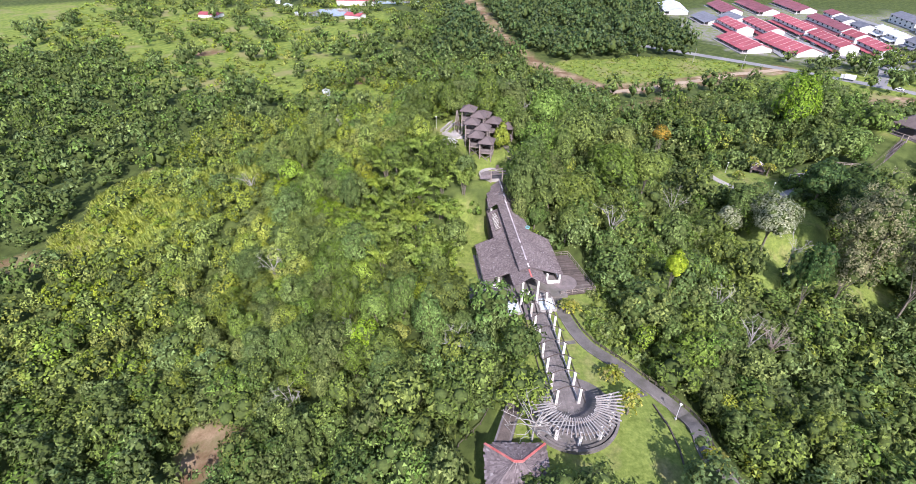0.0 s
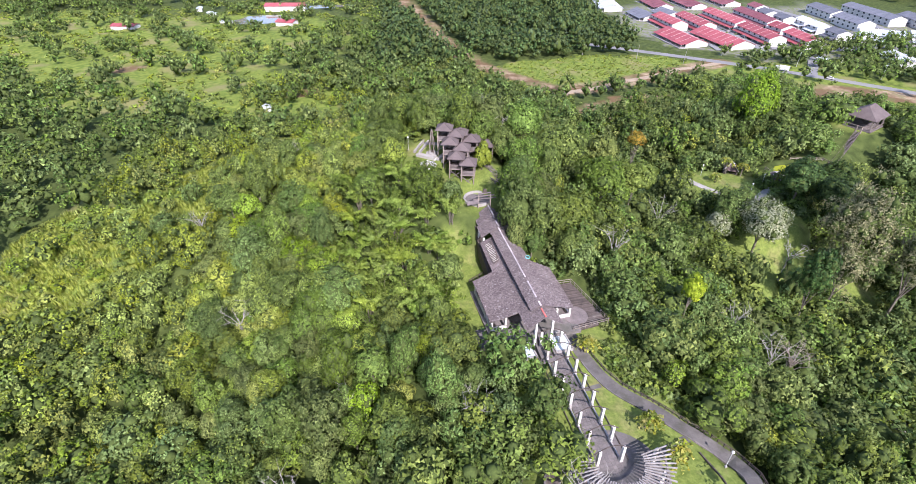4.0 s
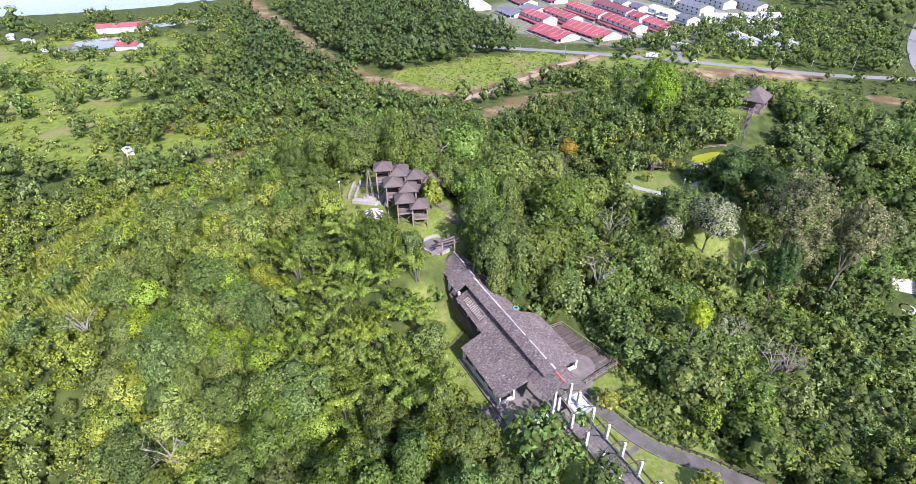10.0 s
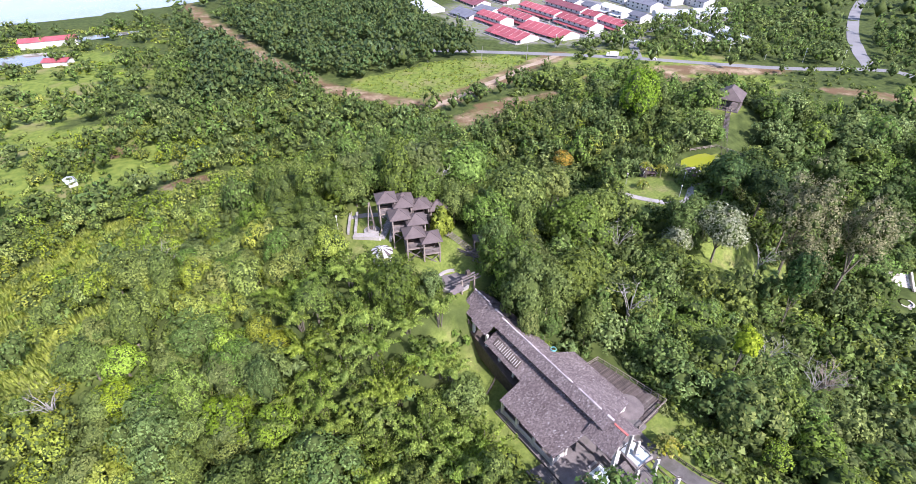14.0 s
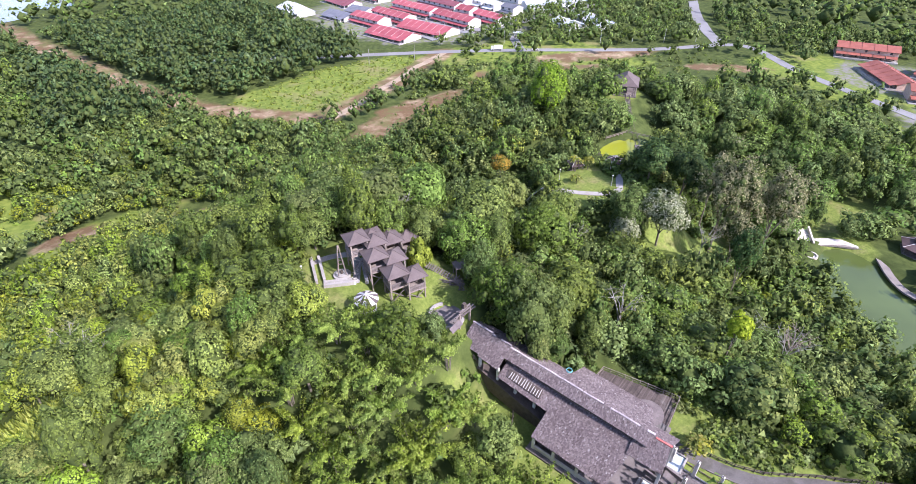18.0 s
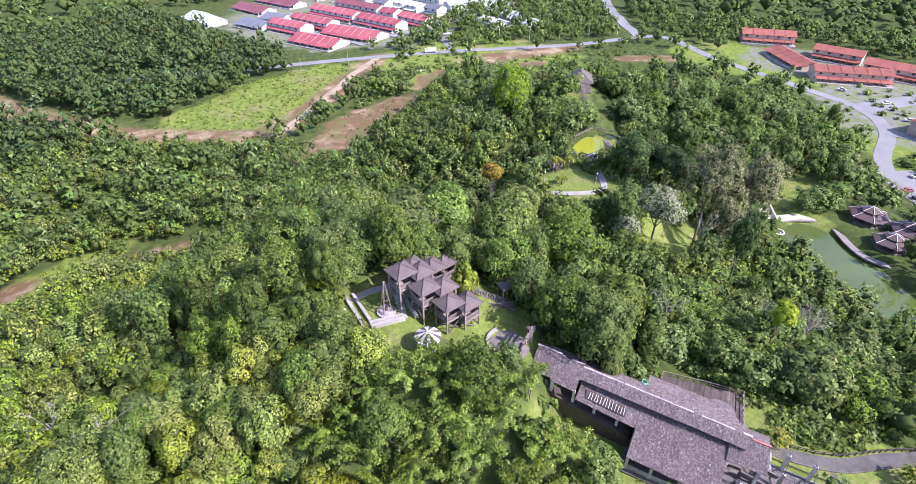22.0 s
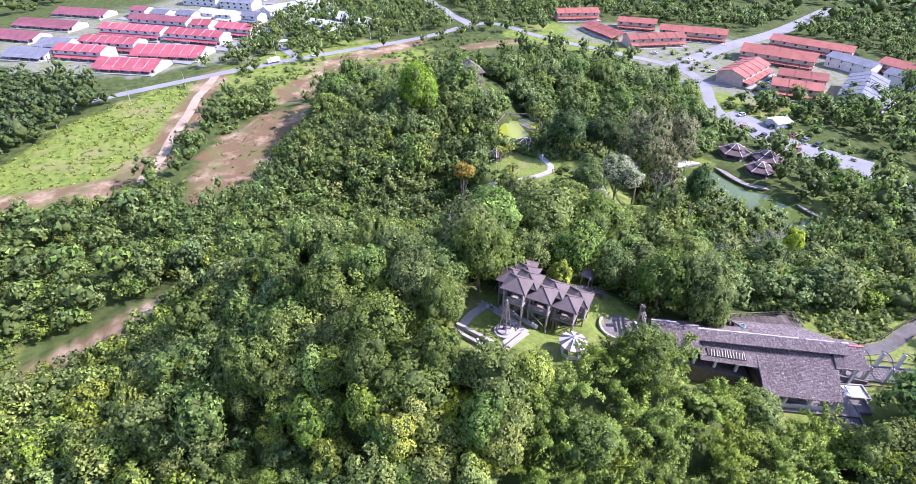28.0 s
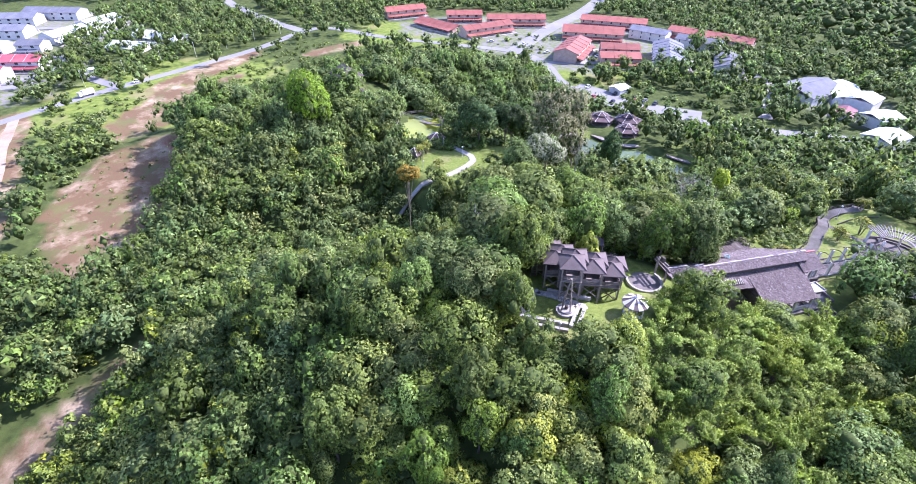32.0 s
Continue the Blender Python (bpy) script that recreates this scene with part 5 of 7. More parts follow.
# the lower pavilion and its walled stair
low_pav = thing("lower_pavilion", "small pavilion with dark weathered boards and a faded red ridge", "pavilion")
LP = Vector((8.6, 41.0, 31.0))
for s, q in ((1, [(-4.4, -4.2, 1.6), (4.4, -4.2, 1.6), (0.6, 0, 3.5), (-0.6, 0, 3.5)]), (2, [(4.4, -4.2, 1.6), (4.4, 4.0, 1.6), (0.6, 0, 3.5), (0.6, 0, 3.5)]), (3, [(4.4, 4.0, 1.6), (-4.4, 4.0, 1.6), (-0.6, 0, 3.5), (0.6, 0, 3.5)]), (4, [(-4.4, 4.0, 1.6), (-4.4, -4.2, 1.6), (-0.6, 0, 3.5), (-0.6, 0, 3.5)])):
    pts = [LP + Vector(p) for p in q]
    deck_ = part("roof", Shape().slab(pts, 0.12), M_SHINGLE, low_pav)
    shingled(pts, M_SHINGLES, 18, 11, deck_)
for a, b in (((-4.4, 4.0, 1.7), (-0.6, 0, 3.6)), ((-0.6, 0, 3.6), (0.6, 0, 3.6)), ((4.4, 4.0, 1.7), (0.6, 0, 3.6))):
    part("ridge_cap", Shape().beam(LP + Vector(a), LP + Vector(b), 0.3, 0.16), M_RIDGE_RED, low_pav, "faded red ridge cap")
for x, y in ((-3.6, -3.4), (3.6, -3.4), (3.6, 3.3), (-3.6, 3.3)):
    part("post", Shape().box(LP + Vector((x, y, -1.0)), (0.3, 0.3, 2.9)), M_WOOD, low_pav)
part("floor", Shape().box(LP + Vector((0, 0, -0.6)), (8, 7.6, 0.8)), M_PAVE, low_pav)
wallway = thing("covered_stair", "long narrow walled stair with dark boarded top", "stair")
part("roof", Shape().slab([(8.3, 52.4, 32.3), (10.0, 52.2, 32.3), (6.6, 42.0, 31.8), (4.6, 42.2, 31.8)], 0.2), M_WOOD_DARK, wallway)
part("wall", Shape().beam((8.2, 52.4, 31.4), (4.5, 42.2, 31.0), 0.3, 1.9), M_PAVE, wallway)
part("wall", Shape().beam((10.1, 52.2, 31.4), (6.8, 42.0, 31.0), 0.3, 1.7), M_PAVE, wallway)
rail_along("lawn_fence", [(7.2, 56, ground_z(7.2, 56)), (4.0, 51, ground_z(4, 51)), (0.5, 48.5, ground_z(0.5, 48.5)), (-1.0, 44, ground_z(-1, 44))], "thin dark garden fence at the lawn edge", 0.7, 1.5, M_WOOD_DARK, 1)


# ---------------------------------------------------------------- lookout cabins on stilts
def cabin_kind():
    """One cabin: pyramid roof, railed room, floor, posts with crossed braces; origin at the roof's tip."""
    c = thing("lookout_cabin", "brown timber lookout cabin on tall braced stilts with a pyramid roof", "cabin", "lookout cabins on stilts")
    w, e = 1.98, -1.25
    tips = [(-w, -w, e), (w, -w, e), (w, w, e), (-w, w, e)]
    for k in range(4):
        a, b = tips[k], tips[(k + 1) % 4]
        part("roof_panel", Shape().poly([a, b, (0, 0, 0), (a[0], a[1], e - 0.1), (b[0], b[1], e - 0.1), (0, 0, -0.14)], [(0, 1, 2), (5, 4, 3), (0, 3, 4, 1)]), M_ROOF_BROWN, c)
        part("hip", Shape().beam(Vector(a) * 1.01 + Vector((0, 0, 0.05)), (0, 0, 0.06), 0.11, 0.07), M_ROOF_BROWN, c)
    f = 1.45
    part("floor", Shape().box((0, 0, -4.0), (f * 2 + 0.4, f * 2 + 0.4, 0.16)), M_WOOD, c)
    for k in range(4):
        a = radians(45 + 90 * k)
        x, y = math.copysign(f, math.cos(a)), math.copysign(f, math.sin(a))
        part("post", Shape().box((x, y, -7.6), (0.22, 0.22, 6.5)), M_WOOD, c)
        b = radians(135 + 90 * k)
        x2, y2 = math.copysign(f, math.cos(b)), math.copysign(f, math.sin(b))
        for z in (-3.7, -3.42, -3.14, -2.9):
            part("rail_board", Shape().beam((x, y, z), (x2, y2, z), 0.06, 0.2), M_DECK, c)
        part("brace", Shape().beam((x, y, -6.6), (x2, y2, -4.2), 0.1, 0.14), M_DECK, c)
        part("brace", Shape().beam((x2, y2, -6.6), (x, y, -4.2), 0.1, 0.14), M_DECK, c)
        part("tie_beam", Shape().beam((x, y, -1.3), (x2, y2, -1.3), 0.14, 0.18), M_WOOD_DARK, c)
    part("inner_bench", Shape().box((0, 0.9, -3.9), (2.2, 0.45, 0.45)), M_WOOD_DARK, c)
    return c


cabin_tips = [(10.8, 131.9, 47.9), (7.0, 131.8, 49.7), (3.1, 130.6, 51.6), (4.0, 126.8, 49.7), (5.0, 122.9, 47.8), (13.5, 130.4, 47.0), (9.5, 129.8, 48.8), (5.7, 129.1, 50.6), (6.6, 125.2, 48.8), (7.5, 121.2, 46.9)]
proto = cabin_kind()
for i, (x, y, z) in enumerate(cabin_tips):
    m = pose(x, y, z, 0, 0, -14)
    if i == 0:
        proto.matrix_world = m
    else:
        copy_thing(proto, m)
# stairs and walks between the cabins
stair = thing("timber_stair", "steep brown timber stair beside the cabins", "stair")
for k in range(14):
    part("tread", Shape().box((9.2 + k * 0.27, 134.3 - k * 0.12, 42.9 + k * 0.22), (0.34, 1.1, 0.06), radians(-25)), M_DECK, stair)
for s in (-0.55, 0.55):
    part("stringer", Shape().beam((9.0, 134.4 + s, 42.8), (12.9, 132.7 + s, 45.9), 0.08, 0.3), M_WOOD, stair)


def low_wall(name, label, pts, w=0.45, h=0.7, mat=None):
    o = thing(name, label, "wall", kind="structure")
    for a, b in zip(pts[:-1], pts[1:]):
        part("wall_piece", Shape().beam((*a, 43.2 + h / 2), (*b, 43.2 + h / 2), w, h + 0.5), mat or M_CONCRETE, o)
        part("coping", Shape().beam((*a, 43.22 + h / 2 + (h + 0.5) / 2), (*b, 43.22 + h / 2 + (h + 0.5) / 2), w + 0.1, 0.07), M_CONCRETE, o)
    return o


low_wall("planter_wall", "low white planter wall round the lookout lawn", [(-1.4, 139.6), (-4.3, 132.8)], 0.4, 0.2)
low_wall("planter_wall", "low white planter wall round the lookout lawn", [(-0.2, 139.0), (-3.0, 132.4)], 0.4, 0.2)
low_wall("planter_wall", "low white planter wall with steps beside the lookout lawn", [(-3.9, 131.2), (0.3, 128.5)], 0.5, 0.2)
low_wall("planter_wall", "low white planter wall with steps beside the lookout lawn", [(-3.4, 132.1), (0.6, 129.4)], 0.5, 0.0)
low_wall("planter_wall", "low concrete wall under the cabins", [(2.0, 127.0), (5.2, 133.2)], 0.5, 0.0, M_CONCRETE)
lookpath = thing("paved_path", "pale broken-stone path on the lookout lawn", "path", kind="structure")
part("path_base", ribbon([(0.6, 128.4), (3.2, 131.6), (5.0, 134.6), (6.2, 137.6), (7.4, 140.0)], 1.2, 0.05, step=1.0, level=43.12), M_CONCRETE, lookpath)
part("path_base", ribbon([(-2.3, 138.6), (2.0, 137.6), (5.4, 135.4)], 1.4, 0.05, step=1.0, level=43.16), M_CONCRETE, lookpath)
for k in range(60):
    t = rng.random()
    a = Vector((0.6, 128.4)).lerp(Vector((5.4, 135.2)), t)
    part("flagstone", Shape().box((a.x + rng.uniform(-0.45, 0.45), a.y + rng.uniform(-0.35, 0.35), 43.1), (rng.uniform(0.25, 0.5), rng.uniform(0.25, 0.45), 0.07), rng.uniform(0, 3), 0.9), M_ROCK, lookpath)

# the tripod mast on its round plinth
mast = thing("tripod_mast", "brown timber tripod mast on a pale round stepped plinth", "monument")
part("plinth", Shape().ring((0.1, 131.7), 0.02, 1.55, 42.8, 43.45, n=28), M_CONCRETE, mast, "pale round stepped plinth")
part("plinth_step", Shape().ring((0.1, 131.7), 0.02, 1.1, 43.4, 43.7, n=28), M_CONCRETE, mast)
for k in range(4):
    a = radians(20 + 90 * k)
    part("leg", Shape().beam((0.1 + 0.95 * math.cos(a), 131.7 + 0.95 * math.sin(a), 43.6), (0.05 + 0.1 * math.cos(a), 131.6 + 0.1 * math.sin(a), 49.6), 0.14, 0.14), M_WOOD, mast)
part("collar", Shape().ring((0.08, 131.65), 0.5, 0.62, 46.0, 46.16, n=16), M_WOOD_DARK, mast)
part("drum", Shape().rod((0.1, 131.7, 43.65), (0.1, 131.7, 44.3), 0.3, 0.22), M_WOOD_DARK, mast)


# the striped gazebo
def build_gazebo(x, y, z, tip):
    g = thing("striped_gazebo", "small octagonal gazebo with a brown and white striped roof", "gazebo", place=pose(x, y, z, 0, 0, 12))
    h, n, r = tip - z, 16, 2.0
    for k in range(n):
        a, b = k * math.tau / n, (k + 1) * math.tau / n
        da, db = Vector((math.cos(a) * r, math.sin(a) * r, h - 1.05)), Vector((math.cos(b) * r, math.sin(b) * r, h - 1.05))
        up = Vector((0, 0, 0.04 if k % 2 else 0))
        part("roof_strip", Shape().poly([da + up, db + up, (0, 0, h + up.z), da - Vector((0, 0, 0.12)), db - Vector((0, 0, 0.12)), (0, 0, h - 0.12)], [(0, 1, 2), (5, 4, 3), (0, 3, 4, 1), (1, 4, 5, 2), (2, 5, 3, 0)]), M_WALL if k % 2 else M_ROOF_BROWN, g, "white painted roof strip" if k % 2 else "brown shingle roof strip")
    part("finial", Shape().box((0, 0, h - 0.05), (0.3, 0.3, 0.25), 0, 0.4), M_WALL, g)
    part("floor", Shape().ring((0, 0), 0.02, 1.7, 0.55, 0.7, n=8), M_DECK, g)
    for k in range(8):
        a = (k + 0.5) * math.tau / 8
        b = a + math.tau / 8
        p, q = Vector((math.cos(a) * 1.55, math.sin(a) * 1.55, 0)), Vector((math.cos(b) * 1.55, math.sin(b) * 1.55, 0))
        part("post", Shape().box(p - Vector((0, 0, 1.2)), (0.13, 0.13, h + 0.15)), M_PAINT, g)
        for zz in (0.95, 1.2, 1.45):
            part("rail", Shape().beam(p + Vector((0, 0, zz)), q + Vector((0, 0, zz)), 0.06, 0.1), M_PAINT, g)
    return g


build_gazebo(-1.8, 121.6, 42.2, 46.4)

# gate with lantern, round terrace, hut and old timbers north of the hall
gate = thing("timber_gate", "weathered grey timber gate with stacked crossbeams", "gate")
for x, y in ((8.2, 110.6), (10.9, 111.0)):
    part("post", Shape().box((x, y, ground_z(x, y) - 0.4), (0.28, 0.28, 43.2 - ground_z(x, y)), radians(8)), M_WOOD, gate)
for z, w in ((42.6, 2.2), (41.9, 2.6), (43.2, 1.4)):
    part("crossbeam", Shape().beam((9.55 - w, 110.6, z), (9.55 + w, 111.0, z), 0.24, 0.22), M_DECK, gate)
part("lantern", Shape().box((9.6, 111.0, 43.2), (0.8, 0.6, 0.9), 0.1, 0.8), M_WOOD_DARK, gate)
part("side_roof", Shape().slab([(5.6, 109.4, 41.3), (8.2, 109.8, 41.4), (8.2, 110.6, 41.8), (5.6, 110.2, 41.7)], 0.15), M_SHINGLE, gate)
round_terrace = thing("round_terrace", "round dark stone terrace with a low ring wall", "terrace", kind="structure")
zt = ground_z(8.6, 114.2)
part("paving", Shape().ring((8.6, 114.2), 0.02, 2.9, zt - 0.6, zt + 0.18, n=32), M_PAVE, round_terrace)
part("ring_wall", Shape().ring((8.6, 114.2), 2.8, 3.15, zt - 0.6, zt + 0.75, radians(60), radians(300), 28), M_CONCRETE, round_terrace)
hut = thing("tool_hut", "small open shed with a sloping boarded roof", "shed")
zh = ground_z(17, 119.8)
part("roof", Shape().slab([(15.7, 119.2, zh + 2.4), (18.1, 118.4, zh + 2.4), (18.6, 120.2, zh + 2.9), (16.2, 121.0, zh + 2.9)], 0.14), M_SHINGLE, hut)
for x, y in ((15.9, 119.4), (17.9, 118.7), (18.3, 120.0), (16.4, 120.7)):
    part("post", Shape().box((x, y, zh - 0.6), (0.18, 0.18, 3.3)), M_WOOD, hut)
for k in range(16):
    a = rng.uniform(0, 3.14)
    x, y, L = 14.6 + rng.uniform(-1.3, 1.3), 117.6 + rng.uniform(-1.6, 1.6), rng.uniform(0.8, 1.7)
    z = ground_z(x, y) + 0.12 + 0.04 * (k % 4)
    o = part("old_timber", Shape().beam((x - L * math.cos(a), y - L * math.sin(a), z), (x + L * math.cos(a), y + L * math.sin(a), z + 0.08), 0.16, 0.14), M_DECK)
    tagged(o, "grey discarded timber beam lying in a heap", "timber", "heap of old timbers")
stepsE = thing("slatted_walk", "sloping slatted timber walk on the grass", "walkway")
for k in range(16):
    p = Vector((12.6, 124.6)).lerp(Vector((15.2, 118.6)), k / 15)
    part("slat", Shape().box((p.x, p.y, ground_z(p.x, p.y) + 0.12), (1.6, 0.26, 0.08), radians(22)), M_DECK, stepsE)



# ---------------------------------------------------------------- water
M_LAKE = water_material("lake_water", (0.07, 0.095, 0.025))
M_POND = water_material("algae_pond", (0.2, 0.22, 0.02))
M_POND_FAR = water_material("far_pond", (0.16, 0.15, 0.12))
for i, (cx, cy, rx, ry, tn) in enumerate(LAKE_OVALS):
    k, s = math.cos(radians(tn)), math.sin(radians(tn))
    pts = [(cx + math.cos(a) * rx * 1.1 * k - math.sin(a) * ry * 1.1 * s, cy + math.cos(a) * rx * 1.1 * s + math.sin(a) * ry * 1.1 * k, (LAKE, LAKE, POND, PLAIN, PLAIN, PLAIN)[i] - 0.25 + 0.02 * i) for a in np.linspace(0, math.tau, 48, endpoint=False)]
    tagged(part("water", Shape().poly(pts, [tuple(range(48))]), (M_LAKE, M_LAKE, M_POND, M_POND_FAR, M_POND_FAR, M_POND_FAR)[i]), "calm green lake water" if i < 2 else ("yellow-green algae pond" if i == 2 else "pale still pond far off"), "water", kind="structure")


# ---------------------------------------------------------------- roads
def road(name, pts, width, mat, label, step=5.0, lift=0.12):
    return tagged(part(name, ribbon(pts, width, lift, step=step), mat), label, "road", kind="structure")


road("road", ROAD, 6.4, M_ROAD_PALE, "pale grey asphalt road past the hill")
M_SAND = surface("pale_sand", (0.25, 0.19, 0.125), (0.41, 0.325, 0.23), 0.25, 0.95, grain=12, stain=(0.24, 0.165, 0.11))
road("dirt_track", [(199, 324), (168, 313), (146, 304), (122, 294), (102, 285), (84, 279)], 4.2, M_SAND, "pale sandy vehicle track over raw brown earth", 4.0, 0.1)
road("road", ROAD_EAST, 11, M_ROAD_PALE, "wide pale grey estate road", lift=0.16)
road("road", ROAD_FAR, 8, M_ROAD_PALE, "pale grey main road between the woods", lift=0.16)
road("road", [(252, 362), (268, 343), (301, 344), (340, 346), (372, 332)], 8, M_ROAD_PALE, "grey estate road between red-roofed terraces", lift=0.14)
road("road", [(240, 293), (262, 322), (270, 343)], 6, M_ROAD_PALE, "grey road joining the estate", lift=0.18)
for x, y0, y1 in ((216, 350, 470), (247, 345, 470), (275, 345, 470), (302, 345, 475), (338, 360, 480), (377, 352, 480)):
    road("estate_road", [(x, y0), (x, (y0 + y1) / 2), (x, y1)], 7, M_ROAD_PALE, "straight grey estate road between terraces", lift=0.2)
road("estate_road", [(250, 58), (246, 30), (232, 0), (214, -52)], 7, M_ROAD_PALE, "grey estate road before orange-roofed terraces", lift=0.2)
road("car_park", [(206, 54), (194, 44), (177, 36), (158, 8)], 15, M_ROAD_PALE, "wide grey car park beside the lake", lift=0.24)
road("yard_road", [(214, -52), (195, -55), (174, -38), (152, -21)], 6, M_CONCRETE, "pale dusty yard road", lift=0.2)
tagged(part("lake_path", ribbon([(129.5, 84.3), (133, 85.2), (137, 83.6), (140.6, 79), (143.2, 73.2), (141.2, 69.3), (133.5, 64.6), (128.5, 59.7), (127.3, 52.6), (124.5, 47.6), (117, 45.4), (111, 40.6), (107.2, 34.5), (105.5, 28.9)], 2.2, step=1.8, level=6.6), M_WALK), "pale paved walk round the lake", "path", kind="structure")
road("park_path", [(77, 157), (79, 142), (89, 130), (98, 134), (105, 137), (108, 132)], 2.0, M_CONCRETE, "pale paved path across the park lawn", 2.5, 0.15)


# ---------------------------------------------------------------- terraced estates
def terrace(name, a, b, depth, storeys, roof, label, unit=6.6, wall=None, face=1, porch=True):
    """A terrace of houses from a to b along its ridge, with gabled roof, porches and windows."""
    a, b = Vector((*a, 0)), Vector((*b, 0))
    L = (b - a).length
    d = (b - a) / L
    r = Vector((d.y, -d.x, 0)) * face
    z = max(ground_z(a.x, a.y), ground_z(b.x, b.y), PLAIN) + 0.1
    h = 2.75 * storeys
    depth *= 1.3
    line = roof if roof in (M_ORANGE, M_MAROON, M_GREY_ROOF) else M_PARTY
    t = thing(name, label, "houses")
    P = lambda u, w, zz: a + d * u + r * w + Vector((0, 0, z + zz))
    wall = wall or (M_WALL_PINK if roof is M_ORANGE else M_WALL)
    half = depth / 2
    part("wall", Shape().slab([P(0, -half, h), P(0, half, h), P(L, half, h), P(L, -half, h)], h + 1.2), wall, t)
    rise = depth * 0.17
    for s in (-1, 1):
        q = [P(-0.6, s * (half + 0.8), h - 0.25), P(L + 0.6, s * (half + 0.8), h - 0.25), P(L + 0.6, 0, h + rise), P(-0.6, 0, h + rise)]
        part("roof", Shape().slab(q if s > 0 else q[::-1], 0.18), roof, t)
    for u in (-0.05, L + 0.05):
        part("gable", Shape().poly([P(u - 0.08, -half, h - 0.2), P(u - 0.08, half, h - 0.2), P(u - 0.08, 0, h + rise - 0.15), P(u + 0.08, -half, h - 0.2), P(u + 0.08, half, h - 0.2), P(u + 0.08, 0, h + rise - 0.15)], [(0, 1, 2), (5, 4, 3), (0, 3, 4, 1), (1, 4, 5, 2), (2, 5, 3, 0)]), wall, t)
    n = max(2, round(L / unit))
    for k in range(n):
        u = (k + 0.5) * L / n
        if porch:
            q = [P(u - L / n * 0.47, half + 3.8, 2.1), P(u + L / n * 0.47, half + 3.8, 2.1), P(u + L / n * 0.47, half - 0.2, 2.9), P(u - L / n * 0.47, half - 0.2, 2.9)]
            part("porch_roof", Shape().slab(q, 0.14), roof, t)
            part("porch_post", Shape().box(P(u + L / n * 0.45, half + 3.3, -0.3), (0.25, 0.25, 2.4)), wall, t)
        for s in range(storeys):
            for side in (1, -1):
                w = part("window", Shape().box(P(u - 0.9, side * (half + 0.02), 0.9 + 2.75 * s), (0.16, 1.8, 1.3) if abs(d.y) > 0.7 else (1.8, 0.16, 1.3)), M_GLASS, t)
                if side > 0 and s == 0:
                    part("door", Shape().box(P(u + 1.6, side * (half + 0.02), 0), (0.14, 1.0, 2.1) if abs(d.y) > 0.7 else (1.0, 0.14, 2.1)), M_DARK, t)
        if k:
            part("party_ridge", Shape().beam(P(k * L / n, half + 0.7, h - 0.1), P(k * L / n, 0, h + rise + 0.12), 0.16, 0.12), line, t)
            part("party_ridge", Shape().beam(P(k * L / n, -half - 0.7, h - 0.1), P(k * L / n, 0, h + rise + 0.12), 0.16, 0.12), line, t)
    part("yard", Shape().slab([P(-0.5, half, 0.25), P(L + 0.5, half, 0.25), P(L + 0.5, half + 5, 0.25), P(-0.5, half + 5, 0.25)][::face], 1.4), M_CONCRETE, t)
    return t


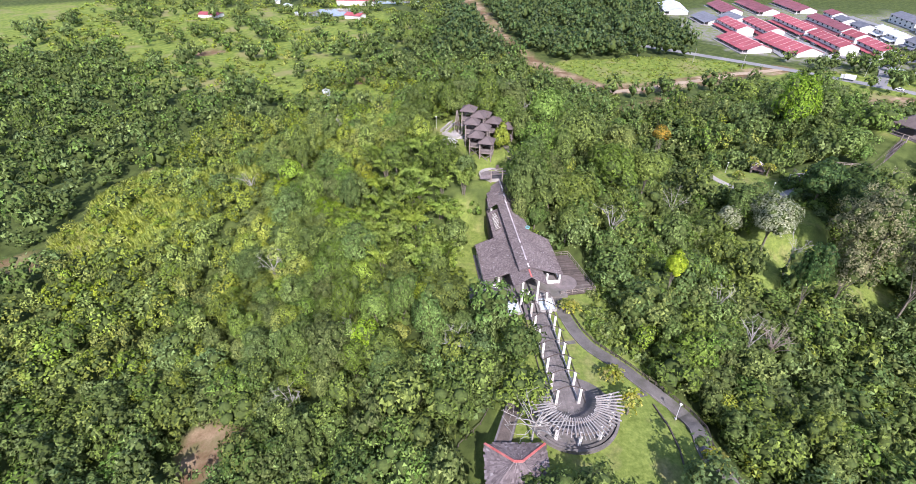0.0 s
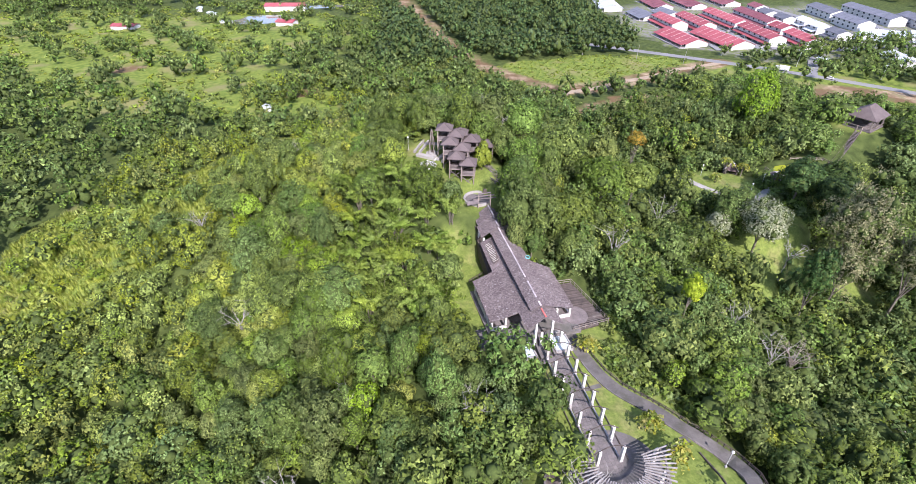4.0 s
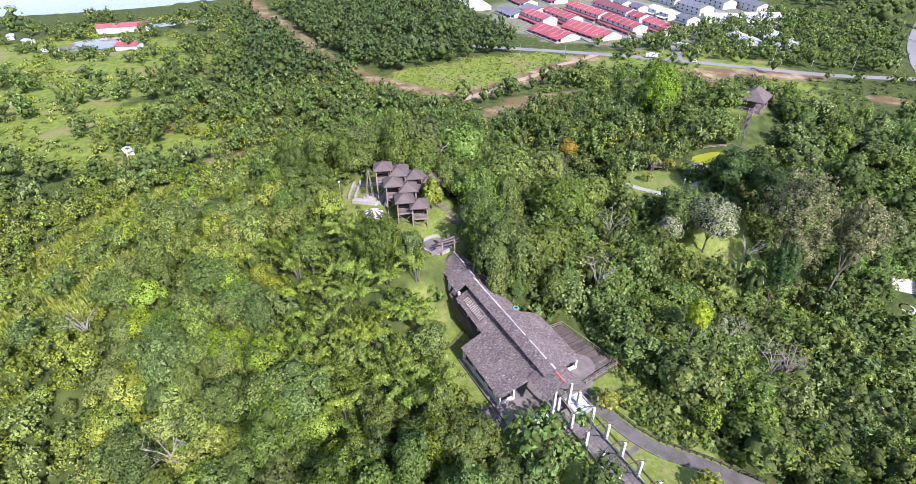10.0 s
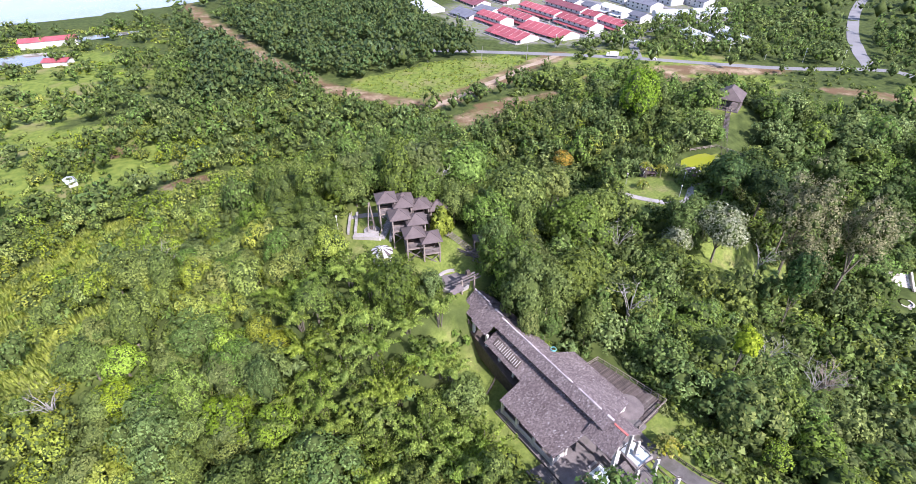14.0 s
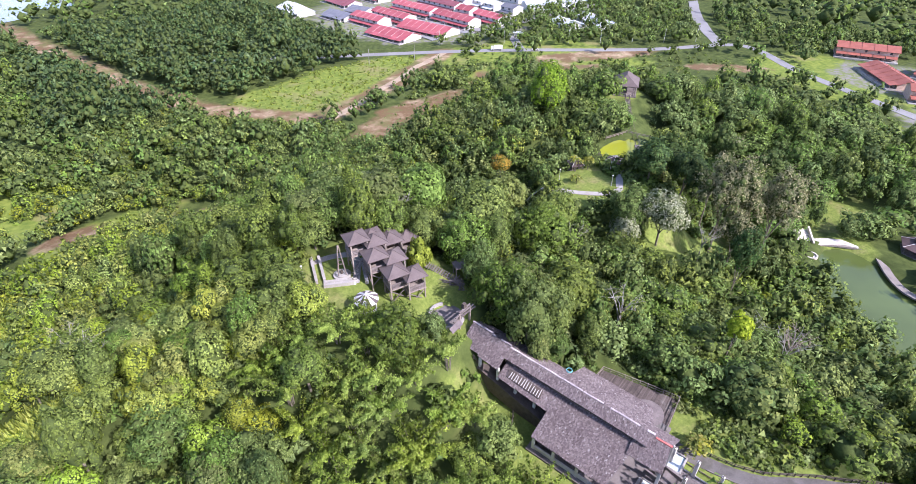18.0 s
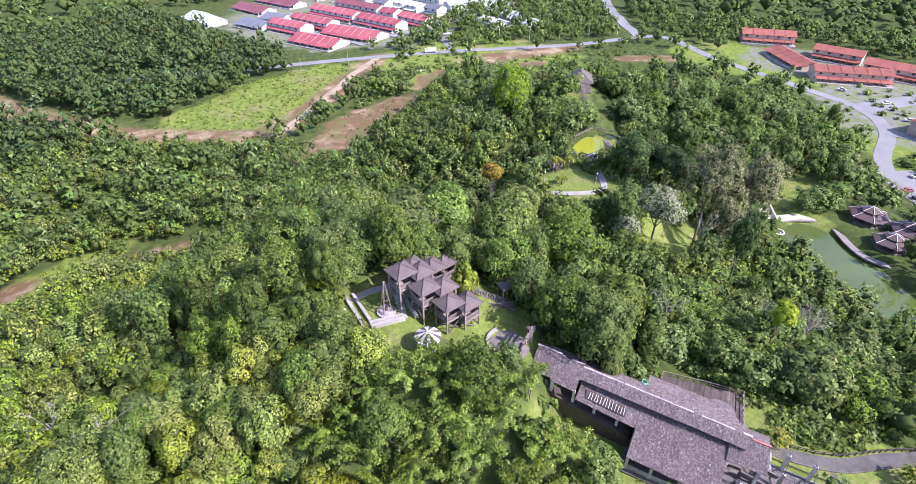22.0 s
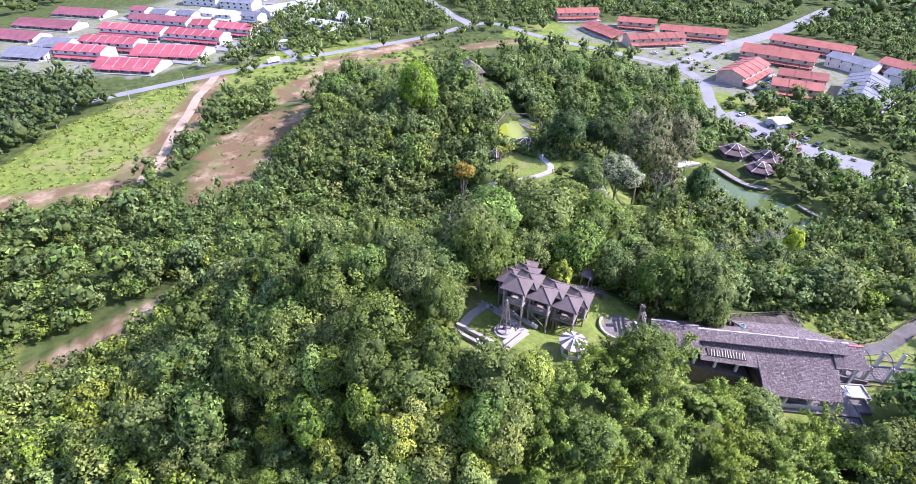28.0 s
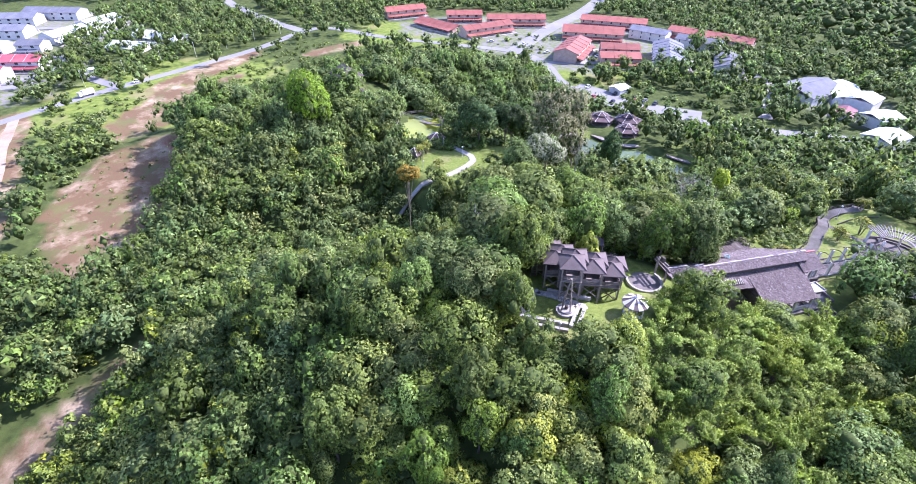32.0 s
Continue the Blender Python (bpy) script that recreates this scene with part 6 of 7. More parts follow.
for a, b, dep, st, roof, face, text in (
        ((200, 398), (203, 360), 13, 1, M_RED, 1, "single-storey terrace with a bright red roof"), ((226, 394), (231, 350), 14, 1, M_RED, -1, "single-storey terrace with a bright red roof"),
        ((212, 438), (213, 405), 10, 2, M_RED, -1, "white terrace with red tiled roofs"), ((232, 438), (232, 398), 10, 2, M_RED, -1, "white terrace with red tiled roofs"),
        ((262, 450), (262, 402), 10, 2, M_RED, -1, "two-storey white terrace with a dark red roof"), ((261, 397), (260, 356), 10, 2, M_RED, -1, "two-storey white terrace with a red roof"),
        ((289, 449), (288, 401), 10, 2, M_MAROON, -1, "two-storey terrace with a maroon roof"), ((285, 396), (286, 382), 10, 2, M_RED, -1, "short terrace with a red roof"), ((283, 374), (281, 346), 10, 2, M_RED, -1, "white terrace with a red roof"),
        ((313, 468), (312, 454), 9, 2, M_MAROON, 1, "white semi-detached house with a grey-brown roof"), ((308, 446), (307, 432), 9, 2, M_GREY_ROOF, 1, "white semi-detached house with a grey roof"), ((308, 424), (307, 410), 9, 2, M_GREY_ROOF, 1, "white semi-detached house with a grey roof"),
        ((318, 412), (317, 399), 9, 2, M_BLUE_ROOF, 1, "white house with a pale roof"), ((317, 395), (316, 383), 9, 2, M_BLUE_ROOF, 1, "white house with a pale roof"), ((315, 374), (314, 360), 9, 2, M_GREY_ROOF, 1, "white house with a grey roof"),
        ((364, 458), (360, 424), 11, 2, M_GREY_ROOF, -1, "long white two-storey terrace with a grey roof"), ((358, 419), (356, 389), 11, 2, M_GREY_ROOF, -1, "long white two-storey terrace with a grey roof"),
        ((396, 456), (392, 399), 11, 2, M_GREY_ROOF, -1, "long white two-storey terrace with a grey roof"), ((414, 416), (406, 375), 11, 2, M_GREY_ROOF, -1, "long white two-storey terrace with a grey roof"),
        ((329, 366), (352, 353), 11, 2, M_BLUE_ROOF, 1, "white shop row with a pale metal roof"), ((362, 357), (386, 345), 11, 2, M_BLUE_ROOF, 1, "white shop row with a pale metal roof"),
        ((318, 322), (310, 301), 11, 1, M_BLUE_ROOF, -1, "low workshop with a pale blue metal roof"), ((345, 316), (326, 283), 12, 1, M_BLUE_ROOF, -1, "low workshop with white and grey roof bands"),
        ((206, 468), (207, 440), 11, 1, M_GREY_ROOF, 1, "low house row with a grey roof"), ((228, 468), (230, 447), 11, 1, M_GREY_ROOF, 1, "low house row with a grey roof"),
        ((196, 520), (190, 480), 12, 1, M_BLUE_ROOF, 1, "long low building with a white roof"), ((240, 520), (238, 480), 11, 1, M_MAROON, 1, "low house row with a brown roof"), ((270, 530), (270, 480), 11, 1, M_MAROON, 1, "low house row with a brown roof"), ((305, 530), (305, 485), 11, 1, M_MAROON, 1, "low house row with a brown roof"),
        ((379, 148), (389, 117), 10, 2, M_ORANGE, -1, "two-storey terrace with an orange-red roof"), ((358, 121), (327, 98), 9, 1, M_ORANGE, 1, "low terrace with an orange-red roof"), ((364, 101), (361, 75), 9, 2, M_ORANGE, -1, "two-storey terrace with an orange-red roof"),
        ((316, 97), (330, 61), 9, 2, M_ORANGE, -1, "two-storey terrace with arched windows and orange roof"), ((348, 73), (342, 31), 10, 2, M_ORANGE, -1, "two-storey terrace with an orange-red roof"),
        ((308, 27), (293, -10), 13, 2, M_ORANGE, -1, "large terrace with a broad orange roof"), ((250, 45), (278, 26), 11, 2, M_ORANGE, 1, "terrace with an orange roof and porches"), ((262, 18), (256, -4), 9, 2, M_ORANGE, -1, "terrace with an orange roof"), ((243, 26), (238, 4), 9, 2, M_ORANGE, -1, "terrace with an orange roof and a white canopy"),
        ((338, 3), (317, -38), 10, 2, M_ORANGE, -1, "long terrace with a dull red roof"), ((304, -22), (285, -39), 9, 2, M_GREY_ROOF, -1, "white terrace with a grey roof"), ((297, -47), (257, -83), 10, 2, M_ORANGE, -1, "long terrace with a bright orange roof"), ((277, -42), (257, -60), 9, 2, M_GREY_ROOF, -1, "white terrace with a grey roof"),
        ((261, -26), (224, -8), 13, 2, M_GREY_ROOF, -1, "white modern building with a dark ribbed roof"), ((231, -49), (208, -35), 11, 2, M_GREY_ROOF, -1, "white modern building with a dark ribbed roof")):
    terrace("terraced_houses", a, b, dep, st, roof, text, face=1 if roof in (M_ORANGE, M_RED, M_MAROON) else face)


def shed(name, x, y, w, l, h, turn, roof, wall, label):
    z = ground_z(x, y)
    t = thing(name, label, "shed", place=pose(x, y, z, 0, 0, turn))
    part("wall", Shape().box((0, 0, -0.5), (w, l, h + 0.5)), wall, t)
    for s in (-1, 1):
        q = [(s * (w / 2 + 0.5), -l / 2 - 0.5, h - 0.1), (s * (w / 2 + 0.5), l / 2 + 0.5, h - 0.1), (0, l / 2 + 0.5, h + w * 0.13), (0, -l / 2 - 0.5, h + w * 0.13)]
        part("roof", Shape().slab(q if s > 0 else q[::-1], 0.15), roof, t)
    part("ridge_cap", Shape().beam((0, -l / 2 - 0.5, h + w * 0.13 + 0.05), (0, l / 2 + 0.5, h + w * 0.13 + 0.05), 0.3, 0.08), roof, t)
    part("door", Shape().box((w / 2 + 0.03, 0, 0), (0.1, 3.0, 2.6)), M_DARK, t)
    return t


for x, y, w, l, h, tn, roof, text in ((178, -62, 22, 28, 4, 20, M_GREY_ROOF, "wide workshop with a dark grey roof"), (170, -76, 14, 26, 5, 60, M_BLUE_ROOF, "workshop with a white metal roof"), (158, -76, 12, 14, 6, 30, M_BLUE_ROOF, "tall shed with a white roof"),
                                      (138, -68, 11, 14, 5, 10, M_BLUE_ROOF, "barrel shed with a white roof"), (120, -54, 12, 16, 4, 20, M_BLUE_ROOF, "low shed with a pale roof"), (150, -60, 8, 12, 3, 40, M_MAROON, "low shed with a brown roof"),
                                      (-204, 462, 9, 18, 3, 80, M_RED, "farm shed with a red roof"), (-92, 516, 12, 34, 4, 85, M_RED, "long farm building with a red roof"), (-84, 458, 10, 14, 3, 70, M_RED, "farm house with a red roof"), (-150, 500, 5, 8, 2.5, 40, M_BLUE_ROOF, "small farm hut with a pale roof"),
                                      (-132, 470, 5, 8, 2.5, 70, M_BLUE_ROOF, "small farm hut with a blue roof"), (-165, 520, 4, 7, 2.5, 10, M_BLUE_ROOF, "small farm hut with a pale roof"), (196, 33, 7, 8, 2.8, 30, M_WALL, "small white flat building in the car park"), (266, 318, 4, 6, 2.2, 30, M_BLUE_ROOF, "small white kiosk beside the road"),
                                      (-70, 275, 3, 5, 2, 20, M_BLUE_ROOF, "small white hut in the meadow")):
    shed("shed" if w < 12 else "workshop", x, y, w, l, h, tn, roof, M_WALL, text)


def car(x, y, turn, paint, label):
    z = ground_z(x, y) + 0.3
    c = thing("car", label, "car", "parked cars", place=pose(x, y, z, 0, 0, turn))
    part("body", Shape().box((0, 0, 0.25), (1.75, 4.2, 0.62), 0, 0.96), paint, c)
    part("cabin", Shape().box((0, -0.2, 0.86), (1.6, 2.3, 0.55), 0, 0.8), M_GLASS, c)
    part("roof", Shape().box((0, -0.2, 1.4), (1.3, 1.8, 0.06)), paint, c)
    for i in (-1, 1):
        for j in (-1, 1):
            part("wheel", Shape().rod((i * 0.72, j * 1.3, 0.3), (i * 0.9, j * 1.3, 0.3), 0.31, n=10), M_DARK, c)


for i in range(22):
    t = i / 21
    p = Vector((200, 51)).lerp(Vector((158, 14)), t) + Vector(((-1) ** i * 4.5, (-1) ** i * -4.0))
    if rng.random() < 0.6:
        car(p.x, p.y, 40 + rng.uniform(-6, 6), (M_WALL, M_METAL, M_GREY_ROOF, M_DARK, M_RED)[rng.integers(5)], "parked car on the grey car park")
for x, y, a in ((285, 338, 80), (320, 300, 30), (330, 292, 20), (333, 300, 20), (252, 36, 30), (256, 22, 30), (290, 60, 40), (246, 286, 45), (236, -30, 60), (226, -24, 60), (270, 50, 20), (300, 80, 0), (222, 372, 0), (250, 380, 0), (276, 420, 0), (304, 390, 0)):
    car(x, y, a, (M_WALL, M_METAL, M_GREY_ROOF)[rng.integers(3)], "pale car on the estate road")
truck = thing("truck", "white lorry on the pale road", "truck", place=pose(228, 304, ground_z(228, 304) + 0.15, 0, 0, 48))
part("box_body", Shape().box((0, -1, 0.9), (2.3, 5.6, 2.2)), M_WALL, truck)
part("cab", Shape().box((0, 2.9, 0.6), (2.2, 1.7, 2.0), 0, 0.9), M_METAL, truck)
for i in (-1, 1):
    for j in (-2.6, 2.6):
        part("wheel", Shape().rod((i * 0.9, j, 0.45), (i * 1.15, j, 0.45), 0.45, n=10), M_DARK, truck)


# ---------------------------------------------------------------- park buildings to the east
def hip_hut(name, x, y, tip, r, n, label, roof, tiers=2, group=""):
    """A many-sided tiered hut with pale hip lines."""
    z = max(ground_z(x, y), LAKE + 0.4)
    o = thing(name, label, "hut", group, place=pose(x, y, z, 0, 0, 15))
    h = tip - z
    for tier in range(tiers):
        z1 = h - tier * h * 0.3
        r0, r1 = (0.03, r * 0.5) if tier == 0 else (r * 0.38, r)
        top, low = z1, z1 - h * 0.26
        if tiers == 1:
            r0, r1, low = 0.03, r, h * 0.5
        for k in range(n):
            a, b = k * math.tau / n, (k + 1) * math.tau / n
            A, B = Vector((math.cos(a), math.sin(a), 0)), Vector((math.cos(b), math.sin(b), 0))
            q = [A * r1 + Vector((0, 0, low)), B * r1 + Vector((0, 0, low)), B * r0 + Vector((0, 0, top)), A * r0 + Vector((0, 0, top))]
            part("roof_panel", Shape().slab(q, 0.14), roof, o)
            part("hip", Shape().beam(q[0] + Vector((0, 0, 0.05)), q[3] + Vector((0, 0, 0.05)), 0.17, 0.1), M_PAINT, o)
    for k in range(n):
        a = k * math.tau / n
        part("post", Shape().box((math.cos(a) * r * 0.82, math.sin(a) * r * 0.82, -0.8), (0.25, 0.25, h * 0.5 + 0.8)), M_WOOD, o)
    part("floor", Shape().ring((0, 0), 0.02, r * 0.9, -0.8, 0.25, n=n), M_DECK, o)
    return o


M_ROOF_DARK = surface("dark_brown_roof", (0.07, 0.045, 0.045), (0.13, 0.09, 0.085), 0.5, 0.7, grain=12)
for x, y, tip, r in ((151.5, 61.2, 12.3, 6.3), (138.2, 54.6, 11.8, 5.6), (148.5, 49.8, 12.0, 6.3)):
    hip_hut("lakeside_hut", x, y, tip, r, 6, "dark brown tiered hexagonal hut with pale hip lines beside the lake", M_ROOF_DARK, 2, "hexagonal huts by the lake")
hip_hut("jetty_hut", 88.0, 66.5, 9.6, 2.2, 6, "small hexagonal hut at the end of the lake walk", M_ROOF_BROWN, 1)
hip_hut("park_shelter", 104.5, 139.7, 27.6, 3.2, 6, "dark round park shelter beside the yellow pond", M_ROOF_DARK, 1)
hip_hut("park_shelter", 95, 148, 27.2, 3.0, 4, "low dark park shelter on the lawn", M_ROOF_DARK, 1)
rail_along("lake_walk", [(88, 65.5, 6.4), (89.5, 57, 6.4), (92.5, 48, 6.4), (98, 41.5, 6.4), (105, 37, 6.4)], "pale timber railing along the lake boardwalk", 1.0, 1.4, M_WOOD, 2, 0.12)
tagged(part("boardwalk", ribbon([(89.2, 66), (90.7, 57.4), (93.7, 48.8), (99, 42.6), (105.6, 38.2)], 2.0, 0.3, level=6.4, step=2), M_DECK), "weathered timber boardwalk over the lake edge", "boardwalk", kind="structure")
M_PALE_STONE = surface("pale_shore_stone", (0.46, 0.41, 0.36), (0.68, 0.63, 0.57), 0.5, 0.85, stain=(0.38, 0.33, 0.28))
amphi = thing("lake_stair", "broad pale concrete stair with parapets at the lake corner", "stair")
for k in range(9):
    c = Vector((132.6, 87.6)) + Vector((0.74, 0.67)) * 0.62 * k
    part("step", Shape().box((c.x, c.y, 5.4), (0.64, 5.6, 1.2 + 0.26 * k), math.atan2(0.67, 0.74)), M_PALE_STONE, amphi)
for s in (-1, 1):
    a = Vector((132.2, 87.2, 6.9)) + Vector((-0.67, 0.74, 0)) * 3.0 * s
    part("parapet", Shape().beam(a, a + Vector((4.2, 3.8, 2.4)), 0.45, 1.1), M_PALE_STONE, amphi)
tagged(part("shore_paving", ribbon([(126, 84.6), (129.5, 86.4), (133.5, 86.4), (138, 83.4), (141.2, 79.6), (143.2, 75.4)], 3.0, level=6.9, step=1.2), M_PALE_STONE), "pale bleached stone paving along the lake shore", "paving", kind="structure")
basin = thing("round_basin", "low round pale concrete basin on the lake shore", "basin")
part("rim", Shape().ring((127.6, 83.6), 1.5, 1.9, 5.0, 7.0, n=28), M_PALE_STONE, basin)
part("floor", Shape().ring((127.6, 83.6), 0.02, 1.5, 5.0, 6.6, n=28), M_PALE_STONE, basin)

# hilltop pavilion and the hanging bridge
pav = thing("hilltop_pavilion", "open hilltop pavilion with a broad brown hipped roof", "pavilion")
PC, tn = Vector((157.8, 169.7, 27.0)), radians(28)


def pp(u, v, z):
    return PC + Vector((u * math.cos(tn) - v * math.sin(tn), u * math.sin(tn) + v * math.cos(tn), z))


for q in ([(-6, -5, 4.4), (6, -5, 4.4), (2.4, 0, 8.0), (-2.4, 0, 8.0)], [(6, -5, 4.4), (6, 5, 4.4), (2.4, 0, 8.0), (2.4, 0, 8.0)], [(6, 5, 4.4), (-6, 5, 4.4), (-2.4, 0, 8.0), (2.4, 0, 8.0)], [(-6, 5, 4.4), (-6, -5, 4.4), (-2.4, 0, 8.0), (-2.4, 0, 8.0)]):
    part("roof", Shape().slab([pp(*p) for p in q], 0.18), M_ROOF_BROWN, pav)
for u, v in ((-4.8, -4), (0, -4), (4.8, -4), (-4.8, 4), (0, 4), (4.8, 4)):
    part("post", Shape().box(pp(u, v, -2.5), (0.35, 0.35, 7.1), tn), M_WOOD, pav)
part("floor", Shape().slab([pp(-5.4, -4.6, 0.4), pp(5.4, -4.6, 0.4), pp(5.4, 4.6, 0.4), pp(-5.4, 4.6, 0.4)], 0.4), M_DECK, pav)
for a, b in (((-5.2, -4.4), (5.2, -4.4)), ((5.2, -4.4), (5.2, 4.4)), ((5.2, 4.4), (-5.2, 4.4)), ((-5.2, 4.4), (-5.2, -4.4))):
    part("rail", Shape().beam(pp(*a, 1.4), pp(*b, 1.4), 0.12, 0.14), M_WOOD, pav)
bridge = thing("hanging_bridge", "slender brown hanging bridge sagging over the yellow pond", "bridge")
b0, b1 = Vector((151.5, 164.5, 27.2)), Vector((115.0, 136.5, 25.4))
dirb = (b1 - b0).normalized()
side = Vector((dirb.y, -dirb.x, 0)).normalized() * 0.8
curve_b = lambda t: b0.lerp(b1, t) - Vector((0, 0, 3.0 * math.sin(math.pi * t)))
for k in range(60):
    p, q = curve_b(k / 60), curve_b((k + 0.75) / 60)
    part("plank", Shape().beam(p - side, p + side, (q - p).length, 0.06), M_DECK, bridge)
for s in (-1, 1):
    for lift in (0.0, 1.1):
        sh = Shape()
        for k in range(20):
            sh.beam(curve_b(k / 20) + side * s + Vector((0, 0, lift)), curve_b((k + 1) / 20) + side * s + Vector((0, 0, lift)), 0.07, 0.09)
        part("cable", sh, M_WOOD_DARK, bridge)
    for k in range(21):
        p = curve_b(k / 20) + side * s
        part("hanger", Shape().beam(p, p + Vector((0, 0, 1.1)), 0.05, 0.05), M_WOOD, bridge)
for e in (b0, b1):
    for s in (-1, 1):
        part("tower_post", Shape().box(e + side * s - Vector((0, 0, 2.0)), (0.3, 0.3, 4.2)), M_WOOD, bridge)
rail_along("pond_railing", [(106, 147, 24.5), (107, 137, 24.5), (114, 135, 24.5), (124, 136, 24.5), (130, 142, 24.6), (128, 150, 24.8), (118, 152, 24.8)], "low timber railing round the yellow pond", 0.9, 2.0, M_WOOD, 2, 0.14)

# utility poles and dead trunks
for x, y, t_ in ((150, 338, 9), (118, 350, 8), (176, 326, 9)):
    o = part("dead_trunk", Shape().rod((x, y, ground_z(x, y) - 0.4), (x + 0.8, y + 0.4, ground_z(x, y) + t_), 0.18, 0.08), M_DEADWOOD)
    tagged(o, "bare pale dead trunk standing in the meadow", "dead tree")
for k in range(9):
    t_ = k / 8
    x, y = 205 + 130 * t_, 335 - 118 * t_
    o = thing("utility_pole", "thin grey utility pole beside the road", "pole", "utility poles", place=pose(x + 5, y + 5, ground_z(x + 5, y + 5)))
    part("pole", Shape().rod((0, 0, -0.5), (0, 0, 9), 0.13, 0.09), M_METAL, o)
    part("crossarm", Shape().beam((-0.9, 0, 8.4), (0.9, 0, 8.4), 0.1), M_METAL, o)



# ---------------------------------------------------------------- single trees that stand out
def leafy(name, x, y, z_top, radius, mat, label, category="tree", lobes=26, per=120, leaf=0.24, tall=None, trunk=None, droop=0.0, **more):
    g = ground_z(x, y)
    tall = tall or radius * 1.0
    trunk = trunk if trunk is not None else max(z_top - g - tall * 1.5, 0.5)
    k = tree_kind(radius, tall, trunk, lobes, per, leaf, mat, droop, **more)
    return plant(k, x, y, 1.0, name, label, category)


M_CASUARINA = leaf_material("casuarina_needles", (0.15, 0.155, 0.075), (0.23, 0.228, 0.118), (0.33, 0.315, 0.175), vary=0.0)
M_SILVER = leaf_material("silvery_leaf", (0.17, 0.2, 0.1), (0.27, 0.3, 0.17), (0.42, 0.43, 0.3), vary=0.0)
M_LIME = leaf_material("lime_leaf", (0.09, 0.17, 0.01), (0.17, 0.29, 0.015), (0.27, 0.4, 0.04), vary=0.0)
M_YELLOW = leaf_material("yellow_flower", (0.17, 0.25, 0.015), (0.29, 0.38, 0.02), (0.4, 0.47, 0.04), vary=0.0)
M_ORANGE_FLOWER = leaf_material("orange_flower", (0.09, 0.13, 0.02), (0.26, 0.19, 0.03), (0.55, 0.32, 0.04), vary=0.0)
M_DARKLEAF = leaf_material("dark_leaf", (0.025, 0.05, 0.012), (0.05, 0.095, 0.018), (0.1, 0.16, 0.03))
M_PALM = leaf_material("palm_leaf", (0.12, 0.15, 0.02), (0.22, 0.25, 0.04), (0.38, 0.36, 0.08))
M_TWIGS = surface("brown_twigs", (0.2, 0.16, 0.13), (0.34, 0.28, 0.23), 1.5, 0.9)

leafy("lime_tree", 122.6, 181, 46.5, 7.2, M_LIME, "tall tree with a bright lime-green crown", lobes=44, per=150, tall=10, trunk=4, leaf=0.36)
feathery = dict(loose=0.7, reach=(0.35, 1.0), lump=(0.1, 0.2))
leafy("casuarina_tree", 98, 103, 43, 7.6, M_CASUARINA, "large feathery brown-green casuarina tree", lobes=95, per=60, tall=10.5, leaf=0.27, droop=0.5, **feathery)
leafy("casuarina_tree", 107, 93, 39, 6.8, M_CASUARINA, "large feathery brown-green casuarina tree", lobes=80, per=60, tall=10, leaf=0.27, droop=0.5, **feathery)
leafy("casuarina_tree", 92, 96, 33, 5.0, M_CASUARINA, "feathery brown casuarina tree with thin foliage", lobes=60, per=44, tall=8, leaf=0.25, droop=0.5, **feathery)
leafy("cone_tree", 79.5, 90, 36, 3.0, M_DARKLEAF, "dark blue-green tree with a tapering crown", lobes=34, per=90, tall=7.0, leaf=0.24)
leafy("silver_tree", 80, 111, 35.5, 6.0, M_SILVER, "broad tree with pale silvery leaves on the park lawn", lobes=40, tall=5.6)
leafy("silver_tree", 76.5, 118.5, 35, 5.4, M_LEAF, "broad green tree on the park lawn", lobes=30, tall=5)
leafy("silver_tree", 72, 116, 30, 3.6, M_SILVER, "pale silvery tree at the edge of the lawn", lobes=22, tall=4)
leafy("yellow_tree", 42, 79.5, 42, 2.0, M_YELLOW, "tree with bright yellow-green young leaves", lobes=16, tall=3)
leafy("flame_tree", 63.7, 152, 37, 3.0, M_ORANGE_FLOWER, "tree with orange-yellow flowers", lobes=18, tall=2.4)
for x, y, zt, r in ((100, 126, 38, 5.6), (103, 117, 37, 5.6), (110, 126, 36, 5), (112, 112, 33, 5), (20, 110, 47, 5), (27, 103, 46, 5), (16, 141, 54, 5.5), (24, 138, 53, 5.5), (31, 128, 50, 6), (40, 118, 46, 6), (50, 124, 42, 5), (46, 134, 45, 5)):
    leafy("rain_tree", x, y, zt, r, M_DARKLEAF if x > 70 else M_LEAF, "large green tree with a wide dense crown", lobes=34, tall=r * 0.95, leaf=0.32)
leafy("garden_tree", 11.3, 124.2, 47, 2.2, M_LEAF_YOUNG, "slender bright green tree beside the cabins", lobes=18, tall=4.2, trunk=0.6)
plant(bare_kind(7.5, 5.4, 15), 11.4, 46.6, 1.0, "bare_tree", "broad leafless pale tree beside the lower pavilion", "tree", "bare trees")
for x, y, h, s in ((15.5, 141, 13, 4), (17.5, 138, 12, 4), (-44, 99, 9, 4), (-58, 130, 8, 4), (-38, 150, 9, 4), (-21, 71, 9, 3), (34, 96, 12, 3.5), (58, 73, 11, 4), (54, 80, 12, 3), (60, 124, 14, 4), (80, 100, 11, 3), (-40, 175, 9, 4), (-30, 62, 8, 3), (0, 63, 8, 3)):
    plant(bare_kind(h, s), x, y, 1.0, "bare_tree", "leafless pale grey tree with spreading branches", "tree", "bare trees")
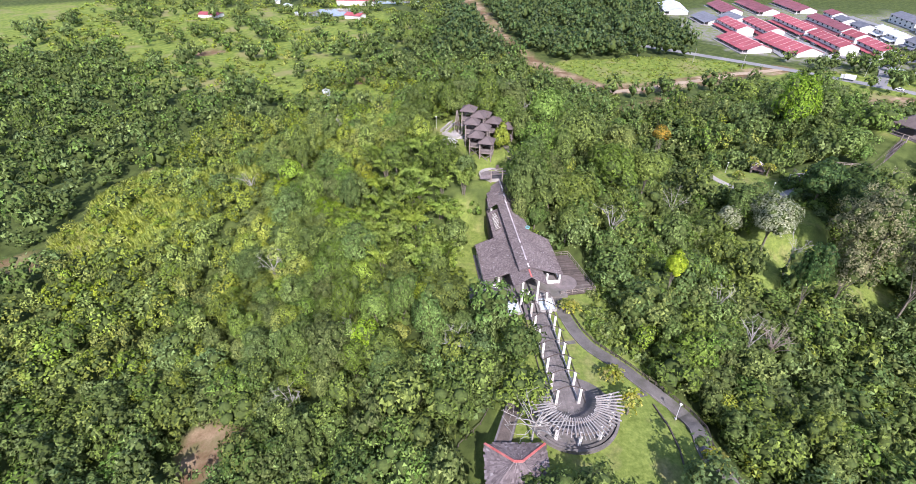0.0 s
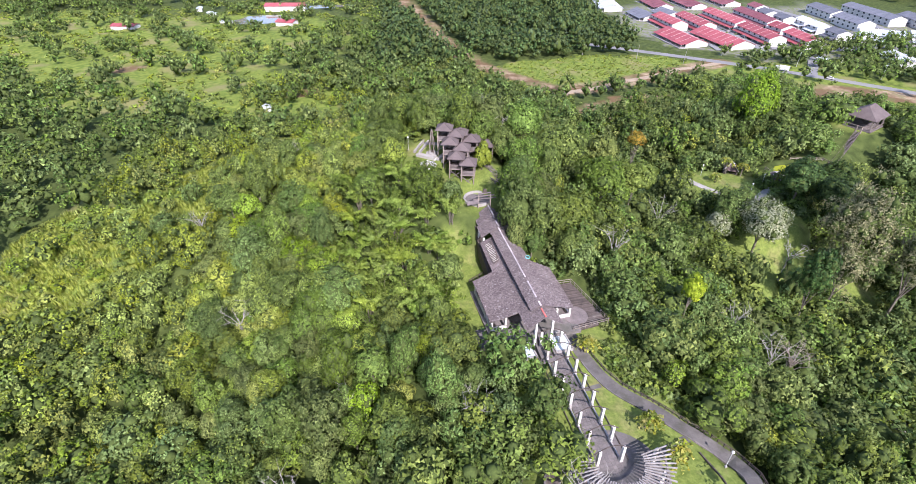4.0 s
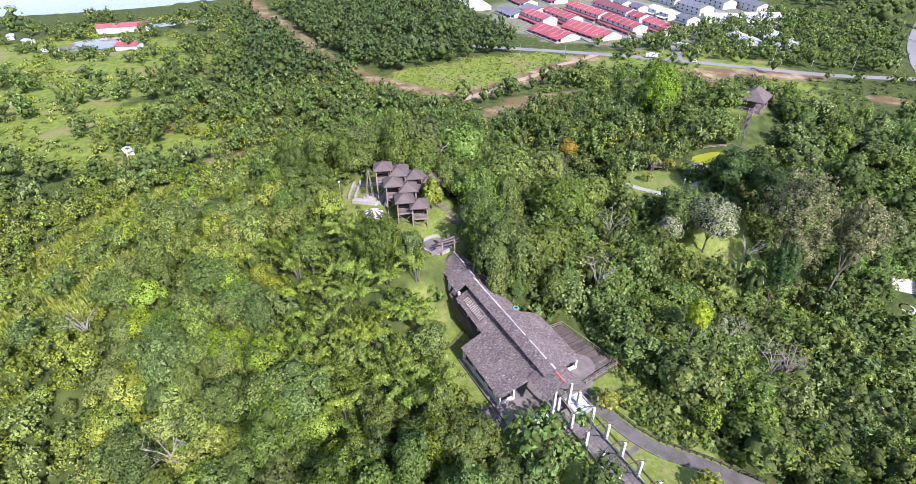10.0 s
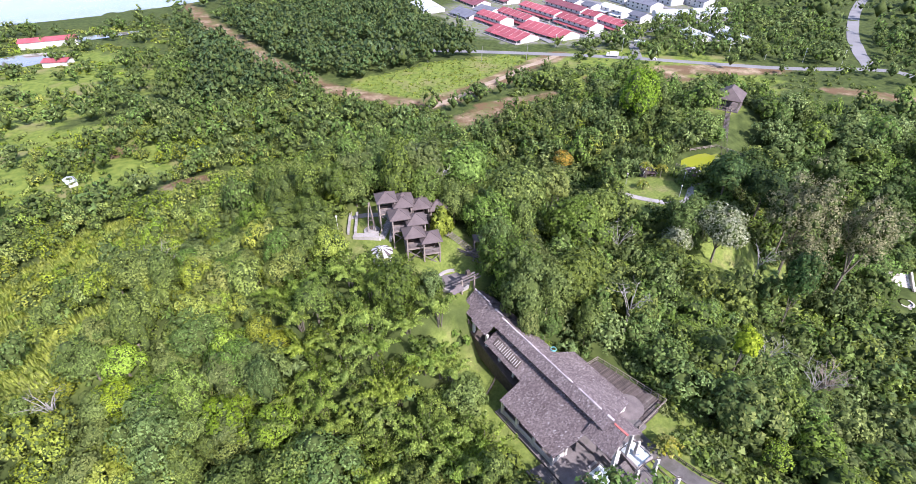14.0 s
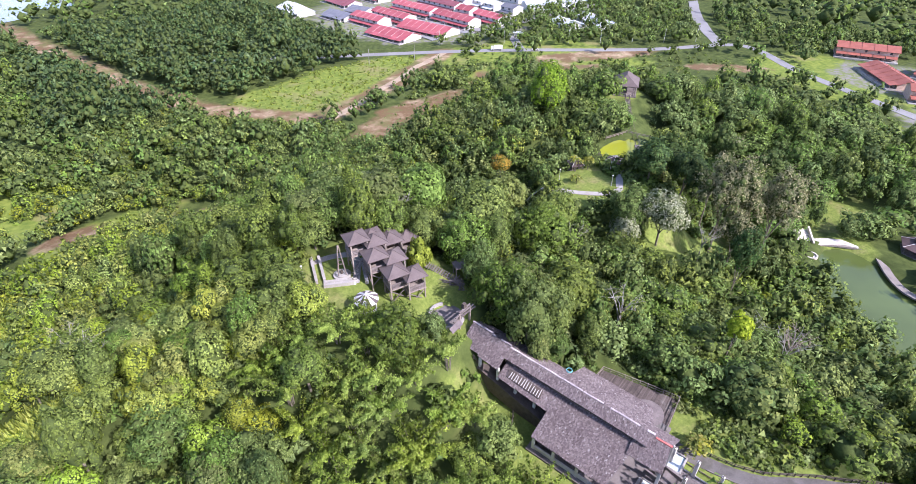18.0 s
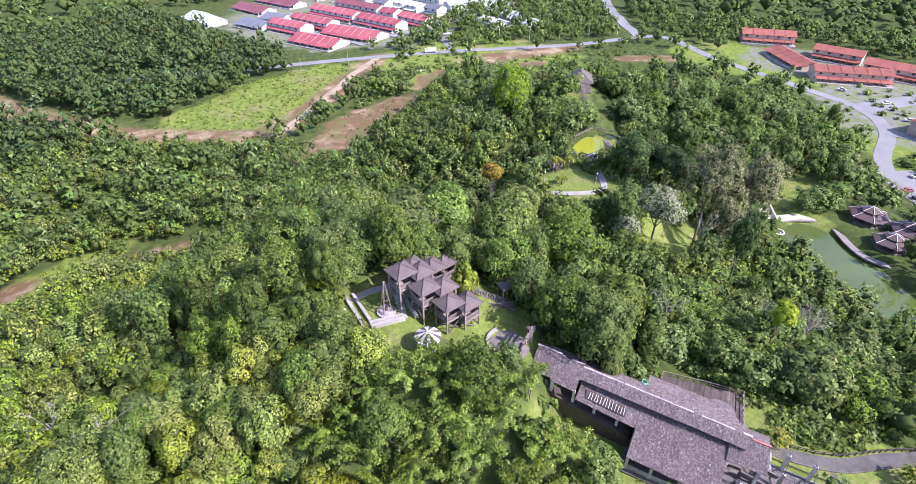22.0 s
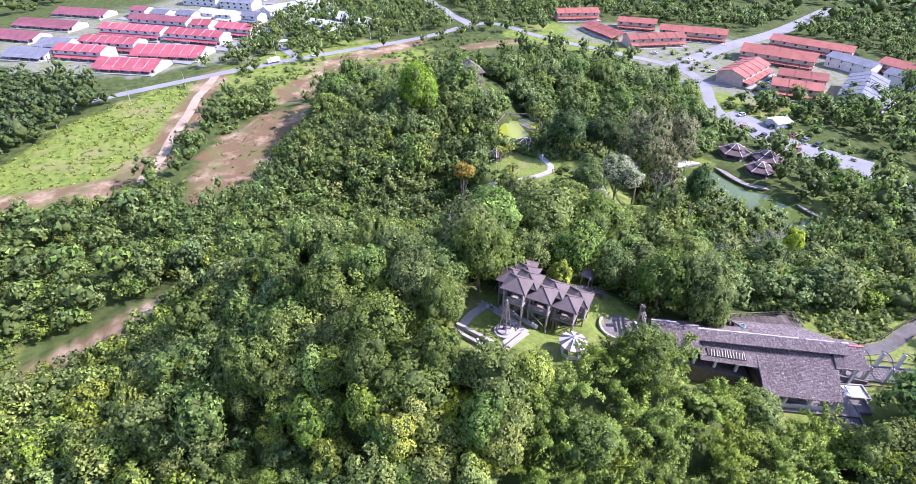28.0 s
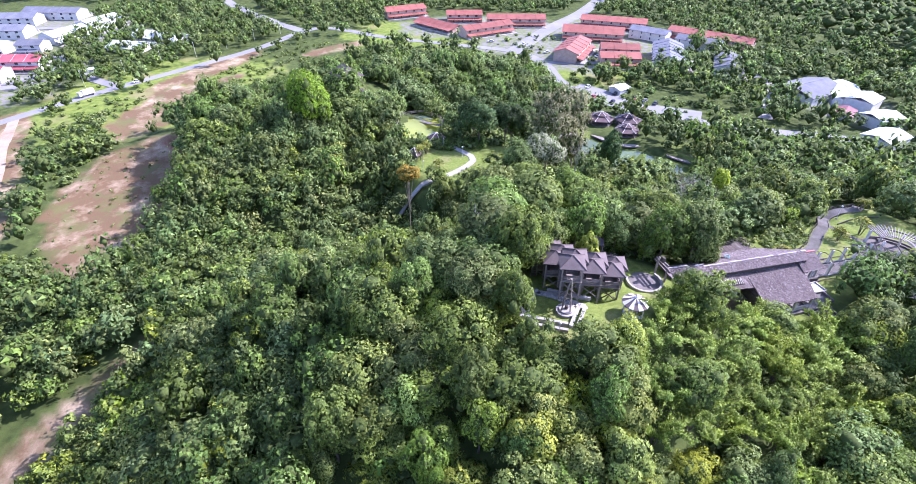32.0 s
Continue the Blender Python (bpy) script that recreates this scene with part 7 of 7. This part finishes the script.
plant(bare_kind(11, 3.2, 16, M_TWIGS), 63, 73, 1.0, "twiggy_tree", "rounded leafless tree with dense pinkish-brown twigs", "tree")


def palm(x, y, tall, fronds, label="slender garden palm with yellow-green fronds"):
    top = thing("palm", label, "palm", "garden palms", place=pose(x, y, ground_z(x, y)))
    for s in range(3):
        dx, dy = rng.uniform(-0.5, 0.5, 2)
        part("trunk", limb_mesh("trunk", [[((dx * 0.4, dy * 0.4, -0.3), 0.12), ((dx, dy, tall * 0.6), 0.09), ((dx * 1.4, dy * 1.4, tall * (0.75 + 0.12 * s)), 0.07)]], M_BARK), M_BARK, top)
        for k in range(fronds):
            a = k * math.tau / fronds + rng.uniform(-0.3, 0.3)
            c, V = [], None
            for i in range(9):
                u = i / 8
                c.append((dx * 1.4 + math.cos(a) * 1.7 * u, dy * 1.4 + math.sin(a) * 1.7 * u, tall * (0.75 + 0.12 * s) + 0.9 * u - 1.7 * u * u))
            c = np.repeat(np.array(c), 2, 0)
            V = sprigs(c + rng.normal(scale=0.05, size=c.shape), np.tile((0, 0, 1.0), (len(c), 1)), 0.28)
            part("frond", raw_mesh("frond", V, sprig_faces(len(V) // 3), M_PALM), M_PALM, top)


for x, y, h in ((27.0, 51.4, 4.2), (37.0, 42.6, 2.6), (21.6, 74.4, 2.4), (25.5, 58.3, 2.8), (92, 146, 5), (96, 144, 4), (86, 141, 2.5), (113, 33, 6), (115, 35, 6)):
    palm(x, y, h, 8)

# undergrowth: bushes on meadows, verges and the hall's banks
bush = [crown(0.9, 0.7, 4, 9, 0.24, 0.0, 0, 0.35), crown(1.2, 0.8, 5, 9, 0.27, 0.0, 0, 0.4)]
def bushes(name, n, cx, cy, rx, ry, turn, label, size=(0.6, 1.5), tint=0.4, mat=M_LEAF_FAR, bare=0.4):
    a, r = rng.uniform(0, 6.28, n), np.sqrt(rng.random(n))
    u, v = np.cos(a) * r * rx, np.sin(a) * r * ry
    k, s = math.cos(radians(turn)), math.sin(radians(turn))
    sp = np.stack([cx + u * k - v * s, cy + u * s + v * k], 1)
    keep = (np.minimum(poly_dist(sp[:, 0], sp[:, 1], ROAD), poly_dist(sp[:, 0], sp[:, 1], TRACK)) > 6) & (zones(sp[:, 0], sp[:, 1])["dirt"] < bare)
    sp = sp[keep]
    joined_woods(name, sp, bush, rng.uniform(*size, len(sp)), label, mat, np.clip(rng.normal(tint, 0.2, len(sp)), 0, 1))


bushes("meadow_bushes", 260, 215, 275, 75, 42, -42, "low green bushes and tall grass on rough ground", (0.7, 1.8), 0.35)
bushes("meadow_bushes", 260, 262, 232, 70, 26, -42, "low green bushes and tall grass beside the road", (0.6, 1.6), 0.3)
bushes("meadow_growth", 1300, FIELD[0], FIELD[1], FIELD[2], FIELD[3], FIELD[4], "bright green low growth on the meadow", (0.35, 0.95), 0.5, M_SCRUB)
bushes("estate_bushes", 200, 255, 60, 60, 60, 0, "garden bushes and small trees of the estate", (0.8, 2.4), 0.5)
bushes("estate_bushes", 120, 185, 30, 55, 26, 40, "roadside bushes and small trees beside the car park", (1.0, 3.0), 0.6)
bushes("estate_bushes", 160, 260, 400, 60, 60, 0, "garden bushes between the red-roofed terraces", (0.6, 1.6), 0.5)
bushes("park_shrubs", 240, 106, 127, 9, 18, 10, "dark green shrubs under the park trees", (0.9, 2.4), 0.6)
bushes("park_shrubs", 130, 66, 112, 6, 14, 0, "dark green shrubs at the edge of the park lawn", (0.9, 2.2), 0.5)
bushes("fern_bank", 160, 33, 77, 6, 9, 20, "bright green ferns and undergrowth on the bank by the deck", (0.5, 1.2), 0.15)
bushes("dirt_scrub", 160, 160, 280, 40, 12, 20, "green scrub between the bare earth and the track", (1.0, 2.6), 0.5)
bushes("dirt_scrub", 120, 80, 248, 12, 24, 0, "green scrub beside the bare earth", (1.0, 2.6), 0.5)
bushes("dirt_scrub", 110, 118, 252, 44, 20, 8, "sparse weeds on the bare earth", (0.3, 0.8), 0.3, M_LEAF_FAR, 2)
bushes("fern_bank", 150, 28.6, 69, 3.2, 8, 22, "ferns and low bushes on the bank along the footpath", (0.5, 1.3), 0.3)
bushes("fern_bank", 130, 31.5, 86, 3.2, 9, 0, "dark green undergrowth on the slope below the deck", (0.7, 1.7), 0.5)
bushes("meadow_bushes", 90, -18, 244, 22, 12, 20, "light green bushes at the foot of the hill", (0.5, 1.3), 0.5, M_SCRUB)
